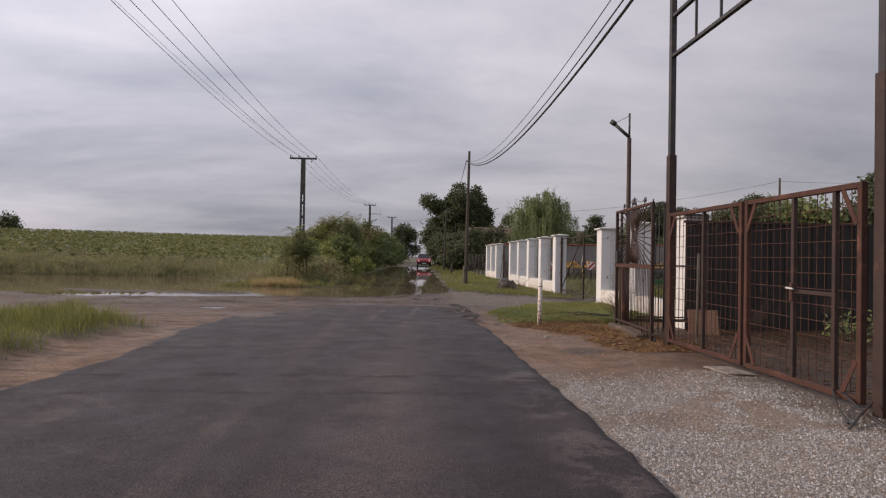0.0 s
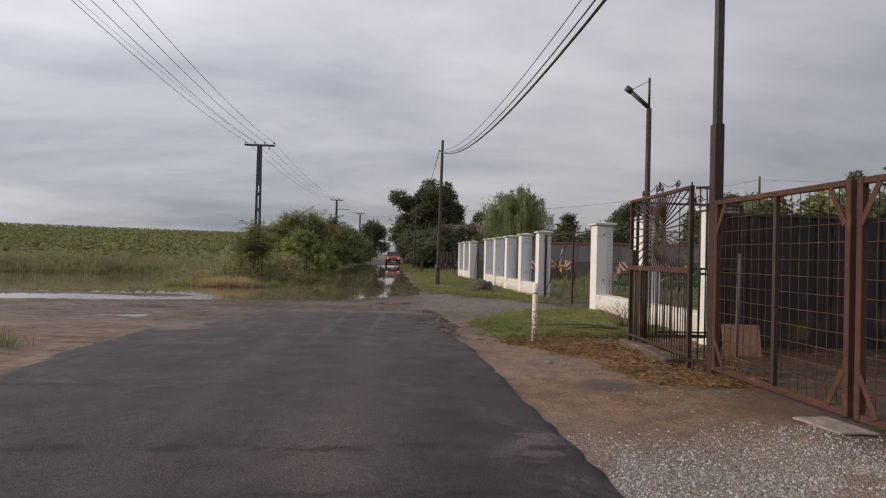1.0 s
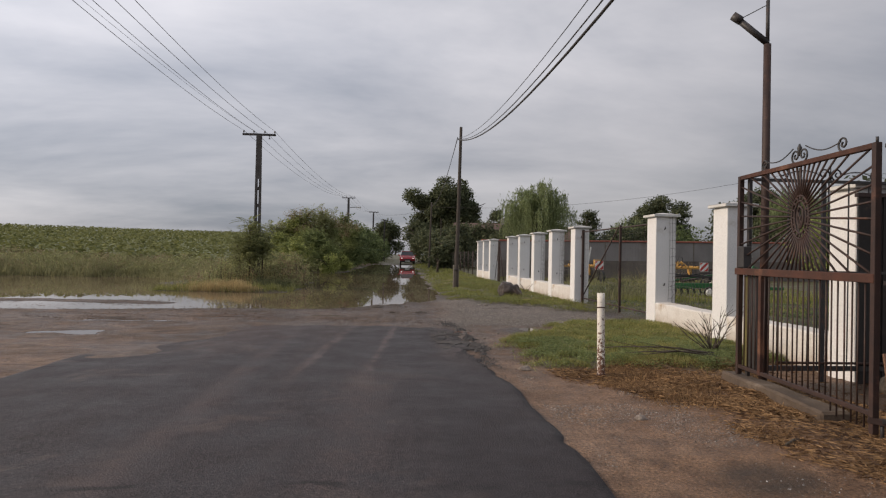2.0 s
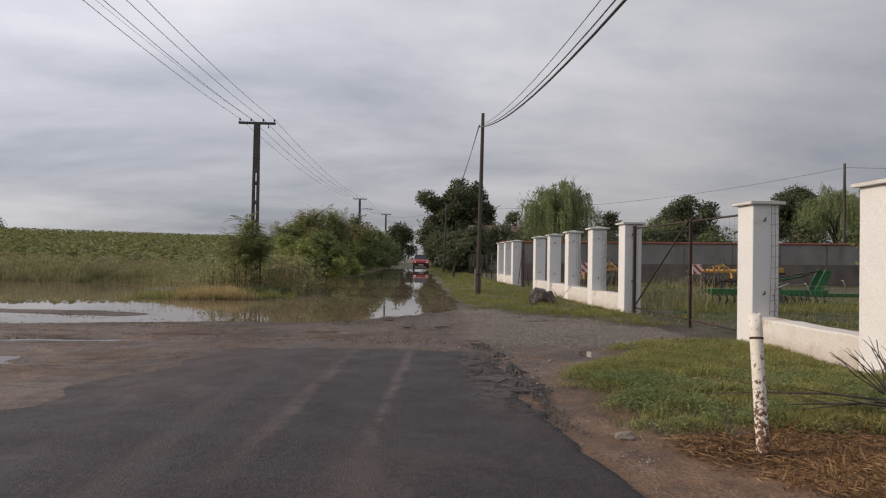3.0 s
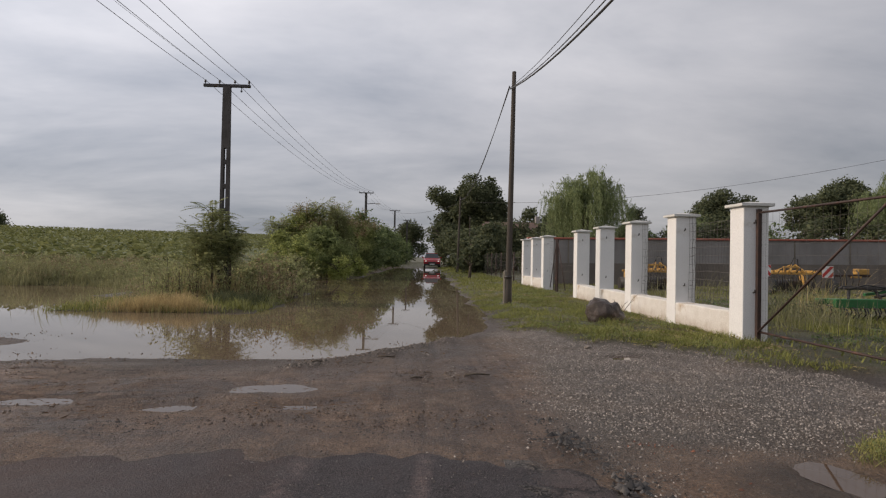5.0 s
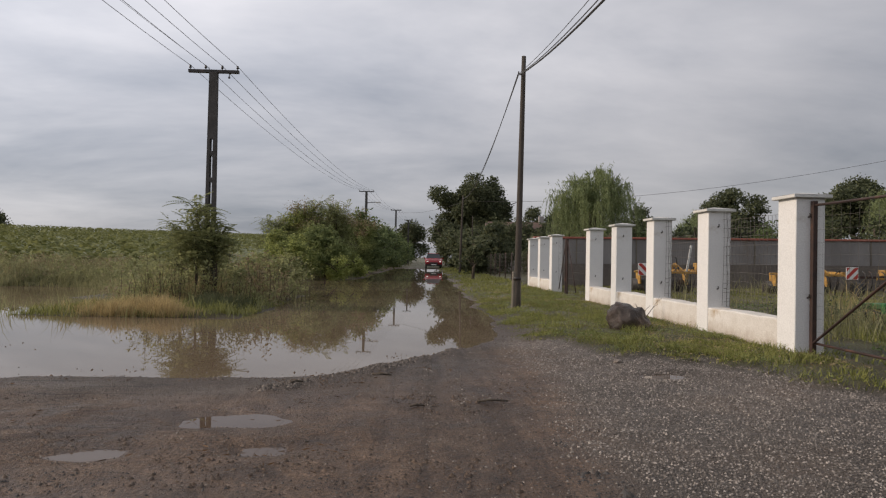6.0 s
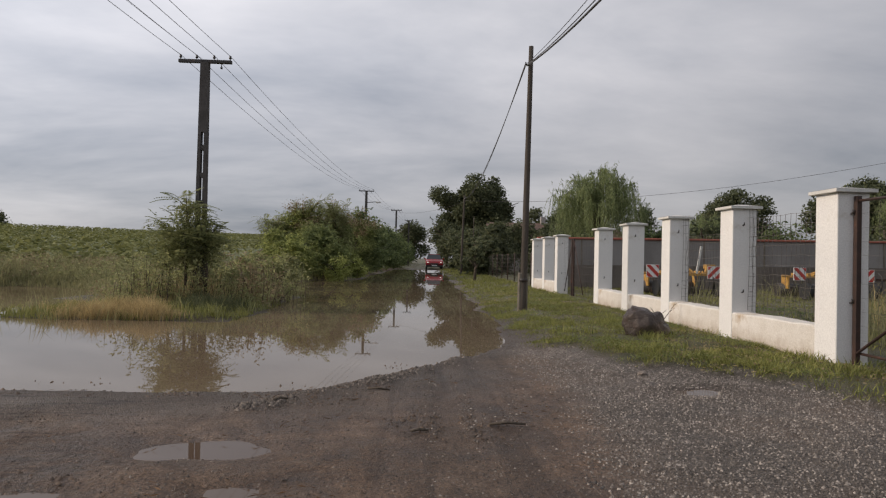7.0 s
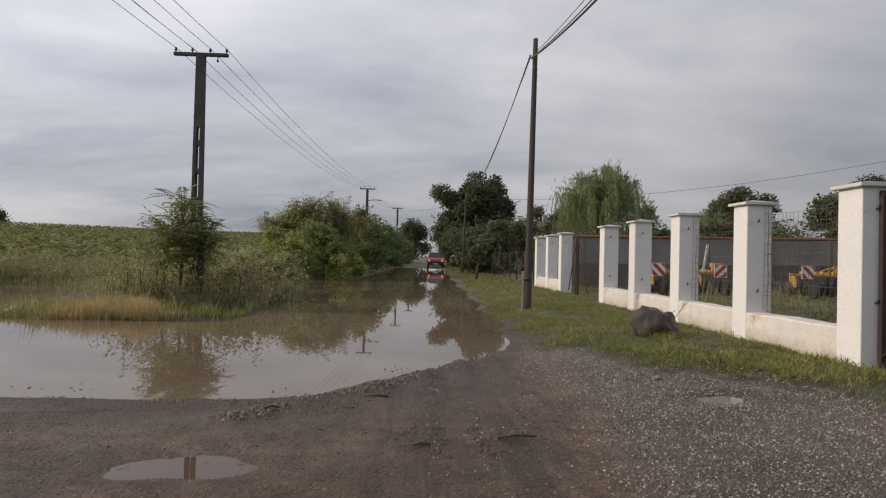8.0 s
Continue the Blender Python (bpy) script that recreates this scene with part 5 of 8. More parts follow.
def porch_panel():
    """The barred panel that runs back from the wicket's far end to the white pillar."""
    z = 0.22
    ob = thing("porch_panel", 4.09, 10.63, z)
    w, top, mid = 1.60, 1.93, 0.98
    for xx in (0.02, 0.80, w - 0.02):
        part("stile", one_box(xx - 0.018, xx + 0.018, -0.018, 0.018, -0.12, top, 0.003), M_STEEL_DARK, ob)
    for zz, d in ((0.0, 0.05), (mid, 0.03), (top - 0.03, 0.03)):
        for x0, x1 in ((0.04, 0.78), (0.82, w - 0.04)):
            part("rail", one_box(x0, x1, -0.02, 0.02, zz, zz + d, 0.003), M_STEEL_DARK, ob)
    part("bottom_bar", bar([(0.3, -0.03, 0.085), (w + 0.05, -0.03, 0.08)], 0.014, 6), M_RUST_DARK, ob)
    g = random.Random(5)
    for i in range(1, 15):
        xx = w * i / 15
        if abs(xx - 0.80) < 0.03:
            continue
        part("bar", bar([(xx, 0, 0.05), (xx + g.uniform(-0.01, 0.01), 0, mid)], 0.007, 5), M_STEEL_DARK, ob)
        if i % 2 == 0:
            part("bar", bar([(xx, 0, mid + 0.03), (xx, 0, top - 0.03)], 0.008, 5), M_STEEL_DARK, ob)
    for xx, s, turn in ((0.36, 0.06, 1), (0.80, 0.06, 1), (0.94, 0.06, -1), (1.36, 0.06, -1)):
        part("scroll", tube(bmesh.new(), [(xx + p[1], 0, p[2]) for p in scroll(0, top + s, s, turn)], 0.0085, 5), M_STEEL_DARK, ob, "wrought iron scroll")
    part("finial", bar([(0.87, 0, top), (0.87, 0, top + 0.16)], [0.01, 0.004], 6), M_STEEL_DARK, ob)
    for x0, x1 in ((0.40, 0.76), (0.98, 1.32)):
        part("arch_bar", tube(bmesh.new(), [(x0 + (x1 - x0) * u, 0, top + 0.05 + 0.04 * math.sin(math.pi * u)) for u in np.linspace(0, 1, 8)], 0.0055, 5), M_STEEL_DARK, ob)
    return tagged(ob, "dark barred iron panel with scrolls beside the wicket", "fence panel")


porch_panel()


def return_frame():
    """The short frame that closes the gap from the wicket's near end to the tall gate post."""
    ob = thing("side_frame", 3.955, 8.69, 0.16)
    for zz in (0.06, 1.02, 1.98):
        part("rail", bar([(0.0, -0.005, zz), (0.15, -0.085, zz)], 0.02, 4), M_STEEL_DARK, ob)
    part("foot_bar", bar([(-0.06, 0.05, 0.06), (0.15, -0.09, 0.03)], 0.028, 4), M_RUST_DARK, ob)
    for t in (0.3, 0.7):
        part("bar", bar([(0.15 * t, -0.08 * t, 0.08), (0.15 * t, -0.08 * t, 1.965)], 0.009, 5), M_STEEL_DARK, ob)
    for t in (0.1, 0.85):
        part("upright", bar([(0.15 * t, -0.08 * t + 0.02, -0.1), (0.15 * t, -0.08 * t + 0.02, 0.06)], 0.014, 5), M_STEEL_DARK, ob)
    return tagged(ob, "narrow dark steel filler frame between gate post and wicket", "fence panel")


return_frame()

kb = bmesh.new()
box(kb, -0.11, 0.12, -0.62, 1.08, -0.25, 0.175, 0.02)
bmesh.ops.subdivide_edges(kb, edges=kb.edges, cuts=5, use_grid_fill=True)
for v in kb.verts:
    v.co += Vector((0.02, 0.0, 0.016)) * noise.noise(v.co * 5.0) + Vector((0, 0, -0.05 * max(0.0, -v.co.y - 0.4)))
kerb = to_object("gate_sill", kb, M_SILL)
kerb.matrix_world = pose(4.0, 9.78, 0.0, 0, 0, -3.4)
tagged(kerb, "cracked concrete sill under the wicket gate", "sill")

sb = bmesh.new()
box(sb, -0.22, 0.10, -0.26, 0.22, 0, 0.022, 0.008)
bmesh.ops.subdivide_edges(sb, edges=sb.edges, cuts=3, use_grid_fill=True)
for v in sb.verts:
    v.co += Vector((0.03 * noise.noise(v.co * 6.0), 0.03 * noise.noise(v.co * 6.0 + Vector((4, 1, 0))), 0.004 * noise.noise(v.co * 12.0)))
slab = to_object("concrete_slab", sb, M_PALESTONE)
slab.matrix_world = pose(3.95, 6.42, H(3.9, 6.42) - 0.004, 0, 2, 6)
tagged(slab, "pale flat concrete slab before the gate", "slab")


def lamp_post():
    x, y = 4.16, 10.45
    z = H(x, y)
    ob = thing("lamp_post", x, y, z)
    part("pole", tube(bmesh.new(), [(0, 0, -0.3), (0, 0, 2.0), (0, 0, 3.35)], [0.040, 0.038, 0.035], 10), M_RUST_DARK, ob)
    part("upper_pole", bar([(0, 0, 3.35), (0, 0, 3.78)], 0.018, 8), M_STEEL_DARK, ob)
    arm = part("arm", bar([(0, 0.0, 3.36), (-0.25, 0.1, 3.62)], 0.032, 6), M_STEEL_DARK, ob)
    part("lamp_head", bar([(-0.22, 0.09, 3.60), (-0.29, 0.12, 3.66)], 0.045, 8), M_STEEL_DARK, arm)
    part("stay", bar([(0, 0, 3.74), (-0.23, 0.1, 3.62)], 0.005, 4), M_WIRE, ob)
    return tagged(ob, "rusty pipe lamp post with a slanted arm", "lamp post")


lamp_post()


# ---- mesh gate between the pillars ----
def yard_gate():
    x, yc = 5.52, 18.5
    z = H(x, yc)
    ob = thing("yard_gate", x, yc, z)
    lo, hi = 0.10, 1.86
    for y0, y1 in ((18.16, 20.83), (16.18, 18.06)):
        a, b = y0 - yc, y1 - yc
        for zz in (lo, hi - 0.03):
            part("rail", bar([(0, a, zz + 0.015), (0, b, zz + 0.015)], 0.017, 6), M_RUST_DARK, ob)
        part("wire_mesh", wire_grid(a, b, lo, hi, 0.16, 0.16, 0.0013, 0.02, 0.018), M_FENCEWIRE, ob, "thin rusty wire mesh")
    part("middle_post", one_box(-0.024, 0.024, 18.11 - yc - 0.024, 18.11 - yc + 0.024, -0.1, 1.9, 0.004), M_RUST_DARK, ob)
    part("hinge_post", one_box(-0.03, 0.03, 20.84 - yc - 0.03, 20.84 - yc + 0.03, -0.05, 1.9, 0.004), M_RUST_DARK, ob)
    part("diagonal_brace", bar([(-0.03, 18.14 - yc, 1.86), (-0.03, 20.78 - yc, 0.12)], 0.016, 6), M_RUST_DARK, ob)
    part("latch_chain", tube(bmesh.new(), [(-0.05, -0.42 + 0.03 * math.sin(u), 1.0 + 0.1 * math.cos(u)) for u in np.linspace(0, 6.28, 12)], 0.008, 5, False), M_STEEL_DARK, ob)
    return tagged(ob, "closed yard gate of rusty posts and wire mesh", "gate")


yard_gate()


def far_gate():
    x, yc = 5.55, 33.2
    z = H(x, yc)
    ob = thing("field_gate", x, yc, z)
    for yy in (-2.2, 0.9, 1.1):
        part("post", one_box(-0.03, 0.03, yy - 0.035, yy + 0.035, -0.1, 1.85, 0.004), M_RUST_DARK, ob)
    for s0, s1 in ((0.9, -2.2),):
        part("diagonal_brace", bar([(0, s0, 1.8), (0, s0 - 1.2, 0.1)], 0.016), M_RUST_DARK, ob)
        part("diagonal_brace", bar([(0, 1.1, 1.8), (0, 2.1, 0.1)], 0.016), M_RUST_DARK, ob)
    part("wire_mesh", wire_grid(-2.2, 2.2, 0.1, 1.8, 0.2, 0.2, 0.0025, 0.02), M_FENCEWIRE, ob)
    return tagged(ob, "rusty mesh gate closing a gap in the white fence", "gate")


far_gate()


def hung_mesh(y0, y1, z0, z1, x=5.62, fold=0.05, step=0.11):
    yc = (y0 + y1) / 2
    ob = thing("wire_mesh_panel", x, yc, z0)
    part("wire_mesh", wire_grid(y0 - yc, y1 - yc, 0, z1 - z0, step, step * 1.3, 0.0028, fold), M_FENCEWIRE, ob)
    for yy in (y0 - yc + 0.02, y1 - yc - 0.02):
        part("tie", bar([(-0.01, yy, 0.3), (-0.06, yy, 0.3)], 0.006, 4), M_FENCEWIRE, ob)
    return tagged(ob, "buckled wire mesh hung between fence pillars", "wire mesh", "mesh panels of the white fence")


hung_mesh(21.32, 23.28, 0.53, 1.95)
hung_mesh(23.72, 25.68, 0.53, 1.75)
hung_mesh(13.70, 15.70, 0.53, 1.0)
# the loose end of the mesh stands up against two pillars
for py in (23.5, 25.92, 15.93):
    ob = thing("mesh_roll", 5.60, py - 0.245, 0.55)
    bm = bmesh.new()
    for i in range(3):
        xx = -0.06 + 0.06 * i
        tube(bm, [(xx + 0.012 * math.sin(3 * t + i), 0.01 * math.cos(4 * t), 1.6 * t) for t in np.linspace(0, 1, 9)], 0.003, 4)
    for i in range(11):
        tube(bm, [(-0.06, 0, 0.06 + 0.15 * i), (0.07, 0.0, 0.07 + 0.15 * i)], 0.003, 4)
    part("wire_mesh", bm, M_FENCEWIRE, ob)
    tagged(ob, "cut end of wire mesh bent up a pillar", "wire mesh", "mesh ends at the pillars")


# ---- loose things on the verge ----
def boulder():
    bm = bmesh.new()
    bmesh.ops.create_icosphere(bm, subdivisions=4, radius=1.0)
    for v in bm.verts:
        p = v.co.copy()
        n = noise.fractal(p * 1.1 + Vector((3, 1, 7)), 0.8, 2.0, 5) * 0.20 - 0.16 * abs(noise.noise(p * 1.7 + Vector((9, 4, 2))))
        p *= 1 + n + 0.05 * (noise.cell(p * 2.3 + Vector((5, 2, 8))) - 0.5) + 0.03 * noise.noise(p * 5.0)
        v.co = Vector((p.x * 0.38, p.y * 0.33, max(p.z, -0.45) * 0.32 + 0.12 - 0.05 * p.x))
    for f in bm.faces:
        f.smooth = True
    ob = to_object("boulder", bm, M_ROCK)
    ob.location = (4.12, 23.62, H(4.1, 23.6) - 0.02)
    return tagged(ob, "large dark wet boulder lying on the grass verge", "boulder")


boulder()


def marker_post():
    """An old steel pipe with flaking white paint, leaning away from the road's start."""
    ob = thing("marker_post", 2.735, 11.0, H(2.735, 11.0))
    tx, ty, h = 0.055, 0.21, 0.88
    bm = bmesh.new()
    sides, rows = 16, 12
    rings = []
    for i in range(rows + 1):
        t = -0.2 + 1.2 * i / rows
        r = 0.040 + 0.0015 * noise.noise((i * 0.9, 2, 1))
        rings.append([bm.verts.new((tx * t + r * math.cos(2 * math.pi * k / sides), ty * t + r * math.sin(2 * math.pi * k / sides), h * t + (0.012 * noise.noise((k * 0.8, 3, 5)) if i == rows else 0))) for k in range(sides)])
    inner = [bm.verts.new((v.co.x * 0.86 + tx * 0.14, v.co.y * 0.86 + ty * 0.14, v.co.z - 0.002)) for v in rings[-1]]
    deep = [bm.verts.new((v.co.x, v.co.y, v.co.z - 0.10)) for v in inner]
    rings += [inner, deep]
    for a, b in zip(rings, rings[1:]):
        for k in range(sides):
            bm.faces.new((a[k], a[(k + 1) % sides], b[(k + 1) % sides], b[k])).smooth = True
    bm.faces.new(deep)
    part("pipe", bm, M_MARKER, ob)
    part("rust_band", tube(bmesh.new(), [(tx * t, ty * t, h * t) for t in (0.815, 0.83)], 0.0425, 14), M_RUST, ob, "rusty wire band")
    part("flange", tube(bmesh.new(), [(tx * 0.06, ty * 0.06, h * 0.02), (tx * 0.1, ty * 0.1, h * 0.06)], [0.055, 0.043], 12), M_RUST, ob, "mud and rust round the pipe's foot")
    return tagged(ob, "leaning white pipe post with flaking rusty paint", "marker post")


marker_post()

bb = bmesh.new()
box(bb, -0.24, 0.24, -0.012, 0.012, 0, 0.42, 0.004)
brd = to_object("leaning_board", bb, worn("brown_board", (0.24, 0.13, 0.08), (0.15, 0.08, 0.05), 0.75, 4, 50, 0.3))
brd.matrix_world = pose(5.25, 9.85, H(5.2, 9.8) - 0.01, -16, 0, -12)
tagged(brd, "brown wooden board leaning behind the gate", "board")
bl = bmesh.new()
bmesh.ops.create_icosphere(bl, subdivisions=2, radius=1.0)
for v in bl.verts:
    v.co = Vector((v.co.x * 0.22, v.co.y * 0.2, max(v.co.z, -0.3) * 0.2 + 0.05)) * (1 + 0.15 * noise.noise(v.co * 2))
heap = to_object("soil_heap", bl, M_BARK)
heap.location = (5.35, 10.12, H(5.3, 10.1))
tagged(heap, "dark soil heap propping a brown board", "soil heap")

for k, (sx, sy, ang, ln) in enumerate(((3.65, 4.15, 62, 0.9), (3.8, 3.85, 75, 1.0), (3.55, 4.0, 40, 0.6))):
    r = to_object("steel_rod", bar([(0, 0, 0.02), (ln * 0.5, 0.02, 0.05), (ln, 0, 0.12)], 0.011, 6), M_STEEL_DARK)
    r.matrix_world = pose(sx, sy, H(sx, sy), 0, 0, ang)
    tagged(r, "bent rusty steel rod lying on gravel", "steel rod", "steel rods by the gate")


def twigs(name, x, y, n, size, seed, label):
    g = random.Random(seed)
    ob = thing(name, x, y, H(x, y))
    for i in range(n):
        a, s = g.uniform(0, 6.28), g.uniform(0.5, 1.0) * size
        lean = g.uniform(0.25, 0.9)
        pts = [(g.uniform(-0.05, 0.05), g.uniform(-0.05, 0.05), 0)]
        for j in range(4):
            pts.append((pts[-1][0] + math.cos(a) * s * 0.25 * lean + g.uniform(-0.03, 0.03), pts[-1][1] + math.sin(a) * s * 0.25 * lean + g.uniform(-0.03, 0.03), pts[-1][2] + s * 0.25 * (1.1 - lean * 0.6)))
        bm = tube(bmesh.new(), pts, [0.009 * (1 - 0.2 * j) for j in range(5)], 5)
        for j in (2, 3):
            p = pts[j]
            b2 = a + g.uniform(-1.2, 1.2)
            tube(bm, [p, (p[0] + math.cos(b2) * s * 0.2, p[1] + math.sin(b2) * s * 0.2, p[2] + s * 0.15)], [0.005, 0.002], 4)
        part("twig", bm, M_BARK, ob)
    return tagged(ob, label, "dead twigs")


twigs("dead_shrub", 4.62, 12.3, 20, 0.8, 3, "bare dead shrub against the low white wall")
for k, (bx, by, ang, ln) in enumerate(((4.5, 12.0, 168, 1.5), (4.4, 11.75, 176, 1.2), (4.6, 11.6, 150, 0.9), (4.5, 11.9, 190, 1.1))):
    br = bar([(0, 0, 0.03), (ln * 0.4, 0.05, 0.09), (ln * 0.75, 0.02, 0.07), (ln, -0.05, 0.03)], [0.013, 0.01, 0.007, 0.003], 5)
    tube(br, [(ln * 0.4, 0.05, 0.09), (ln * 0.65, 0.18, 0.16)], [0.006, 0.002], 4)
    tube(br, [(ln * 0.6, 0.03, 0.08), (ln * 0.85, -0.12, 0.13)], [0.005, 0.002], 4)
    lb = to_object("fallen_branch", br, M_BARK)
    lb.matrix_world = pose(bx, by, H(bx, by), 0, 0, ang)
    tagged(lb, "thin dead branch lying on the grass", "branch", "branches by the wicket")
twigs("dead_branch", 4.9, 25.2, 4, 0.6, 5, "dead branch leaning on the low white wall")
twigs("driftwood", -3.0, 30.3, 10, 1.0, 9, "tangle of dead branches at the water's edge")


# ---- foliage ----
def leaf_quads(centres, size, flat=0.4, droop=0.0, aspect=2.0, seed=1, facing=None):
    """Small leaf shapes about the given centres; facing gives the way that they turn to the light."""
    g = np.random.default_rng(seed)
    n = len(centres)
    d = g.normal(size=(n, 3))
    d[:, 2] = d[:, 2] * flat - droop
    d /= np.linalg.norm(d, axis=1, keepdims=True)
    s = np.cross(d, g.normal(size=(n, 3)))
    if facing is not None:
        nrm = facing + np.array([0, 0, 0.55]) + 0.45 * g.normal(size=(n, 3))
        s = np.cross(d, nrm)
    s /= np.linalg.norm(s, axis=1, keepdims=True) + 1e-9
    L = size * g.uniform(0.6, 1.3, (n, 1))
    v = np.stack([centres - d * L * 0.5, centres + s * L / aspect * 0.5, centres + d * L * 0.5, centres - s * L / aspect * 0.5], 1)
    return v.reshape(-1, 3), np.arange(n * 4).reshape(n, 4)


def blob_points(blobs, n, g, shell=0.55):
    """Random points near the skins of a set of blobs (x, y, z, rx, ry, rz)."""
    blobs = np.asarray(blobs, float)
    wgt = (blobs[:, 3] * blobs[:, 4] * blobs[:, 5]) ** (2 / 3)
    pick = g.choice(len(blobs), n, p=wgt / wgt.sum())
    d = g.normal(size=(n, 3))
    d /= np.linalg.norm(d, axis=1, keepdims=True)
    r = shell + (1 - shell) * g.uniform(0, 1, (n, 1)) ** 0.6
    r = r * (1 + 0.10 * g.normal(size=(n, 1)))
    r = np.where(g.uniform(size=(n, 1)) < 0.03, r * g.uniform(1.0, 1.15, (n, 1)), r)
    return blobs[pick, :3] + d * r * blobs[pick, 3:], d


def sprigs(blobs, n, g, length, m=9, up=0.6, only_top=False):
    """Leaf centres along thin shoots that stand out of a crown's clumps."""
    blobs = np.asarray(blobs, float)
    pick = g.choice(len(blobs), n)
    d = g.normal(size=(n, 3))
    if only_top:
        d[:, 2] = np.abs(d[:, 2]) + 0.4
    d /= np.linalg.norm(d, axis=1, keepdims=True)
    p = blobs[pick, :3] + d * blobs[pick, 3:] * 0.85
    way = d + np.array([0, 0, up])
    way /= np.linalg.norm(way, axis=1, keepdims=True)
    L = length * g.uniform(0.4, 1.2, (n, 1))
    out = []
    for t in np.linspace(0.05, 1.0, m):
        q = p + way * L * t - np.array([0, 0, 0.35]) * L * t * t
        out.append(q + g.normal(0, 0.035, (n, 3)) * L * 2.0)
    return np.concatenate(out), np.tile(d, (m, 1))


def clumps(cx, cy, z0, z1, rx, ry, n, g, size, lower=0.3):
    """Sub-blobs gathered into a few uneven lobes that make up a crown."""
    out = []
    zc, rz = (z0 + z1) / 2, (z1 - z0) / 2
    lobes = []
    for i in range(7):
        a = i * 2.4 + g.uniform(-0.5, 0.5)
        q = 0.58 * math.sqrt((i + 0.4) / 7)
        lobes.append((q * math.cos(a), q * math.sin(a), g.uniform(-0.6, 0.52) if i else 0.5, g.uniform(0.34, 0.56)))
    while len(out) < n:
        lx, ly, lz, lr = lobes[len(out) % 7]
        p = g.normal(size=3)
        p *= lr * g.uniform(lower, 1.0) ** 0.5 / np.linalg.norm(p)
        p = p + np.array([lx, ly, lz])
        k = np.linalg.norm(p)
        if k > 1:
            p /= k
        s = size * g.uniform(0.6, 1.3)
        out.append((cx + p[0] * (rx - s * 0.6), cy + p[1] * (ry - s * 0.6), zc + p[2] * (rz - s * 0.6), s, s, s * 0.8))
    return out


def limbs(ob, h, spread_r, n, g, r0):
    """A tapered trunk that forks into limbs."""
    bm = bmesh.new()
    tube(bm, [(0, 0, -0.3), (0.03 * h, 0.01 * h, h * 0.35), (-0.02 * h, 0.02 * h, h * 0.75)], [r0, r0 * 0.75, r0 * 0.35], 10)
    for i in range(n):
        a = 2 * math.pi * i / n + g.uniform(-0.4, 0.4)
        zb = h * g.uniform(0.22, 0.6)
        s = spread_r * g.uniform(0.5, 0.9)
        limb = tube(bmesh.new(), [(0.01 * h, 0, zb), (math.cos(a) * s * 0.5, math.sin(a) * s * 0.5, zb + h * 0.14), (math.cos(a) * s, math.sin(a) * s, zb + h * 0.22)], [r0 * 0.5, r0 * 0.3, r0 * 0.1], 6)
        part("limb", limb, M_BARK, ob)
    part("trunk", bm, M_BARK, ob)


def leafy_tree(x, y, h, r, low, mat, leaves, leaf, seed, label, n_clumps=26, clump=None, name="tree"):
    g = np.random.default_rng(seed)
    z = H(x, y)
    ob = thing(name, x, y, z)
    limbs(ob, h, r, 7, g, 0.05 * h * 0.5 + 0.05)
    if name != "tree":
        leaves, leaf = int(leaves * 0.64), leaf * 1.2
    bl = clumps(0, 0, low, h, r, r * 0.9, n_clumps + 34, g, 0.86 * (clump or r * 0.36), 0.35)
    pts, face = blob_points(bl, leaves, g, 0.35)
    more, way = sprigs(bl, leaves // (45 if name != "tree" else 80), g, leaf * (4.0 if name != "tree" else 1.9), 9, 0.5)
    pts, face = np.concatenate([pts, more]), np.concatenate([face, way])
    pts[:, 2] = np.maximum(pts[:, 2], 0.05)
    v, f = leaf_quads(pts, leaf, 0.7, 0.1, 1.6, seed, face)
    soup("crown", v, f, mat, ob)
    return tagged(ob, label, "tree")


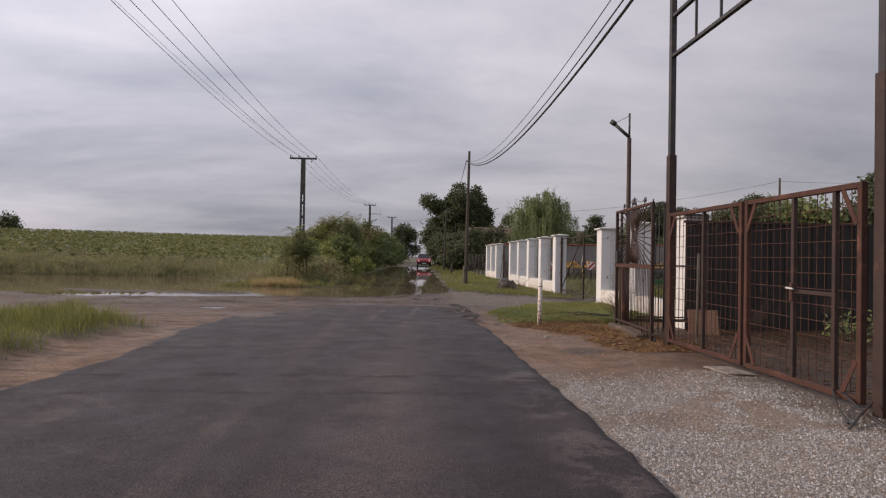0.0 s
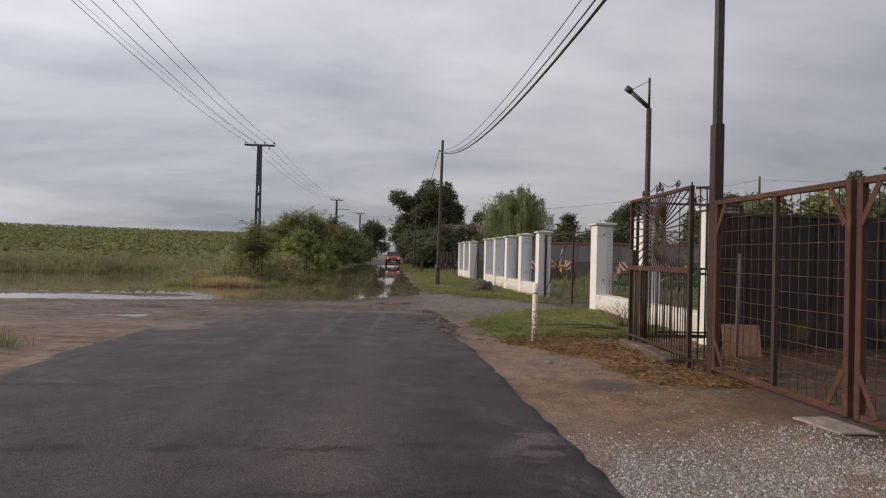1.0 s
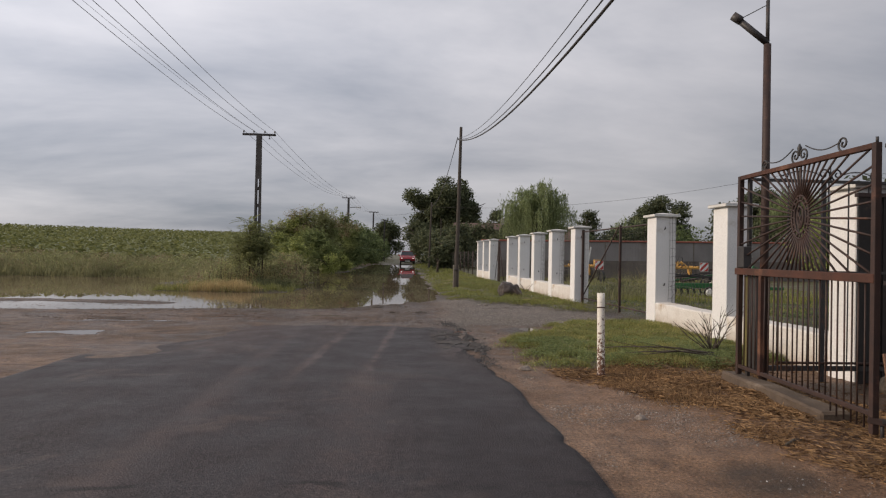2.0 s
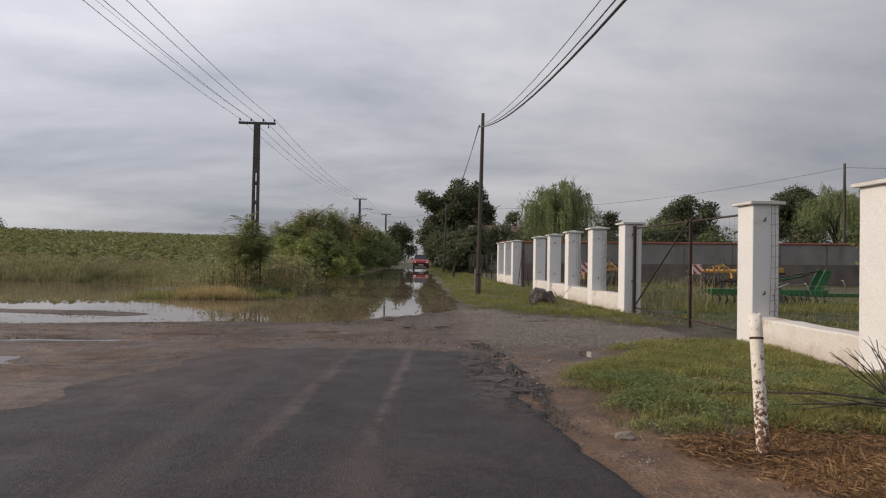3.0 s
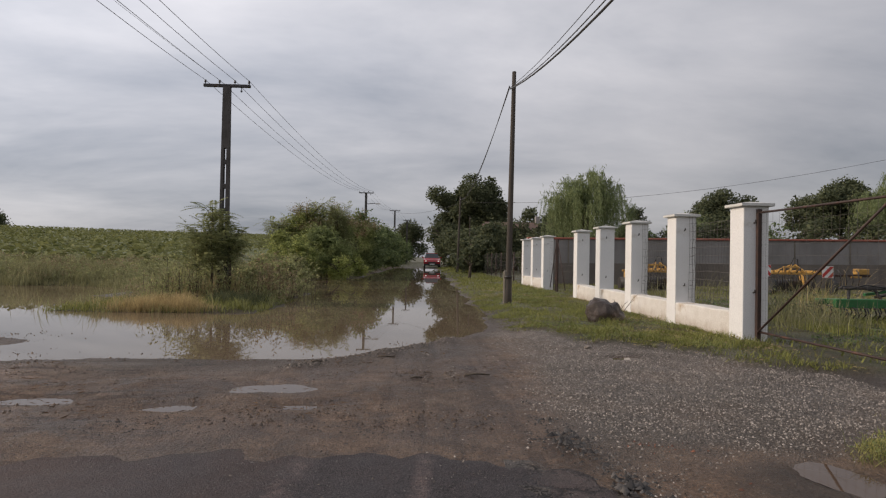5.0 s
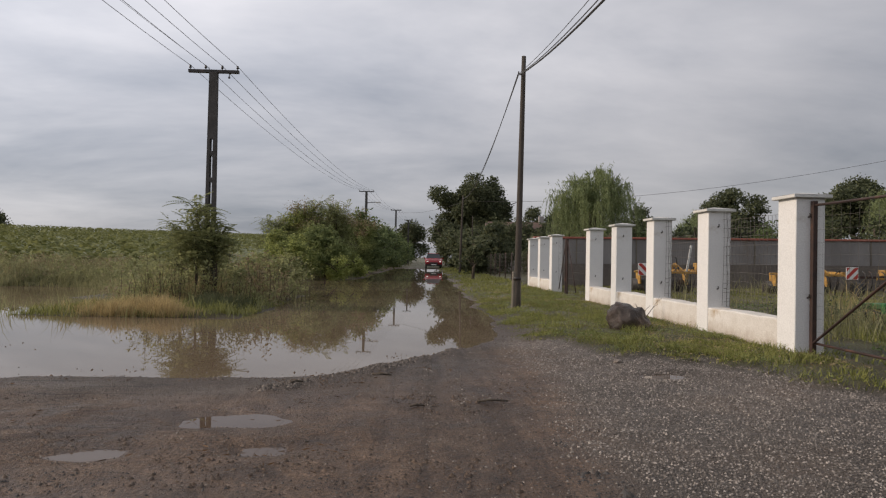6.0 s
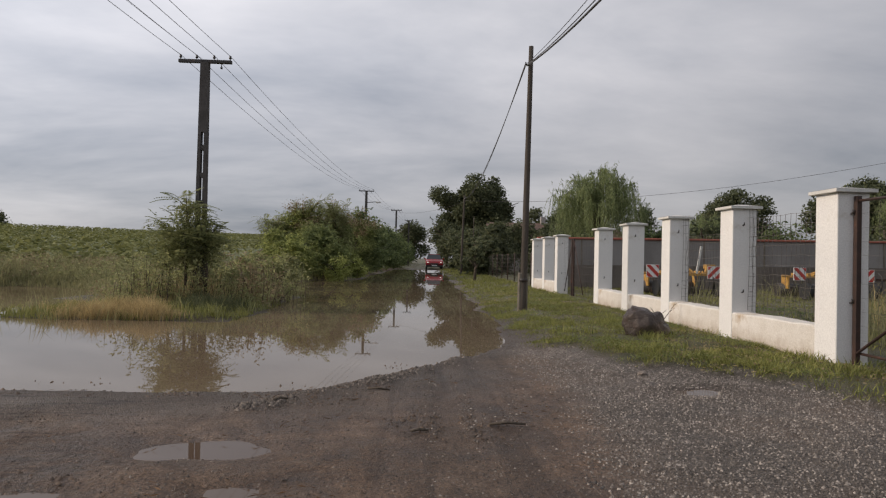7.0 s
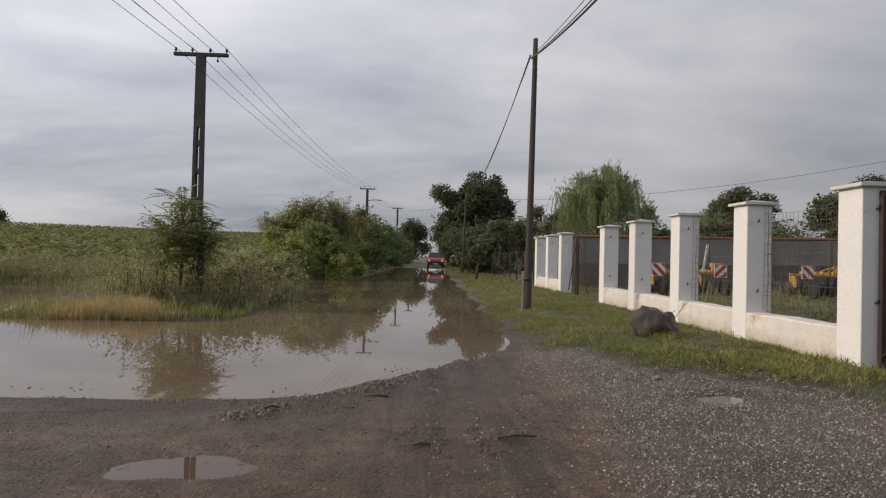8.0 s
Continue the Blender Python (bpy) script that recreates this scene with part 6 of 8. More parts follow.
def willow(x, y, h, r, seed, strands=900, mat=None, label="drooping pale green willow tree behind the yard wall"):
    """Arching boughs from a forked trunk, each hung with a curtain of thin strands."""
    g = np.random.default_rng(seed)
    z = H(x, y)
    ob = thing("willow_tree", x, y, z)
    part("trunk", tube(bmesh.new(), [(0, 0, -0.3), (0.06, 0.02, h * 0.2), (-0.05, 0.05, h * 0.42)], [0.24, 0.19, 0.13], 10), M_BARK, ob)
    n_b = 60
    cent = []
    for i in range(n_b):
        a, q = i * 2.399 + g.uniform(-0.35, 0.35), math.sqrt((i + 0.5) / n_b)
        reach, top = r * q * g.uniform(0.75, 1.0), h * (0.96 - 0.30 * q * q) * g.uniform(0.86, 1.02)
        base = np.array([0.0, 0.0, h * g.uniform(0.30, 0.45)])
        t = np.linspace(0, 1, 12)[:, None]
        bough = np.concatenate([np.cos(a) * reach * t ** 1.15, np.sin(a) * reach * t ** 1.15, base[2] + (top - base[2]) * np.sin(t * 1.75) / math.sin(1.571)], 1)
        if i % 3 == 0:
            part("bough", tube(bmesh.new(), [tuple(p) for p in bough[::3]], [0.09, 0.06, 0.035, 0.015], 6), M_BARK, ob)
        for j in range(strands // n_b):
            u = g.uniform(0.35, 1.0) ** 0.7
            k = u * 11
            k0 = min(int(k), 10)
            p = bough[k0] + (bough[k0 + 1] - bough[k0]) * (k - k0) + g.normal(0, 0.10, 3) * np.array([1, 1, 0.5])
            ln = h * g.uniform(0.07, 0.36) * (0.55 + 0.6 * q)
            m = int(10 + 34 * ln / h * 1.8)
            tt = np.linspace(0, 1, m)
            b = a + g.normal(0, 0.7)
            out = g.uniform(0.15, 0.55) * np.sqrt(tt)
            lift = 0.16 * g.uniform(0, 1) * np.sin(np.minimum(tt * 3, 1) * 3.1)
            cent.append(np.stack([p[0] + np.cos(b) * out + g.normal(0, 0.025, m), p[1] + np.sin(b) * out + g.normal(0, 0.025, m), np.maximum(p[2] + lift - ln * tt ** 1.35, 0.5)], 1))
        for j in range(3):
            m = 7
            p = bough[g.integers(7, 12)]
            tt = np.linspace(0, 1, m)[:, None]
            cent.append(p + np.array([math.cos(a) * 0.25, math.sin(a) * 0.25, 0.42]) * g.uniform(0.5, 1.2) * tt + g.normal(0, 0.03, (m, 3)))
    cent = np.concatenate(cent)
    v, f = leaf_quads(cent, 0.21, 0.4, 1.9, 6.0, seed)
    soup("crown", v, f, mat or M_LEAF_WILLOW, ob)
    return tagged(ob, label, "tree")


willow(11.45, 52.0, 7.3, 3.35, 21, 1600)
leafy_tree(10.0, 118, 15.8, 8.8, 0.4, M_LEAF_DARK, 46000, 0.40, 11, "tall dark spreading tree beside the road", 60, 1.9)
leafy_tree(4.6, 104, 7.0, 3.2, 0.1, M_LEAF_DARK, 12000, 0.3, 18, "dark bush leaning over the road", name="shrub")
leafy_tree(-1.5, 150, 9.5, 5.0, 0.4, M_LEAF_DARK, 9000, 0.45, 12, "dark tree closing the end of the road")
leafy_tree(27.2, 66, 7.7, 4.2, 0.5, M_LEAF_DARK, 24000, 0.23, 13, "round dark tree behind the yard wall", 40, 1.0)
leafy_tree(33.5, 60, 8.2, 4.5, 0.5, M_LEAF_DARK, 26000, 0.24, 14, "broad dark tree behind the yard wall", 46, 1.15)
leafy_tree(18.2, 90, 8.4, 3.2, 0.8, M_LEAF_DARK, 11000, 0.3, 15, "small dark tree in a row of gardens")
leafy_tree(22.5, 96, 7.5, 3.4, 0.8, M_LEAF_DARK, 11000, 0.3, 16, "small dark tree in a row of gardens")
leafy_tree(14.2, 90, 7.9, 2.5, 0.4, M_LEAF_DARK, 7000, 0.28, 57, "small dark tree in a row of gardens")
leafy_tree(23.8, 80, 7.3, 2.2, 0.4, M_LEAF_DARK, 7000, 0.26, 58, "small dark tree in a row of gardens")
willow(31.4, 51, 7.3, 3.3, 6, 1200, label="yellowish willow tree beyond the yard wall")
willow(20.8, 58, 4.8, 2.3, 8, 500, label="low willow tree behind the yard wall")
leafy_tree(31, 40.0, 7.6, 1.6, 1.5, M_LEAF_DARK, 6000, 0.2, 17, "narrow dark conifer far behind the gate")
for k, (tx, ty, th, tr) in enumerate(((16.0, 24.5, 3.6, 2.2), (20, 25, 4.4, 2.6))):
    leafy_tree(tx, ty, th, tr, 0.2, M_LEAF_WILLOW if k % 2 else M_LEAF_HEDGE, 9000, 0.14, 20 + k, "leafy green shrub behind the dark fence", name="shrub")
for k, (tx, ty, th, tr) in enumerate(((9.2, 15.4, 2.9, 1.0), (10.6, 15.2, 3.1, 1.1), (12.2, 15.6, 3.5, 1.3), (13.8, 16.0, 3.3, 1.3))):
    leafy_tree(tx, ty, th, tr, 0.2, M_LEAF_MID if k % 2 else M_LEAF_DARK, 7000, 0.11, 25 + k, "leafy green shrub behind the dark fence", name="shrub")
# garden growth at the roadside farther on
for k, (tx, ty, th, tr) in enumerate(((6.6, 66, 4.6, 2.4), (8.6, 74, 5.2, 3.0), (5.4, 78, 4.4, 2.2), (10.5, 62, 3.8, 2.3), (5.0, 94, 5.5, 3.0), (13.5, 70, 5.0, 2.8), (4.9, 59, 2.3, 1.1), (6.0, 63.5, 3.4, 1.7), (5.0, 69, 3.3, 1.4), (5.3, 84, 4.6, 2.0), (8.0, 92, 6.0, 3.2))):
    leafy_tree(tx, ty, th, tr, -0.5, M_LEAF_DARK, 6000, 0.25, 30 + k, "dark overgrown garden shrub by the road", name="shrub")
for k, (tx, ty, th, tr) in enumerate(((14.5, 51, 3.2, 1.6), (17, 50, 3.9, 1.9), (19.5, 51, 4.5, 2.2), (22.5, 52, 4.2, 2.3), (25.2, 51, 4.3, 2.3), (28, 50, 4.5, 2.5), (31, 48, 4.1, 2.4), (34.5, 47, 4.5, 2.5))):
    leafy_tree(tx, ty, th, tr, -0.4, M_LEAF_DARK if k % 3 else M_LEAF_FAR, 4500, 0.2, 300 + k, "dark shrub growing behind the yard wall", name="shrub")
for k, (tx, ty, th, tr) in enumerate(((10.2, 73, 5.4, 1.9), (12.6, 74, 5.6, 1.7), (8.2, 71, 3.6, 1.8))):
    leafy_tree(tx, ty, th, tr, 0.3, M_LEAF_DARK, 7000, 0.22, 50 + k, "dark garden tree beside the far house")
leafy_tree(3.55, 47.5, 1.9, 0.5, 0.7, M_LEAF_DARK, 900, 0.12, 41, "young staked roadside tree", 8)
leafy_tree(-139, 226, 13.4, 9.0, 0.0, M_LEAF_DARK, 6000, 0.8, 44, "dark tree standing on the field's ridge")


def hedge():
    """The overgrown roadside thicket, bush by bush."""
    g = np.random.default_rng(5)
    spots = [(-6.2, 50.5, 4.0, 2.3), (-4.9, 48.6, 2.2, 1.5), (-5.2, 54.0, 4.7, 2.2), (-3.9, 58.5, 4.3, 2.0), (-3.5, 49.8, 1.6, 0.9), (-7.9, 55, 3.0, 1.9)]
    spots += [(-5.5, 45.0, 2.5, 1.4), (-4.4, 47.2, 3.2, 1.5), (-7.2, 47.5, 2.6, 1.3)]
    for i in range(18):
        y = 60 + i * 5.2
        spots.append((-4.0 + 0.022 * (y - 50) + g.uniform(-0.6, 0.4), y, g.uniform(4.0, 5.2), g.uniform(2.1, 2.7)))
    for i, (x, y, h, r) in enumerate(spots):
        near = y < 60
        z = H(x, y)
        ob = thing("bush", x, y, z)
        limbs(ob, h * 0.9, r, 6, g, 0.06)
        bl = clumps(0, 0, -0.7, h, r, r, 60 if near else 18, g, r * (0.20 if near else 0.34), 0.1)
        n = 12500 if near else 3600
        if r < 1.2:
            n = 6000
        pts, face = blob_points(bl, n, g, 0.15)
        more, way = sprigs(bl, n // 24, g, 0.62 if near else 0.9, 9 if near else 5, 0.75)
        pts, face = np.concatenate([pts, more]), np.concatenate([face, way])
        pts[:, 2] = np.maximum(pts[:, 2], 0.03)
        v, f = leaf_quads(pts, 0.13 if near else 0.29, 0.7, 0.1, 2.3, 60 + i, face)
        soup("crown", v, f, (M_LEAF_MID if i in (2, 3, 5, 7) else M_LEAF_HEDGE) if near else M_LEAF_FAR, ob)
        if i in (0, 2, 3, 5):
            # seed heads and withered shoots above the leaves
            dead, way = sprigs([b for b in bl if b[2] > h * 0.55], 420, g, 0.85, 9, 1.1, True)
            v, f = leaf_quads(dead, 0.12, 0.7, 0.0, 2.4, 90 + i, way)
            soup("withered_top", v, f, M_LEAF_BROWN, ob, "withered brown shoots above the leaves")
        tagged(ob, "dense green roadside bush overhanging the flood" if near else "dark green bush in the roadside hedge", "bush", "bushes along the flooded road")


hedge()
for k, (bx, by, bh, br) in enumerate(((-4.1, 30.6, 0.95, 0.7), (-3.7, 32.6, 1.1, 0.75), (-4.8, 33.8, 1.2, 0.8), (-5.7, 31.6, 1.0, 0.7), (-6.6, 35.2, 1.3, 0.9), (-5.4, 37.6, 1.4, 0.9), (-5.0, 40.6, 1.5, 1.0), (-7.4, 38.5, 1.4, 1.0), (-3.6, 46.2, 1.5, 0.9), (-2.9, 49.6, 1.3, 0.8))):
    leafy_tree(bx, by, bh, br, -0.2, M_LEAF_LOW if k > 7 else M_LEAF_WEED, 4000, 0.08, 140 + k, "low bushy weed clump at the water's edge", 14, br * 0.34, name="weed_clump")


def pinnate_tree(x, y, h, r, seed, name="sapling", n=46, k_len=0.42):
    """A sapling with feathery compound leaves on thin shoots."""
    g = np.random.default_rng(seed)
    z = H(x, y)
    ob = thing(name, x, y, z)
    cent = []
    for i in range(n):
        a = g.uniform(0, 6.28)
        zb = h * g.uniform(0.30, 0.84)
        tip = np.array([math.cos(a) * r * g.uniform(0.3, 1.1) * (1.15 - 0.5 * zb / h), math.sin(a) * r * g.uniform(0.3, 1.1) * (1.15 - 0.5 * zb / h), zb + h * g.uniform(0.04, 0.2)])
        base = np.array([0.02 * math.cos(a), 0.02 * math.sin(a), zb])
        part("shoot", tube(bmesh.new(), [base, (base + tip) / 2 + np.array([0, 0, 0.08]), tip], [0.016, 0.010, 0.004], 5), M_BARK, ob)
        for j in range(8):
            q = base + (tip - base) * (0.25 + 0.75 * j / 7) + np.array([0, 0, 0.08 * (1 - abs(2 * j / 7 - 1))])
            d = g.normal(size=3) + 0.8 * (tip - base) / np.linalg.norm(tip - base)
            d[2] = d[2] * 0.55 + 0.05
            d /= np.linalg.norm(d)
            m = 9
            t = np.linspace(0.1, 1, m)[:, None]
            ln = k_len * g.uniform(0.75, 1.2)
            rach = q + d * ln * t - np.array([0, 0, 0.32 * ln]) * t * t
            side = np.cross(d, [0, 0, 1.0])
            side /= np.linalg.norm(side) + 1e-9
            up = np.cross(side, d)
            for sg in (-1, 1):
                ax = sg * side * 0.9 + d * 0.35 - np.array([0, 0, 0.25])
                w = d * 0.062 * ln
                L = 0.27 * ln * (1 - 0.5 * (2 * t - 1) ** 2)
                a, b = rach, rach + ax * L
                mid = (a + b) / 2
                cent.append(np.stack([a, mid + w * 0.5, b, mid - w * 0.5], 1).reshape(-1, 3))
    bm = tube(bmesh.new(), [(0, 0, -0.2), (0.03, 0, h * 0.4), (-0.02, 0.02, h * 0.85)], [0.04, 0.03, 0.012], 8)
    part("trunk", bm, M_BARK, ob)
    v = np.concatenate(cent)
    n_q = len(v)
    core = v[g.integers(0, n_q, n_q // 14)] * np.array([0.8, 0.8, 0.97]) + g.normal(0, 0.05, (n_q // 14, 3))
    v2, f2 = leaf_quads(core, 0.09, 0.6, 0.2, 2.4, seed, np.array([0, 0, 0.3]))
    v, f = np.concatenate([v, v2]), np.concatenate([np.arange(n_q).reshape(-1, 4), f2 + n_q])
    soup("crown", v, f, M_LEAF_SAPLING, ob)
    return tagged(ob, "feathery leaved sapling growing round the pole" if y < 40 else "feathery leaved acacia rising out of the thicket", "sapling")


pinnate_tree(-4.70, 28.3, 2.45, 0.62, 3, n=34, k_len=0.5)
pinnate_tree(-5.7, 51.0, 4.7, 1.7, 9, n=70, k_len=0.6)
pinnate_tree(-7.6, 50.2, 3.3, 1.5, 10, n=50, k_len=0.6)
pinnate_tree(-4.5, 52.5, 4.4, 1.3, 12, n=50, k_len=0.6)
pinnate_tree(-4.25, 28.3, 1.9, 0.5, 4, n=16, k_len=0.45)
pinnate_tree(-5.1, 28.4, 1.9, 0.36, 5, n=14, k_len=0.42)


def stalky_weed(x, y, h, r, n, seed, mat, label):
    """A loose stand of thin stems, each with small leaves up its length."""
    g = np.random.default_rng(seed)
    ob = thing("weed_stand", x, y, H(x, y))
    leaves = []
    for i in range(n):
        a, q = g.uniform(0, 6.28), r * math.sqrt(g.uniform(0, 1))
        b = np.array([q * math.cos(a), q * math.sin(a), -0.03])
        hh = h * g.uniform(0.5, 1.05)
        tip = b + np.array([g.normal(0, 0.14) * hh, g.normal(0, 0.14) * hh, hh])
        bend = (b + tip) / 2 + np.array([g.normal(0, 0.05), g.normal(0, 0.05), 0.05])
        part("stem", tube(bmesh.new(), [b, bend, tip], [0.007, 0.005, 0.002], 4), M_BARK, ob)
        m = int(26 * hh)
        t = g.uniform(0.2, 1.05, (m, 1))
        p = (1 - t) ** 2 * b + 2 * t * (1 - t) * bend + t * t * tip
        leaves.append(p + g.normal(0, 0.055, (m, 3)))
    v, f = leaf_quads(np.concatenate(leaves), 0.10, 0.6, 0.1, 2.6, seed, np.array([-0.3, -0.3, 0.3]))
    soup("foliage", v, f, mat, ob)
    return tagged(ob, label, "weeds")


for k, (bx, by, bh, br, bn) in enumerate(((-5.2, 27.7, 1.25, 0.4, 22), (-4.5, 27.6, 1.2, 0.45, 24), (-3.9, 28.2, 1.1, 0.5, 24), (-3.3, 29.3, 1.2, 0.6, 26), (-5.8, 28.0, 1.0, 0.5, 20), (-2.9, 30.4, 1.1, 0.6, 22))):
    stalky_weed(bx, by, bh, br, bn, 240 + k, M_LEAF_BROWN if k in (3,) else M_LEAF_WEED, "withered stalky weeds by the pole" if k == 3 else "straggling green weeds round the foot of the pole")

stalky_weed(8.15, 24.4, 0.55, 0.5, 24, 260, M_LEAF_DARK, "green bushy weeds grown up behind the mesh gate")
stalky_weed(7.7, 24.9, 0.5, 0.5, 18, 261, M_LEAF_DARK, "low dark weeds grown up before the harrow")

for k, (bx, by, bh, br, bn) in enumerate(((7.2, 9.1, 0.36, 0.45, 14), (7.9, 9.9, 0.42, 0.5, 14))):
    stalky_weed(bx, by, bh, br, bn, 265 + k, M_LEAF_MID, "low green weeds on the yard soil behind the gate")


# ---- grass, weeds, crops and stones ----
def blades(x, y, h, w, lean, g, z=None):
    """Thin tapering blades, two joined triangles bent once."""
    n = len(x)
    z = height(x, y) if z is None else z
    a = g.uniform(0, 2 * np.pi, n)
    b = a + np.pi / 2 + g.normal(0, 0.5, n)
    L = lean * h * g.uniform(0.2, 1.2, n)
    base = np.stack([x, y, z - 0.01], 1)
    side = np.stack([np.cos(a), np.sin(a), 0 * a], 1) * (w * g.uniform(0.6, 1.3, n))[:, None]
    bend = np.stack([np.cos(b) * L * 0.35, np.sin(b) * L * 0.35, h * 0.6], 1)
    tip = np.stack([np.cos(b) * L, np.sin(b) * L, h], 1)
    v = np.stack([base - side, base + side, base + bend + side * 0.7, base + bend - side * 0.7, base + tip], 1).reshape(-1, 3)
    if np.max(h, initial=0) < 0.13:
        v = np.stack([base - side, base + side, base + tip], 1).reshape(-1, 3)
        return v, np.arange(n * 3).reshape(n, 3)
    i = np.arange(n)[:, None] * 5
    f = np.concatenate([i + np.array([[0, 1, 2]]), i + np.array([[0, 2, 3]]), i + np.array([[3, 2, 4]])], 0)
    return v, f


def scatter(x0, x1, y0, y1, n, g, keep):
    x, y = g.uniform(x0, x1, n), g.uniform(y0, y1, n)
    k = keep(x, y) > g.uniform(0, 1, n)
    return x[k], y[k]


def turf(name, x0, x1, y0, y1, n, h, w, mat, label, seed, dry=0.0, keep=None):
    g = np.random.default_rng(seed)
    keep = keep or (lambda x, y: grass_mask(x, y) ** 1.6 * (shore(x, y) > 0.05) * (0.10 + 0.90 * smooth(-0.4, 0.35, value_noise(x, y, 1.6, seed) + 0.6 * value_noise(x, y, 4.5, seed + 7))))
    x, y = scatter(x0, x1, y0, y1, n, g, keep)
    hh = h * g.uniform(0.4, 1.25, len(x)) * (0.7 + 0.5 * smooth(-0.6, 0.8, value_noise(x, y, 0.9, seed + 1))) * (0.6 + 0.7 * smooth(-0.5, 0.7, value_noise(x, y, 4.2, seed + 2)))
    v, f = blades(x, y, hh, w, 1.2 if h < 0.1 else 0.8, g)
    ob = soup(name, v, f, mat)
    return tagged(ob, label, "grass", kind="stuff")


def lawn_cover(x, y):
    return grass_mask(x, y) ** 1.3 * (0.5 + 0.5 * smooth(-0.5, 0.3, value_noise(x, y, 1.6, 71)))


turf("verge_grass", 1.8, 5.4, 10.8, 16.7, 250000, 0.058, 0.0040, M_LAWN, "short green roadside grass", 71, keep=lawn_cover)


def tufts(x, y):
    """Where single taller tufts stand in the verge."""
    return grass_mask(x, y) * (shore(x, y) > 0.1) * smooth(0.25, 0.6, value_noise(x, y, 3.4, 181) + 0.6 * value_noise(x, y, 8.0, 182))


turf("verge_tufts", 1.9, 5.4, 10.5, 16.2, 40000, 0.085, 0.0045, M_GRASS, "taller green tufts in the roadside lawn", 183, keep=tufts)
turf("verge_tufts", 1.8, 5.4, 18.4, 36, 60000, 0.095, 0.005, M_GRASS, "taller green tufts along the white fence", 184, keep=tufts)
turf("verge_grass", 1.8, 5.4, 18.4, 34, 140000, 0.06, 0.0062, M_GRASS, "short green grass along the white fence", 72)
turf("verge_grass", 2.0, 5.4, 34, 84, 40000, 0.13, 0.011, M_GRASS, "green grass along the far verge", 73)
turf("yard_grass", 5.6, 18, 13, 41, 56000, 0.09, 0.0095, M_GRASS, "rough green grass of the machinery yard", 74)
turf("roadside_grass", -12, -3.6, 4.0, 13.5, 75000, 0.23, 0.0042, M_GRASS, "tall green grass beside the side track", 75, keep=lambda x, y: grass_mask(x, y) * (0.5 + 0.5 * smooth(-0.4, 0.3, value_noise(x, y, 1.3, 75))) * smooth(4.2, 7.0, y + 1.2 * value_noise(x, y, 0.8, 76)) * smooth(-11.8, -8.5, x + value_noise(x, y, 0.7, 79)))


def litter(name, x0, x1, y0, y1, n, size, mat, keep, seed, label):
    """Dead stalks lying flat and crossed on the ground."""
    g = np.random.default_rng(seed)
    x, y = scatter(x0, x1, y0, y1, n, g, keep)
    heap = 0.035 * smooth(-0.3, 0.6, value_noise(x, y, 2.2, seed)) * g.uniform(0, 1, len(x))
    v, f = leaf_quads(np.stack([x, y, height(x, y) + 0.008 + heap], 1), size, 0.12, 0.0, 9.0, seed)
    ob = soup(name, v, f, mat)
    return tagged(ob, label, "litter", kind="stuff")


def clover(name, x0, x1, y0, y1, n, size, mat, seed, label, patchy=0.0):
    """Small broad leaves in patches among the grass."""
    g = np.random.default_rng(seed)
    x, y = scatter(x0, x1, y0, y1, n, g, lambda x, y: grass_mask(x, y) * (shore(x, y) > 0.1) * smooth(0.0, 0.5, value_noise(x, y, 1.3, seed) + 0.7 * value_noise(x, y, 4.0, seed + 1) + patchy))
    v, f = leaf_quads(np.stack([x, y, height(x, y) + g.uniform(0.01, 0.06, len(x))], 1), size, 0.3, 0.0, 1.5, seed, np.array([0, 0, 0.5]))
    return tagged(soup(name, v, f, mat), label, "weeds", kind="stuff")


clover("clover", 1.9, 5.4, 11.3, 13.5, 80000, 0.022, M_LEAF_MID, 161, "patches of green clover in the roadside lawn", 0.35)
clover("clover", 2.2, 5.4, 13.4, 16.4, 18000, 0.017, M_LEAF_MID, 162, "patches of green clover in the roadside lawn")
clover("clover", 1.8, 5.4, 18.4, 36, 45000, 0.026, M_LEAF_MID, 163, "patches of green clover along the white fence")
clover("yard_clover", 5.8, 14, 16, 30, 35000, 0.055, M_LEAF_FAR, 167, "low dark green weeds of the yard")
clover("dead_leaves", 1.9, 5.4, 10.5, 34, 9000, 0.035, M_LEAF_BROWN, 165, "brown dead leaves lying in the verge grass")


def isle(x, y):
    return smooth(0.95, 0.4, spit_form(x, y)) * (shore(x, y) > -0.06)


def dry_patch(x, y):
    return smooth(1.1, 0.4, np.hypot((x + 5.2) / 1.35, (y - 26.0) / 1.1) + 0.25 * value_noise(x, y, 2.2, 120))


turf("island_grass", -12, -2.8, 24, 30, 60000, 0.15, 0.006, M_GRASS, "green grass on the spit in the flood", 76, keep=lambda x, y: isle(x, y) * (1 - 0.75 * dry_patch(x, y)) * (0.35 + 0.65 * smooth(-0.4, 0.2, value_noise(x, y, 2.2, 77))))
turf("island_sedge", -10, -2.8, 24.5, 30, 5200, 0.36, 0.006, M_LEAF_WEED, "tufts of taller sedge on the spit", 170, keep=lambda x, y: smooth(1.2, 0.3, spit_form(x, y)) * (shore(x, y) > -0.35) * smooth(0.05, 0.5, value_noise(x, y, 1.6, 171) + 0.5 * value_noise(x, y, 4.5, 172)))
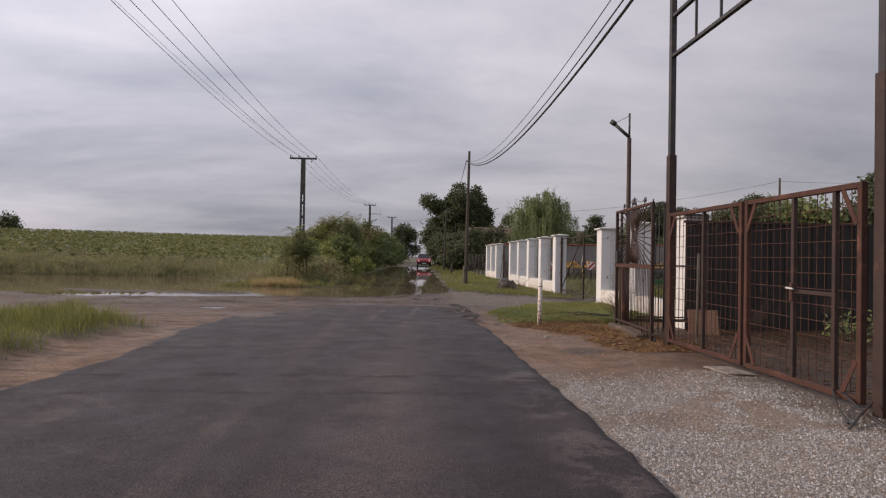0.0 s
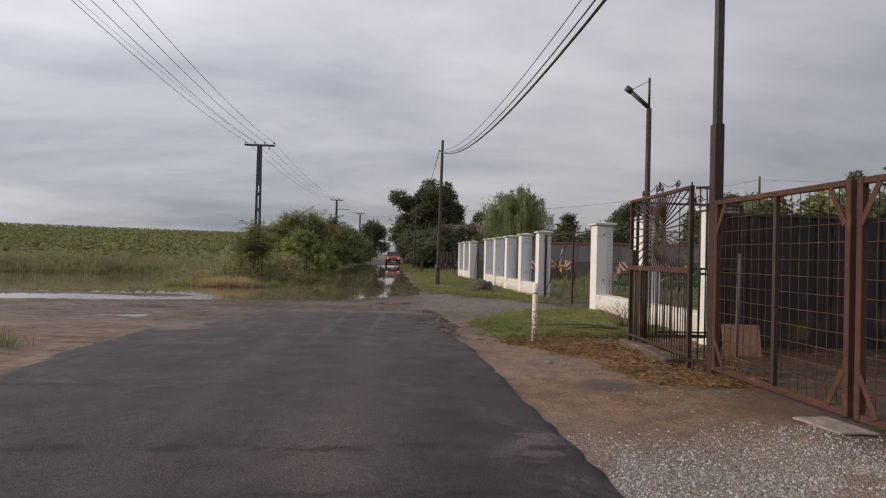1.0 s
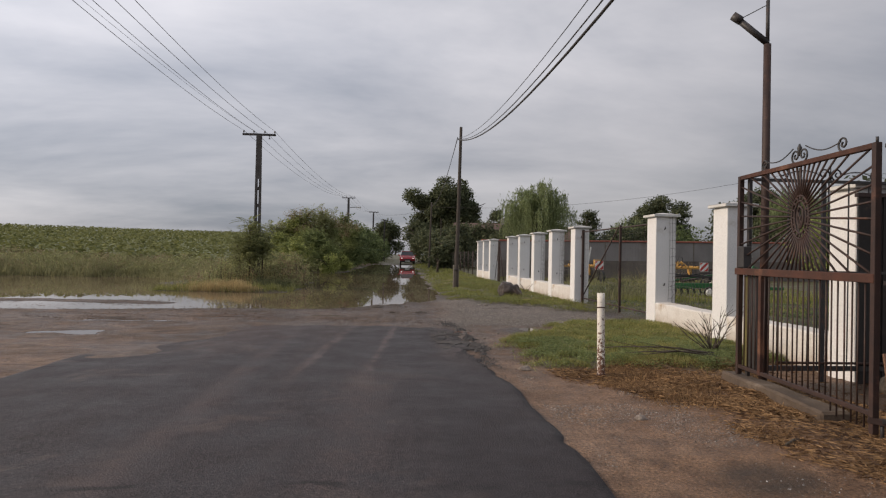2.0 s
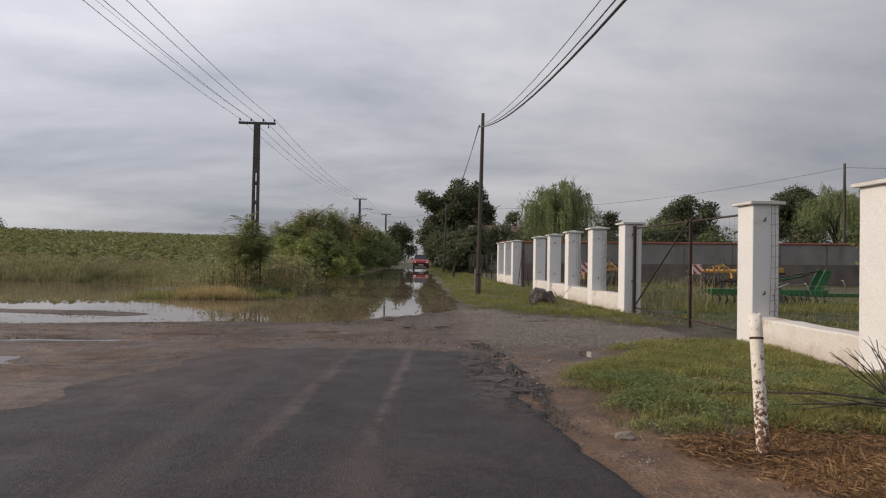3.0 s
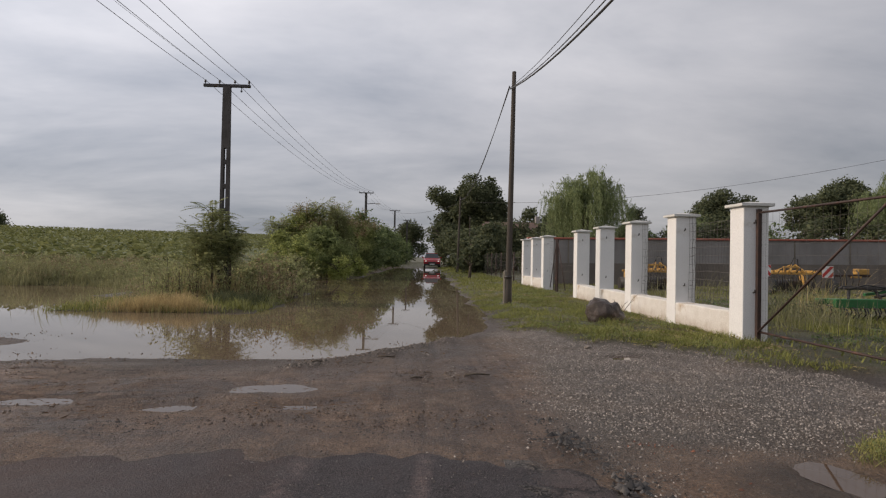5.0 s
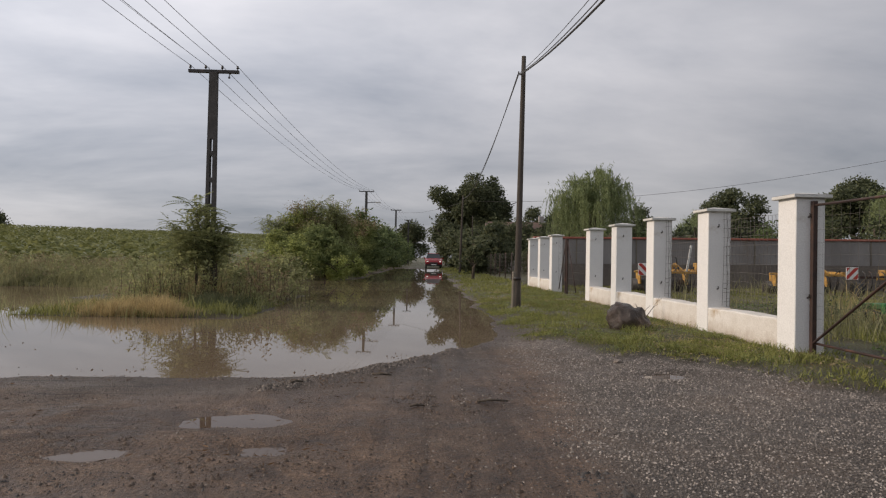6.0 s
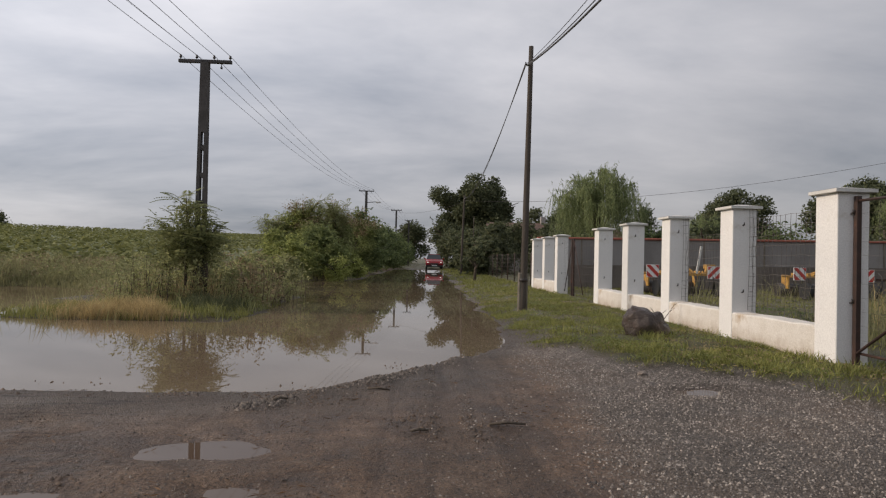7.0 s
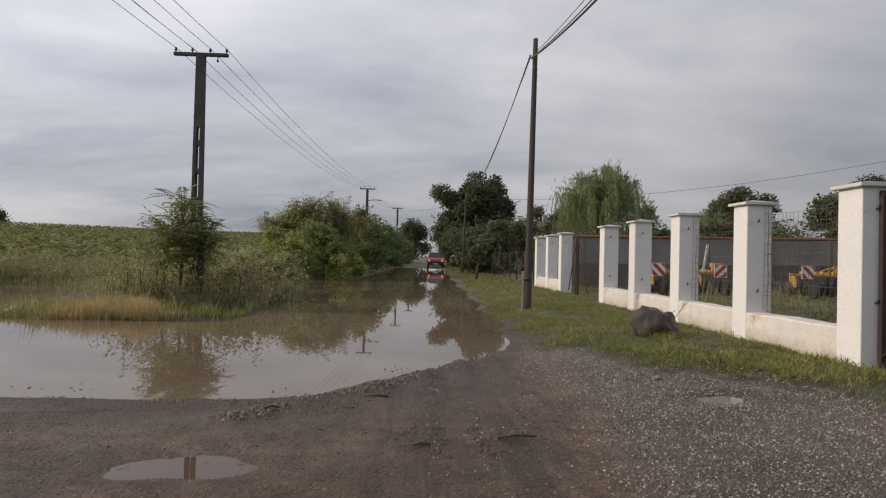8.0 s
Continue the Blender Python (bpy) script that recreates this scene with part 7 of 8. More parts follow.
turf("reeds", -10.5, -6.2, 26, 28.8, 900, 0.42, 0.005, M_WEED, "thin reeds standing in the shallow flood", 173, keep=lambda x, y: smooth(1.0, 0.2, capsule(x, y, -10.0, 27.6, -6.8, 26.7, 0.3)) * smooth(-0.2, 0.5, value_noise(x, y, 2.0, 174)))
turf("dry_grass", -7.2, -3.4, 25.0, 29, 30000, 0.30, 0.005, M_DRY, "pale dry grass on the spit in the flood", 77, keep=lambda x, y: isle(x, y) * dry_patch(x, y))
turf("bank_tuft", -4.6, -2.9, 26.4, 28.8, 8000, 0.24, 0.006, M_LEAF_DARK, "dark green grass tuft hanging over the water", 175, keep=lambda x, y: smooth(1.3, 0.5, np.hypot((x + 3.75) / 0.6, (y - 27.3) / 0.9)) * (shore(x, y) > -0.2))
turf("tall_weeds", -36, -5.6, 34.0, 41, 42000, 0.46, 0.012, M_WEED, "tall brownish weeds between the flood and the field", 78, keep=lambda x, y: (shore(x, y) > 0.0) * smooth(0.0, 0.6, value_noise(x, y, 0.5, 79) + 0.75))
turf("bank_grass", -36, -7.5, 34.2, 38.2, 46000, 0.42, 0.012, M_WEED, "rough grass hanging over the flood bank", 119, keep=lambda x, y: (shore(x, y) > -0.55) * smooth(2.4, 0.6, shore(x, y)))
turf("tall_weeds", -9.5, -2.6, 28.3, 48, 7000, 0.6, 0.008, M_WEED, "tall green brown weeds at the foot of the thicket", 80, keep=lambda x, y: (shore(x, y) > -0.1) * 1.0)


def straw_zone(x, y):
    """The bed of dead stalks before the wicket gate."""
    d = np.minimum(np.minimum(x - 2.35 - 0.33 * (11.3 - y), 11.7 - y), y - 8.0)
    return smooth(-0.2, 0.35, d + 0.30 * value_noise(x, y, 1.4, 87) + 0.15 * value_noise(x, y, 4.0, 89))


litter("straw_litter", 2.1, 4.6, 7.8, 12.4, 90000, 0.075, M_STRAW, lambda x, y: straw_zone(x, y) * (0.2 + 0.8 * smooth(-0.4, 0.3, value_noise(x, y, 1.9, 88))), 81, "brown straw and dead stalks before the wicket gate")
turf("dead_grass", 2.3, 4.4, 8.2, 12.4, 26000, 0.06, 0.004, M_STRAW, "short dead brown grass before the wicket gate", 195, keep=lambda x, y: straw_zone(x, y) * smooth(-0.3, 0.4, value_noise(x, y, 2.4, 196)))
litter("yard_litter", 4.2, 9.5, 4.0, 12, 14000, 0.09, M_LITTER, lambda x, y: 0.4 + 0.6 * smooth(-0.2, 0.5, value_noise(x, y, 1.1, 83)), 82, "dark leaf litter on the yard floor")
litter("verge_straw", 1.9, 5.4, 18, 40, 22000, 0.06, M_DRY, lambda x, y: grass_mask(x, y) * (shore(x, y) > 0.1) * smooth(-0.1, 0.5, value_noise(x, y, 0.8, 88)), 86, "dry mown stalks lying in the verge grass")
turf("withered_stalks", -6.2, -3.2, 27.3, 30.5, 5000, 0.75, 0.005, M_DRY, "brown withered stalks round the pole", 116, keep=lambda x, y: (shore(x, y) > 0.0) * smooth(1.2, 0.5, np.hypot((x + 4.7) / 1.3, (y - 28.6) / 1.3)) * 0.5)
turf("tall_grass", 6.8, 9.0, 21.6, 27, 1800, 0.5, 0.005, M_WEED, "tall seeding grass in front of the harrow", 117, keep=lambda x, y: smooth(0.0, 0.45, value_noise(x, y, 0.9, 118)) * smooth(1.2, 0.6, np.hypot((x - 7.7) / 1.2, (y - 24.2) / 2.6)))
turf("tall_grass", 7.2, 13.4, 21.6, 24.0, 7000, 0.22, 0.006, M_GRASS, "longer green grass grown up round the harrow", 303)
turf("dry_reeds", 8.6, 10.8, 24.4, 27.5, 900, 0.95, 0.006, M_DRY, "tall dry reeds standing in the yard", 197, keep=lambda x, y: smooth(1.0, 0.3, np.hypot((x - 9.5) / 0.9, (y - 25.8) / 1.2)) * smooth(-0.2, 0.4, value_noise(x, y, 1.8, 198)))
turf("yard_weeds", 7, 16, 27, 39, 3000, 0.6, 0.008, M_WEED, "tall seeding weeds between the machines", 84, keep=lambda x, y: smooth(0.25, 0.7, value_noise(x, y, 0.45, 85)))


def leafy_weeds():
    """Bushy broad-leaved weeds along the bank of the flood."""
    g = np.random.default_rng(111)
    x, y = scatter(-42, -2.4, 28.4, 48, 13000, g, lambda x, y: (shore(x, y) > 0.1) * ((y > 34.0) | (x > -7.5)) * (y < 42))
    h = 0.25 + (0.36 + 0.8 * smooth(-10, -6, x) * smooth(33.5, 37, y)) * g.uniform(0, 1, len(x)) * (0.5 + 0.5 * smooth(-0.5, 0.5, value_noise(x, y, 0.4, 112)))
    z = height(x, y)
    cent = []
    for k in range(16):
        t = g.uniform(0.1, 1.0, len(x))
        cent.append(np.stack([x + g.normal(0, 0.13, len(x)), y + g.normal(0, 0.13, len(x)), z + h * t], 1))
    cent = np.concatenate(cent)
    dead = np.tile(value_noise(x, y, 0.8, 114) + 0.5 * g.normal(size=len(x)), 16) > 0.25
    v, f = leaf_quads(cent[~dead], 0.11, 0.6, 0.1, 2.2, 113, np.array([-0.1, -0.5, 0.3]))
    tagged(soup("leafy_weeds", v, f, M_LEAF_WEED), "bushy green weeds on the flood bank", "weeds", kind="stuff")
    v, f = leaf_quads(cent[dead], 0.11, 0.6, 0.1, 2.6, 115, np.array([-0.1, -0.5, 0.3]))
    tagged(soup("withered_weeds", v, f, M_LEAF_BROWN), "withered brown weeds on the flood bank", "weeds", kind="stuff")


leafy_weeds()


def crops():
    """Low broad-leaved crop plants in rows, thinning with distance."""
    g = np.random.default_rng(91)
    pts = []
    for r in range(150):
        y0 = 39.5 + r * 0.75 * (1 + r * 0.006)
        n = int(190 - r * 0.5)
        x = g.uniform(-75 - 0.5 * r, -9.5 - 0.06 * r, n)
        y = y0 + g.normal(0, 0.12, n)
        pts.append(np.stack([x, y], 1))
    p = np.concatenate(pts)
    z = height(p[:, 0], p[:, 1])
    cent, n = [], len(p)
    for k in range(4):
        cent.append(np.stack([p[:, 0] + g.normal(0, 0.2, n), p[:, 1] + g.normal(0, 0.16, n), z + g.uniform(0.1, 0.62, n)], 1))
    v, f = leaf_quads(np.concatenate(cent), 0.31, 0.25, 0.1, 1.3, 92, np.array([0, 0, 0.6]))
    ob = soup("crop_plants", v, f, M_CROP)
    return tagged(ob, "rows of low broad-leaved green crop plants", "crop", kind="stuff")


crops()


def stones(name, x0, x1, y0, y1, n, size, keep, seed, label, mat=None):
    """Crushed stones, each a skewed octahedron bedded in the ground."""
    g = np.random.default_rng(seed)
    x, y = scatter(x0, x1, y0, y1, n, g, keep)
    n = len(x)
    s = size * g.uniform(0.35, 1.0, n) ** 1.5
    o = np.array([[1, 0, 0], [-1, 0, 0], [0, 1, 0], [0, -1, 0], [0, 0, 1]], float)
    v = o[None] * (s[:, None, None] * g.uniform(0.55, 1.25, (n, 5, 1))) + g.normal(0, 0.2, (n, 5, 3)) * s[:, None, None]
    v[:, :4, 2] -= 0.5 * s[:, None]
    v[:, :, 2] *= 0.65
    road = np.where((x > -3.0) & (x < 1.75) & (y < 16), 0.05, 0.0)
    v += np.stack([x, y, np.maximum(height(x, y), -0.004) + s * 0.2 + road * 0.4], 1)[:, None, :]
    t = np.array([[0, 2, 4], [2, 1, 4], [1, 3, 4], [3, 0, 4]])
    f = (np.arange(n)[:, None, None] * 5 + t[None]).reshape(-1, 3)
    ob = soup(name, v.reshape(-1, 3), f, mat or M_STONE)
    return tagged(ob, label, "gravel", kind="stuff")


stones("gravel", 1.75, 4.1, 1.0, 8.0, 130000, 0.0112, lambda x, y: smooth(1.62, 1.9, x) * (0.02 + 0.98 * smooth(7.0, 4.8, y + 0.8 * value_noise(x, y, 1.1, 93))) * (0.06 + 0.94 * smooth(-0.35, 0.35, value_noise(x, y, 1.2, 95) + 0.6 * value_noise(x, y, 4.2, 92))) * (0.15 + 0.85 * smooth(4.0, 3.3, x + 0.3 * value_noise(x, y, 1.5, 94))), 96, "pale crushed stone before the gate", M_STONE_PALE)
stones("gravel", 0.6, 5.0, 12.4, 23, 110000, 0.0122, lambda x, y: np.maximum(smooth(14.9, 16.3, y + 0.7 * value_noise(x, y, 1.2, 102) + 0.3 * value_noise(x, y, 4.0, 103)), 0.25 * smooth(0.35, 0.1, np.abs(x - 1.9)) * smooth(12.6, 14.2, y + 0.6 * value_noise(x, y, 1.5, 104))) * (0.06 + 0.94 * smooth(1.3, 1.9, x - 0.07 * (y - 16) + 0.2 * value_noise(x, y, 1.0, 97))) * smooth(0.7, 0.2, grass_mask(x, y)) * (shore(x, y) > 0.05), 98, "grey crushed stone of the yard entrance")
stones("gravel", -8, 2.2, 16.2, 27, 60000, 0.011, lambda x, y: smooth(1.1, 0.05, shore(x, y)) * smooth(-0.3, 0.05, shore(x, y)) * smooth(0.8, 0.2, grass_mask(x, y)) * (0.15 + 0.85 * smooth(0.0, 0.5, value_noise(x, y, 1.1, 99))), 100, "small stones along the waterline", M_STONE_MUD)
stones("gravel", -8, 2.2, 14, 21, 52000, 0.011, lambda x, y: np.where((x > -3.1) & (x < 1.8) & (y < 16.6), 0.05, 0.6) * (shore(x, y) > 0.02) * smooth(0.8, 0.2, grass_mask(x, y)), 101, "scattered small stones on mud", M_STONE_MUD)


stones("broken_asphalt", 1.45, 2.1, 12.4, 16.6, 2600, 0.034, lambda x, y: smooth(0.16, 0.02, np.abs(x - 1.76 + 0.25 * smooth(14.6, 16.8, y))) * smooth(-0.2, 0.3, value_noise(x, y, 2.4, 232)), 231, "dark lumps of broken asphalt along the road edge", M_CRUMB)
stones("broken_asphalt", 0.9, 2.5, 11.5, 17.2, 6500, 0.016, lambda x, y: smooth(0.30, 0.02, np.abs(x - 1.72 + 0.30 * smooth(14.6, 16.8, y))) * smooth(0.0, 0.45, value_noise(x, y, 2.4, 133)), 131, "dark asphalt crumbs along the broken road edge", M_CRUMB)
stones("gravel", 1.85, 3.9, 6.2, 11.2, 36000, 0.0085, lambda x, y: smooth(0.0, 0.5, value_noise(x, y, 1.6, 145) + 0.4 * value_noise(x, y, 5.0, 146)) * smooth(0.6, 0.2, grass_mask(x, y)), 147, "patches of small stones trodden into the dirt")
stones("shoal_stones", -9, 0.5, 17.5, 22.5, 9000, 0.020, lambda x, y: smooth(-0.75, -0.2, shore(x, y)) * smooth(0.9, 0.2, shore(x, y)) * smooth(0.05, 0.5, value_noise(x * 0.7, y * 1.6, 1.2, 151) + 0.5 * value_noise(x, y, 3.5, 152)), 153, "dark stones and crumbs standing out of the shallows", M_CLOD)
stones("mud_clods", -8, 1.2, 16.3, 20.2, 14000, 0.020, lambda x, y: (shore(x, y) > 0.02) * smooth(0.6, 0.1, grass_mask(x, y)) * smooth(0.15, 0.6, value_noise(x * 0.5, y * 1.6, 1.4, 137) + 0.5 * value_noise(x, y, 5.0, 138)), 139, "dark clods and crumbs of churned mud", M_CLOD)
stones("broken_asphalt", -2.4, 1.7, 15.6, 17.0, 5000, 0.012, lambda x, y: smooth(0.38, 0.05, np.abs(y - 16.3)) * (0.25 + 0.75 * smooth(-0.2, 0.4, value_noise(x, y, 2.0, 141))), 142, "asphalt crumbs along the broken road end", M_CRUMB)
litter("mud_litter", -8, 1.6, 16.3, 20.5, 5000, 0.06, M_LITTER, lambda x, y: (shore(x, y) > 0.0) * smooth(0.6, 0.1, grass_mask(x, y)) * smooth(0.1, 0.6, value_noise(x * 0.6, y * 1.5, 1.5, 143)), 144, "dark rotten straw pressed into the mud")
stones("road_grit", -2.6, 1.75, 8.5, 16.0, 42000, 0.0062, lambda x, y: (0.35 + 0.65 * smooth(-0.3, 0.4, value_noise(x, y * 0.3, 2.2, 301))) * smooth(8.5, 11, y), 302, "fine loose grit on the worn asphalt", M_GRIT)
stones("shore_stones", -1.6, 1.6, 18.2, 22.0, 26000, 0.021, lambda x, y: np.maximum(smooth(0.24, 0.02, np.abs(capsule(x, y, -0.75, 18.75, 0.15, 19.95, 0.0))), smooth(0.24, 0.02, np.abs(capsule(x, y, 0.15, 19.95, 1.1, 21.5, 0.0)))) * (0.2 + 0.8 * smooth(-0.3, 0.3, value_noise(x, y, 1.7, 134))), 135, "ridge of washed up stones along the waterline", M_STONE_MUD)
stones("gravel", 1.3, 5.0, 15.6, 22.5, 5000, 0.014, lambda x, y: smooth(1.5, 2.1, x - 0.07 * (y - 16)) * smooth(0.5, 0.1, grass_mask(x, y)) * (shore(x, y) > 0.1), 136, "larger stones among the entrance gravel")
stones("brick_crumbs", 1.55, 2.6, 13.0, 16.0, 1500, 0.017, lambda x, y: smooth(0.5, 0.1, np.abs(x - 1.95)) * smooth(0.1, 0.5, value_noise(x, y, 2.6, 190)), 191, "small red brick crumbs in the broken road edge", M_BRICKBIT)
for k, (rx, ry, rs) in enumerate(((2.03, 11.45, 0.05), (1.95, 14.05, 0.022), (2.26, 14.7, 0.026), (1.82, 13.3, 0.024), (2.5, 9.35, 0.035), (2.9, 20.4, 0.04))):
    bm = bmesh.new()
    bmesh.ops.create_icosphere(bm, subdivisions=2, radius=1.0)
    for v in bm.verts:
        v.co = Vector((v.co.x * rs * 1.4, v.co.y * rs, v.co.z * rs * 0.75 + rs * 0.3)) * (1 + 0.3 * noise.noise(v.co * 1.5 + Vector((k * 3.1, 0, 0))))
    rk = to_object("field_stone", bm, M_PALESTONE)
    rk.matrix_world = pose(rx, ry, H(rx, ry), 0, 0, 40 * k)
    tagged(rk, "loose pale stone lying on the dirt", "stone", "loose stones on the dirt")
stk = to_object("stake", bar([(0, 0, -0.1), (0.02, 0, 1.35)], 0.022, 6), M_CONCRETE)
stk.location = (5.02, 9.62, H(5.0, 9.6))
tagged(stk, "thin pale wooden stake standing behind the gate", "stake")


# ---- farm machines in the yard ----
M_YELLOW = worn("yellow_machine_paint", (0.54, 0.31, 0.07), (0.28, 0.15, 0.04), 0.65, 9, 60, 0.2, stain=(0.10, 0.055, 0.03))
M_GREEN = worn("green_machine_paint", (0.03, 0.17, 0.05), (0.018, 0.10, 0.032), 0.45, 4, 60, 0.15, stain=(0.08, 0.07, 0.04))
M_TYRE = worn("rubber", (0.03, 0.03, 0.03), (0.018, 0.018, 0.018), 0.8, 6, 70, 0.3)
M_RIM = worn("pale_rim", (0.62, 0.62, 0.60), (0.42, 0.42, 0.40), 0.45, 6, 70, 0.1)
M_SIGN_RED = worn("sign_red", (0.52, 0.05, 0.04), (0.40, 0.035, 0.03), 0.5, 6, 60, 0.05)
M_SIGN_WHITE = worn("sign_white", (0.80, 0.79, 0.77), (0.70, 0.69, 0.67), 0.5, 6, 60, 0.05)


def striped_sign(ob, x, y, z, s=0.42, flip=1):
    """A square warning board with slanted red and white bands."""
    board = part("warning_board", one_box(x - s / 2, x + s / 2, y, y + 0.02, z - s / 2, z + s / 2, 0.003), M_SIGN_WHITE, ob, "red and white striped warning board")
    h = s / 2 - 0.012
    for c0 in (-0.30, 0.02, 0.34):
        # clip the band c0 < u + v < c0 + 0.16 to the square
        poly = [(-h, -h), (h, -h), (h, h), (-h, h)]
        for sgn, lim in ((1, c0 - 0.06), (-1, -(c0 + 0.10))):
            out = []
            for (ax, az), (bx, bz) in zip(poly, poly[1:] + poly[:1]):
                da, db = sgn * (ax * flip + az) - lim, sgn * (bx * flip + bz) - lim
                if da >= 0:
                    out.append((ax, az))
                if da * db < 0:
                    t = da / (da - db)
                    out.append((ax + (bx - ax) * t, az + (bz - az) * t))
            poly = out
            if not poly:
                break
        if len(poly) > 2:
            bm = bmesh.new()
            front = [bm.verts.new((x + px, y - 0.006, z + pz)) for px, pz in poly]
            back = [bm.verts.new((x + px, y - 0.001, z + pz)) for px, pz in poly]
            bm.faces.new(front)
            for i in range(len(poly)):
                j = (i + 1) % len(poly)
                bm.faces.new((front[i], back[i], back[j], front[j]))
            bmesh.ops.recalc_face_normals(bm, faces=bm.faces)
            part("stripe", bm, M_SIGN_RED, board)


def cultivator(x, y, w, seed, lever=False, wing=False):
    """A yellow tillage frame on spring tines with warning boards at its ends."""
    g = random.Random(seed)
    z = H(x, y)
    ob = thing("cultivator", x, y, z)
    for yy in (0.0, 0.55, 1.1):
        part("frame_beam", one_box(-w / 2, w / 2, yy - 0.035, yy + 0.035, 0.72, 0.79, 0.008), M_YELLOW, ob)
    for xx in (-w * 0.36, -w * 0.12, w * 0.12, w * 0.36):
        part("cross_beam", one_box(xx - 0.045, xx + 0.045, 0.05, 1.05, 0.79, 0.88, 0.008), M_YELLOW, ob)
    n = int(w / 0.32)
    for row, yy in enumerate((0.0, 0.55, 1.1)):
        for i in range(n):
            xx = -w / 2 + 0.15 + (i + 0.33 * row) * 0.32
            if xx > w / 2 - 0.05:
                continue
            pts = [(xx, yy, 0.74), (xx, yy - 0.12, 0.66), (xx, yy - 0.18, 0.45), (xx, yy - 0.05, 0.2), (xx, yy + 0.08, 0.0)]
            part("tine", tube(bmesh.new(), pts, 0.022, 5), M_STEEL_DARK, ob)
    bm = bmesh.new()
    for s in (-1, 1):
        flat_bar(bm, (s * 0.30, -0.05, 0.8), (s * 0.08, 0.3, 1.1), 0.06, 0.03)
        flat_bar(bm, (s * 0.08, 0.3, 1.08), (s * 0.25, 1.0, 0.86), 0.06, 0.03)
    part("headstock", bm, M_YELLOW, ob)
    part("carry_rail", one_box(-0.45, 0.16, 0.16, 0.24, 0.96, 1.03, 0.01), M_YELLOW, ob)
    for xx in (-0.4, 0.1):
        part("rail_post", one_box(xx - 0.03, xx + 0.03, 0.17, 0.23, 0.79, 0.96, 0.006), M_YELLOW, ob)
    for xx in (-w * 0.3, -0.05, w * 0.22):
        part("spring", tube(bmesh.new(), [(xx, 0.02, 0.79), (xx + 0.05, -0.06, 0.90), (xx + 0.16, -0.02, 0.97), (xx + 0.2, 0.1, 0.86)], 0.018, 5), M_STEEL_DARK, ob)
    part("hose", tube(bmesh.new(), [(-0.2, 0.2, 1.02), (-0.1, 0.1, 1.34), (0.05, 0.1, 1.30), (0.2, 0.3, 0.9)], 0.014, 6), M_TYRE, ob)
    if wing:
        # folded wing with its own box at the end
        for yy in (0.1, 0.5):
            part("wing_beam", one_box(w / 2, 2.9, yy - 0.04, yy + 0.04, 0.66, 0.75, 0.008), M_RUST_DARK, ob)
        for k in range(5):
            xx = w / 2 + 0.12 + 0.24 * k
            part("wing_tine", tube(bmesh.new(), [(xx, 0.1, 0.92), (xx, -0.04, 0.84), (xx, -0.1, 0.5), (xx, 0.02, 0.2)], 0.022, 5), M_STEEL_DARK, ob)
        part("toolbox", one_box(2.35, 2.8, 0.0, 0.32, 0.76, 0.98, 0.02), M_YELLOW, ob)
        part("bracket", one_box(2.1, 2.5, 0.0, 0.08, 0.62, 0.70, 0.008), M_YELLOW, ob)
    else:
        part("toolbox", one_box(w * 0.38, w * 0.38 + 0.32, 0.2, 0.5, 0.84, 1.12, 0.02), M_YELLOW, ob)
    part("roller", tube(bmesh.new(), [(-w / 2, 1.45, 0.25), (w / 2, 1.45, 0.25)], 0.24, 14), M_STEEL_DARK, ob)
    for s in (-1, 1):
        part("roller_arm", one_box(s * w * 0.4 - 0.03, s * w * 0.4 + 0.03, 1.05, 1.5, 0.3, 0.8, 0.01), M_YELLOW, ob)
        part("wheel", tube(bmesh.new(), [(s * w * 0.47 - 0.09, -0.25, 0.28), (s * w * 0.47 + 0.09, -0.25, 0.28)], 0.28, 16), M_TYRE, ob)
    striped_sign(ob, -w / 2 - 0.05, -0.08, 0.86, 0.44, 1)
    striped_sign(ob, w / 2 - 0.15, -0.10, 0.84, 0.44, -1)
    if lever:
        bm = bmesh.new()
        flat_bar(bm, (w * 0.18, 0, 0.8), (w * 0.26, 0.05, 1.75), 0.07, 0.04)
        part("lever", bm, M_CAP, ob, "pale raised lever arm")
    return tagged(ob, "yellow tine cultivator with striped warning boards", "farm machine", "tillage machines in the yard")


cultivator(9.85, 35.6, 2.25, 1, lever=True)
cultivator(14.95, 35.2, 2.5, 2, wing=True)


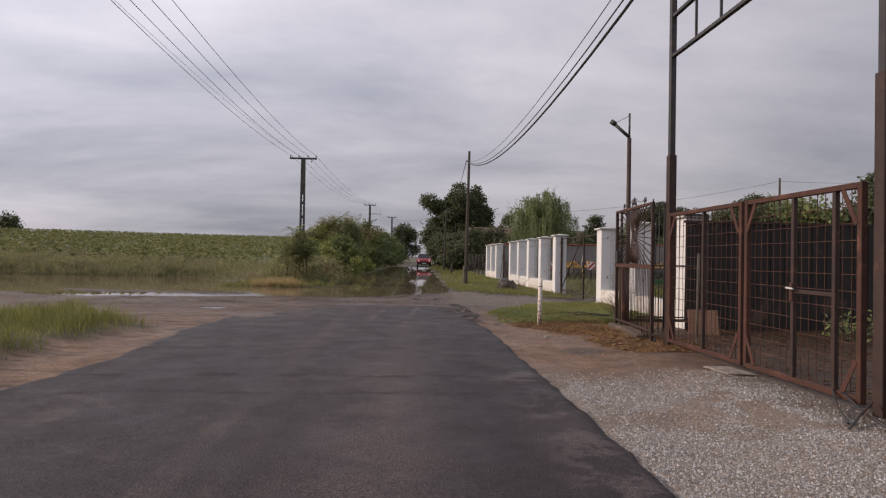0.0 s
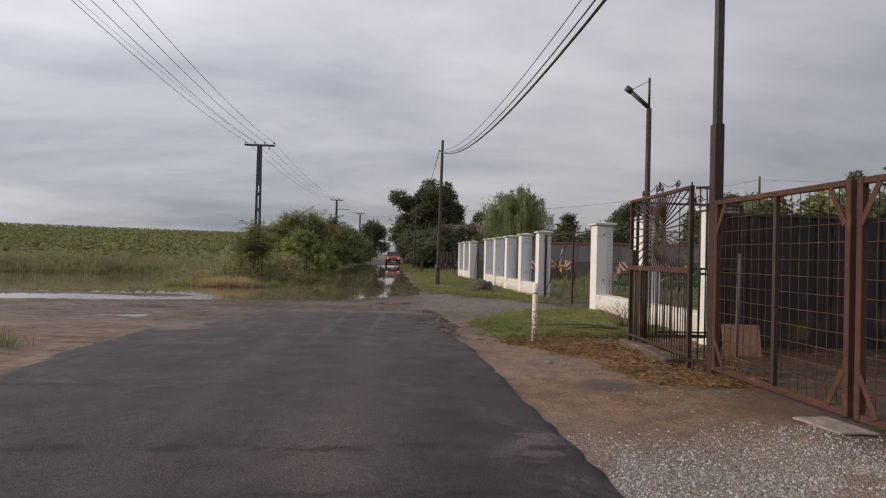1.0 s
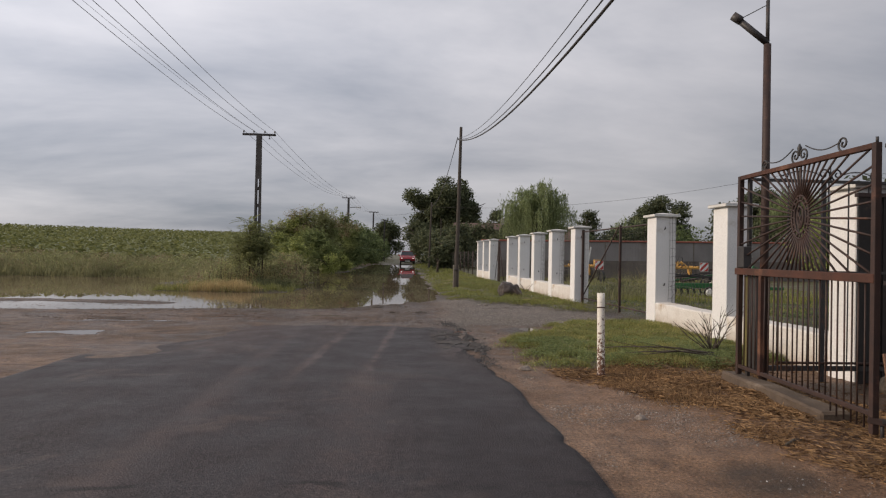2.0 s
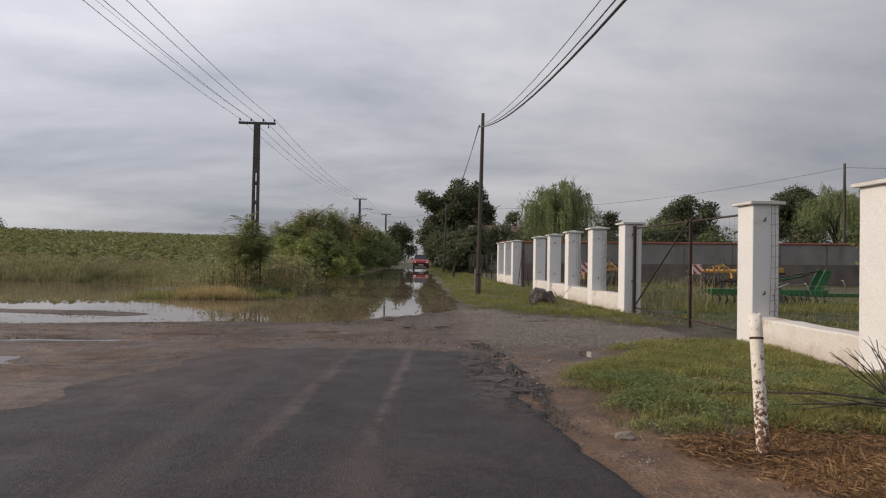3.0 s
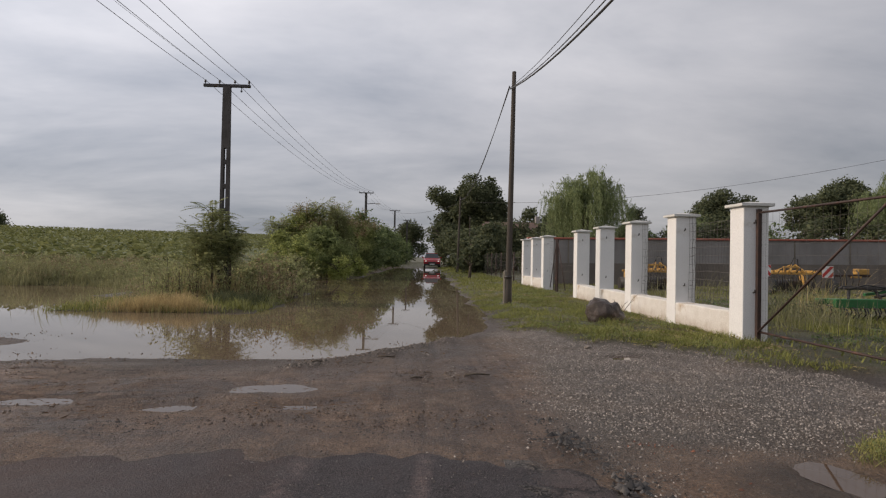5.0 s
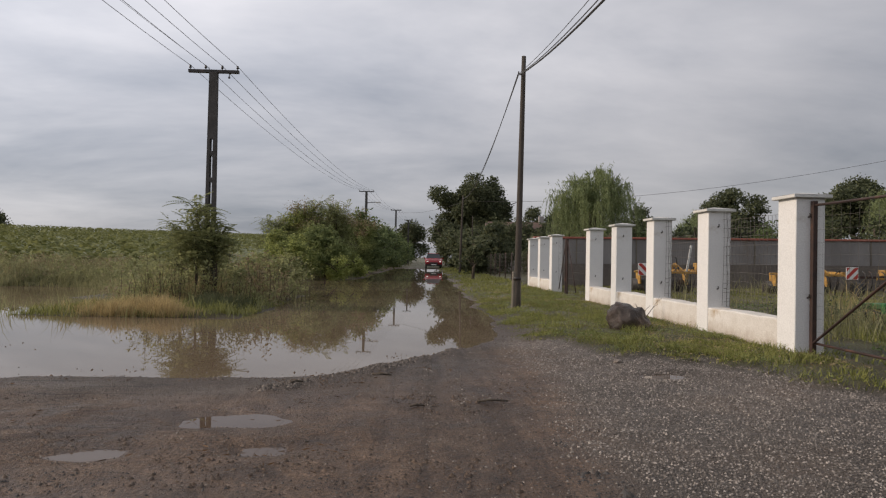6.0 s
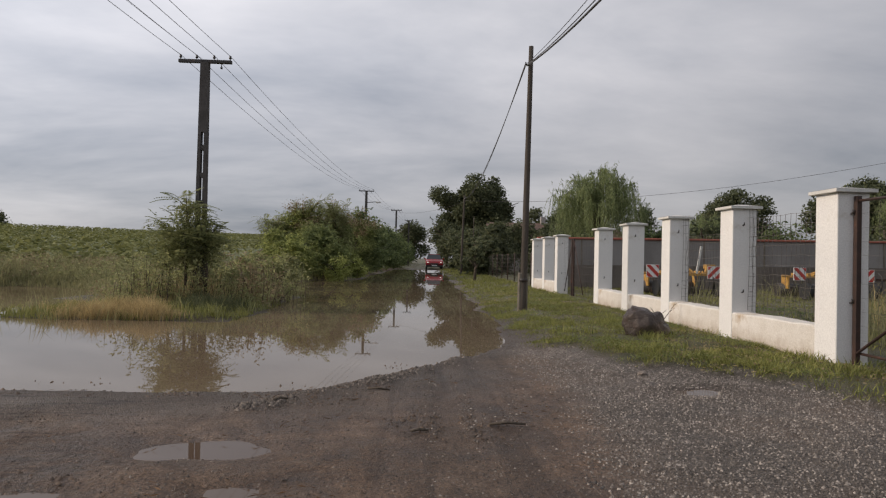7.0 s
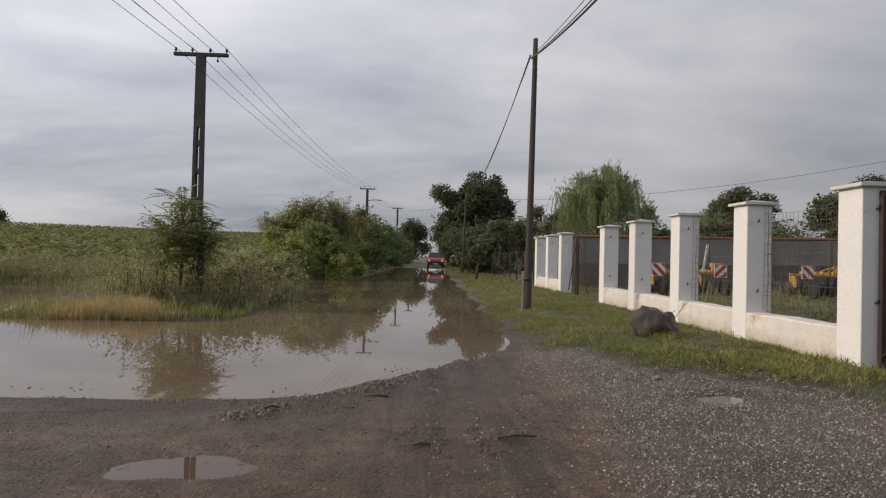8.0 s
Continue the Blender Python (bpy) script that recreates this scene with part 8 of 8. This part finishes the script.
def disc_harrow():
    """A green folding harrow: deep toolbar over rows of curved tines, dark folding rails above, a hitch tower at one end."""
    x, y = 8.8, 24.0
    ob = thing("disc_harrow", x, y, H(x, y))
    part("main_beam", one_box(0.0, 3.3, -0.05, 0.05, 0.28, 0.46, 0.012), M_GREEN, ob)
    part("rear_beam", one_box(0.15, 3.2, 0.75, 0.86, 0.30, 0.42, 0.012), M_GREEN, ob)
    for xx in (0.4, 1.3, 2.2, 3.1):
        part("cross_beam", one_box(xx - 0.05, xx + 0.05, 0.05, 0.75, 0.32, 0.42, 0.01), M_GREEN, ob)
    # folding rails and struts over the toolbar
    for yy, x0, x1, zz in ((0.05, 0.22, 1.95, 0.64), (0.32, 0.35, 2.1, 0.66), (0.6, 0.5, 2.2, 0.62)):
        part("folding_rail", one_box(x0, x1, yy - 0.025, yy + 0.025, zz, zz + 0.045, 0.006), M_STEEL_DARK, ob)
    for xx, lean in ((0.28, 0.05), (0.95, -0.12), (1.5, 0.14), (1.95, -0.05)):
        bm = bmesh.new()
        flat_bar(bm, (xx, 0.0, 0.45), (xx + lean, 0.05, 0.68), 0.05, 0.025, (1, 0, 0))
        part("strut", bm, M_STEEL_DARK, ob)
    bm = bmesh.new()
    flat_bar(bm, (0.75, 0.2, 0.54), (2.9, 0.4, 0.82), 0.06, 0.05, (0, 1, 0))
    part("drawbar", bm, M_GREEN, ob)
    part("ram", bar([(0.9, 0.1, 0.50), (1.55, 0.1, 0.62)], 0.03, 8), M_STEEL_DARK, ob)
    part("hose", tube(bmesh.new(), [(0.3, 0, 0.66), (0.6, -0.06, 0.74), (1.0, -0.04, 0.69), (1.5, 0, 0.76), (2.2, 0.1, 0.80), (3.2, 0.3, 0.98)], 0.014, 6), M_TYRE, ob)
    part("hose", tube(bmesh.new(), [(0.5, 0.1, 0.68), (0.9, 0.0, 0.60), (1.3, 0.05, 0.73), (2.0, 0.2, 0.66), (3.1, 0.35, 0.90)], 0.012, 6), M_TYRE, ob)
    # hitch tower: two slanted plates
    for yy in (0.08, 0.40):
        bm = bmesh.new()
        flat_bar(bm, (3.06, yy, 0.38), (3.38, yy, 1.0), 0.20, 0.03, (1, 0, 0))
        part("tower_plate", bm, M_GREEN, ob, "slanted green hitch plate")
    part("tower_pin", bar([(3.34, 0.02, 0.96), (3.34, 0.46, 0.96)], 0.03, 8), M_STEEL_DARK, ob)
    part("top_link", bar([(3.3, 0.24, 0.98), (2.55, 0.3, 0.88)], 0.02, 6), M_STEEL_DARK, ob)
    part("tongue", one_box(3.2, 4.4, 0.16, 0.28, 0.26, 0.36, 0.01), M_GREEN, ob)
    for x0, z0, x1, z1 in ((2.78, 0.30, 2.60, 0.62), (3.78, 0.42, 3.65, 0.72), (1.76, 0.47, 2.10, 0.63)):
        d = 0.04 if x1 < x0 else 0.0
        part("crank", bar([(x0, -0.08, z0), (x1, -0.12, z1), (x1 - d, -0.12, z1 + 0.02)], 0.014, 6), M_RIM, ob, "pale crank handle")
    for i in range(15):
        xx = 0.12 + i * 0.21
        for yy in (0.0, 0.38, 0.8):
            part("tine", tube(bmesh.new(), [(xx, yy, 0.30), (xx + 0.03, yy - 0.14, 0.27), (xx + 0.05, yy - 0.18, 0.14), (xx + 0.02, yy - 0.06, 0.0)], 0.016, 5), M_TYRE, ob)
    wheel = part("wheel", tube(bmesh.new(), [(1.71, -0.24, 0.17), (1.72, -0.23, 0.17), (1.78, -0.08, 0.17), (1.785, -0.07, 0.17)], [0.155, 0.18, 0.18, 0.155], 22), M_TYRE, ob)
    part("rim", tube(bmesh.new(), [(1.705, -0.265, 0.17), (1.71, -0.24, 0.17), (1.712, -0.235, 0.17)], [0.10, 0.135, 0.135], 18), M_RIM, wheel, "pale painted rim")
    part("hub", tube(bmesh.new(), [(1.70, -0.285, 0.17), (1.705, -0.26, 0.17)], 0.04, 10), M_RIM, wheel)
    return tagged(ob, "green harrow with curved tines parked on the yard grass", "farm machine", "tillage machines in the yard")


disc_harrow()


# ---- parked car ----
def red_car(x, y):
    """A red car seen from its front, a hatchback body scaled taller."""
    M_CAR = worn("red_car_paint", (0.34, 0.018, 0.026), (0.26, 0.014, 0.02), 0.25, 3, 60, 0.02)
    kg = Nodes("car_glass")
    kg.set(Base_Color=(0.02, 0.022, 0.025), Roughness=0.05)
    kl = Nodes("headlight_glow")
    kl.set(Base_Color=(0.8, 0.8, 0.8), Emission_Color=(1.0, 0.93, 0.85), Emission_Strength=0.5)
    ob = thing("car", x, y, -0.02)
    ob.scale = (1.06, 1.05, 1.17)
    prof = [(-2.0, 0.35), (-2.05, 0.62), (-1.95, 0.82), (-1.05, 0.98), (-0.95, 1.0), (1.5, 1.02), (1.95, 0.9), (2.0, 0.4)]
    bm = bmesh.new()
    rows = []
    for xx, k in ((-0.88, 0.94), (-0.86, 1.0), (0, 1.03), (0.86, 1.0), (0.88, 0.94)):
        rows.append([bm.verts.new((xx, yy * (0.985 if abs(xx) > 0.5 else 1.0), 0.28 + (zz - 0.28) * k)) for yy, zz in prof])
    for a, b in zip(rows, rows[1:]):
        for i in range(len(prof) - 1):
            bm.faces.new((a[i], b[i], b[i + 1], a[i + 1]))
    for r in (rows[0], rows[-1][::-1]):
        bm.faces.new(r)
    bmesh.ops.recalc_face_normals(bm, faces=bm.faces)
    part("body", bm, M_CAR, ob, "glossy red body")
    bm = bmesh.new()
    lo, hi = [], []
    for xx, yy in ((-0.78, -0.95), (0.78, -0.95), (0.78, 1.7), (-0.78, 1.7)):
        lo.append(bm.verts.new((xx, yy, 0.98)))
    for xx, yy in ((-0.6, -0.3), (0.6, -0.3), (0.6, 1.2), (-0.6, 1.2)):
        hi.append(bm.verts.new((xx, yy, 1.45)))
    for i in range(4):
        bm.faces.new((lo[i], lo[(i + 1) % 4], hi[(i + 1) % 4], hi[i]))
    part("windows", bm, kg.m, ob, "dark car windows")
    part("roof", one_box(-0.61, 0.61, -0.32, 1.22, 1.44, 1.49, 0.02), M_CAR, ob)
    for s in (-1, 1):
        part("headlight", one_box(s * 0.66 - 0.08, s * 0.66 + 0.08, -2.06, -1.98, 0.68, 0.75, 0.02), kl.m, ob, "lit pale headlight")
        part("mirror", one_box(s * 0.97 - 0.09, s * 0.97 + 0.09, -0.75, -0.62, 0.98, 1.1, 0.02), M_CAR, ob)
        for yy in (-1.3, 1.3):
            wheel = part("wheel", tube(bmesh.new(), [(s * 0.70, yy, 0.31), (s * 0.885, yy, 0.31)], 0.31, 18), M_TYRE, ob)
            part("rim", tube(bmesh.new(), [(s * 0.88, yy, 0.31), (s * 0.9, yy, 0.31)], 0.19, 14), M_RIM, wheel)
    part("grille", one_box(-0.42, 0.42, -2.07, -2.0, 0.50, 0.64, 0.01), M_TYRE, ob, "black grille")
    part("bumper", one_box(-0.86, 0.86, -2.08, -1.95, 0.30, 0.46, 0.02), M_TYRE, ob)
    part("number_plate", one_box(-0.26, 0.26, -2.095, -2.08, 0.38, 0.48), M_SIGN_WHITE, ob, "plain white plate")
    return tagged(ob, "red car standing on the wet road", "car")


red_car(2.35, 85.0)


# ---- houses beyond the gardens ----
M_ROOF = worn("brown_roof_tiles", (0.16, 0.10, 0.075), (0.09, 0.06, 0.05), 0.8, 2, 12, 0.5)
M_HOUSE = worn("house_render", (0.36, 0.33, 0.30), (0.26, 0.24, 0.22), 0.85, 1.5, 40, 0.2)


def house(x, y, w, d, eave, ridge, label):
    ob = thing("house", x, y, H(x, y))
    part("wall", one_box(-w / 2, w / 2, -d / 2, d / 2, -0.3, eave), M_HOUSE, ob)
    bm = bmesh.new()
    o = 0.4
    pts = [(-w / 2 - o, -d / 2 - o, eave - 0.05), (w / 2 + o, -d / 2 - o, eave - 0.05), (w / 2 + o, d / 2 + o, eave - 0.05), (-w / 2 - o, d / 2 + o, eave - 0.05), (-w / 2 - o, 0, ridge), (w / 2 + o, 0, ridge)]
    v = [bm.verts.new(p) for p in pts]
    for q in ((0, 1, 5, 4), (2, 3, 4, 5), (0, 4, 3), (1, 2, 5), (3, 2, 1, 0)):
        bm.faces.new([v[i] for i in q])
    roof = part("roof", bm, M_ROOF, ob, "brown tiled roof")
    part("chimney", one_box(w * 0.2, w * 0.2 + 0.5, -0.25, 0.25, ridge - 0.6, ridge + 0.7, 0.02), M_HOUSE, roof)
    for xx in (-w * 0.25, w * 0.2):
        win = part("window", one_box(xx - 0.5, xx + 0.5, -d / 2 - 0.04, -d / 2 - 0.004, 0.9, 2.1), M_CAP, ob)
        part("pane", one_box(xx - 0.42, xx + 0.42, -d / 2 - 0.06, -d / 2 - 0.045, 0.98, 2.02), M_TYRE, win)
    return tagged(ob, label, "house")


house(12.5, 84, 8, 7, 3.0, 5.3, "brown roofed house among garden trees")
house(24, 104, 10, 8, 3.2, 6.0, "low house with brown roof behind trees")


def garden_fence():
    ob = thing("garden_fence", 5.6, 52.0, H(5.6, 52))
    for i in range(9):
        part("post", bar([(0.02 * i, -10 + i * 2.6, -0.1), (0.02 * i, -10 + i * 2.6, 1.5)], 0.035, 6), M_RUST_DARK, ob)
    part("wire_mesh", wire_grid(-10, 10.8, 0.05, 1.45, 0.3, 0.25, 0.004), M_FENCEWIRE, ob)
    return tagged(ob, "dark wire garden fence along the verge", "fence")


garden_fence()


# ---- litter on the ground ----
for k, (sx, sy, ang, ln) in enumerate(((1.05, 18.27, 4, 0.26), (0.5, 18.05, 12, 0.12), (0.1, 19.5, -10, 0.2), (3.2, 8.6, 30, 0.25), (-0.6, 18.9, 20, 0.12))):
    st = to_object("stick", bar([(0, 0, 0.012), (ln * 0.5, 0.01, 0.02), (ln, 0, 0.012)], [0.008, 0.011, 0.007], 6), M_BARK)
    st.matrix_world = pose(sx, sy, H(sx, sy), 0, 0, ang)
    tagged(st, "small dark stick lying on wet mud", "stick", "sticks on the mud")
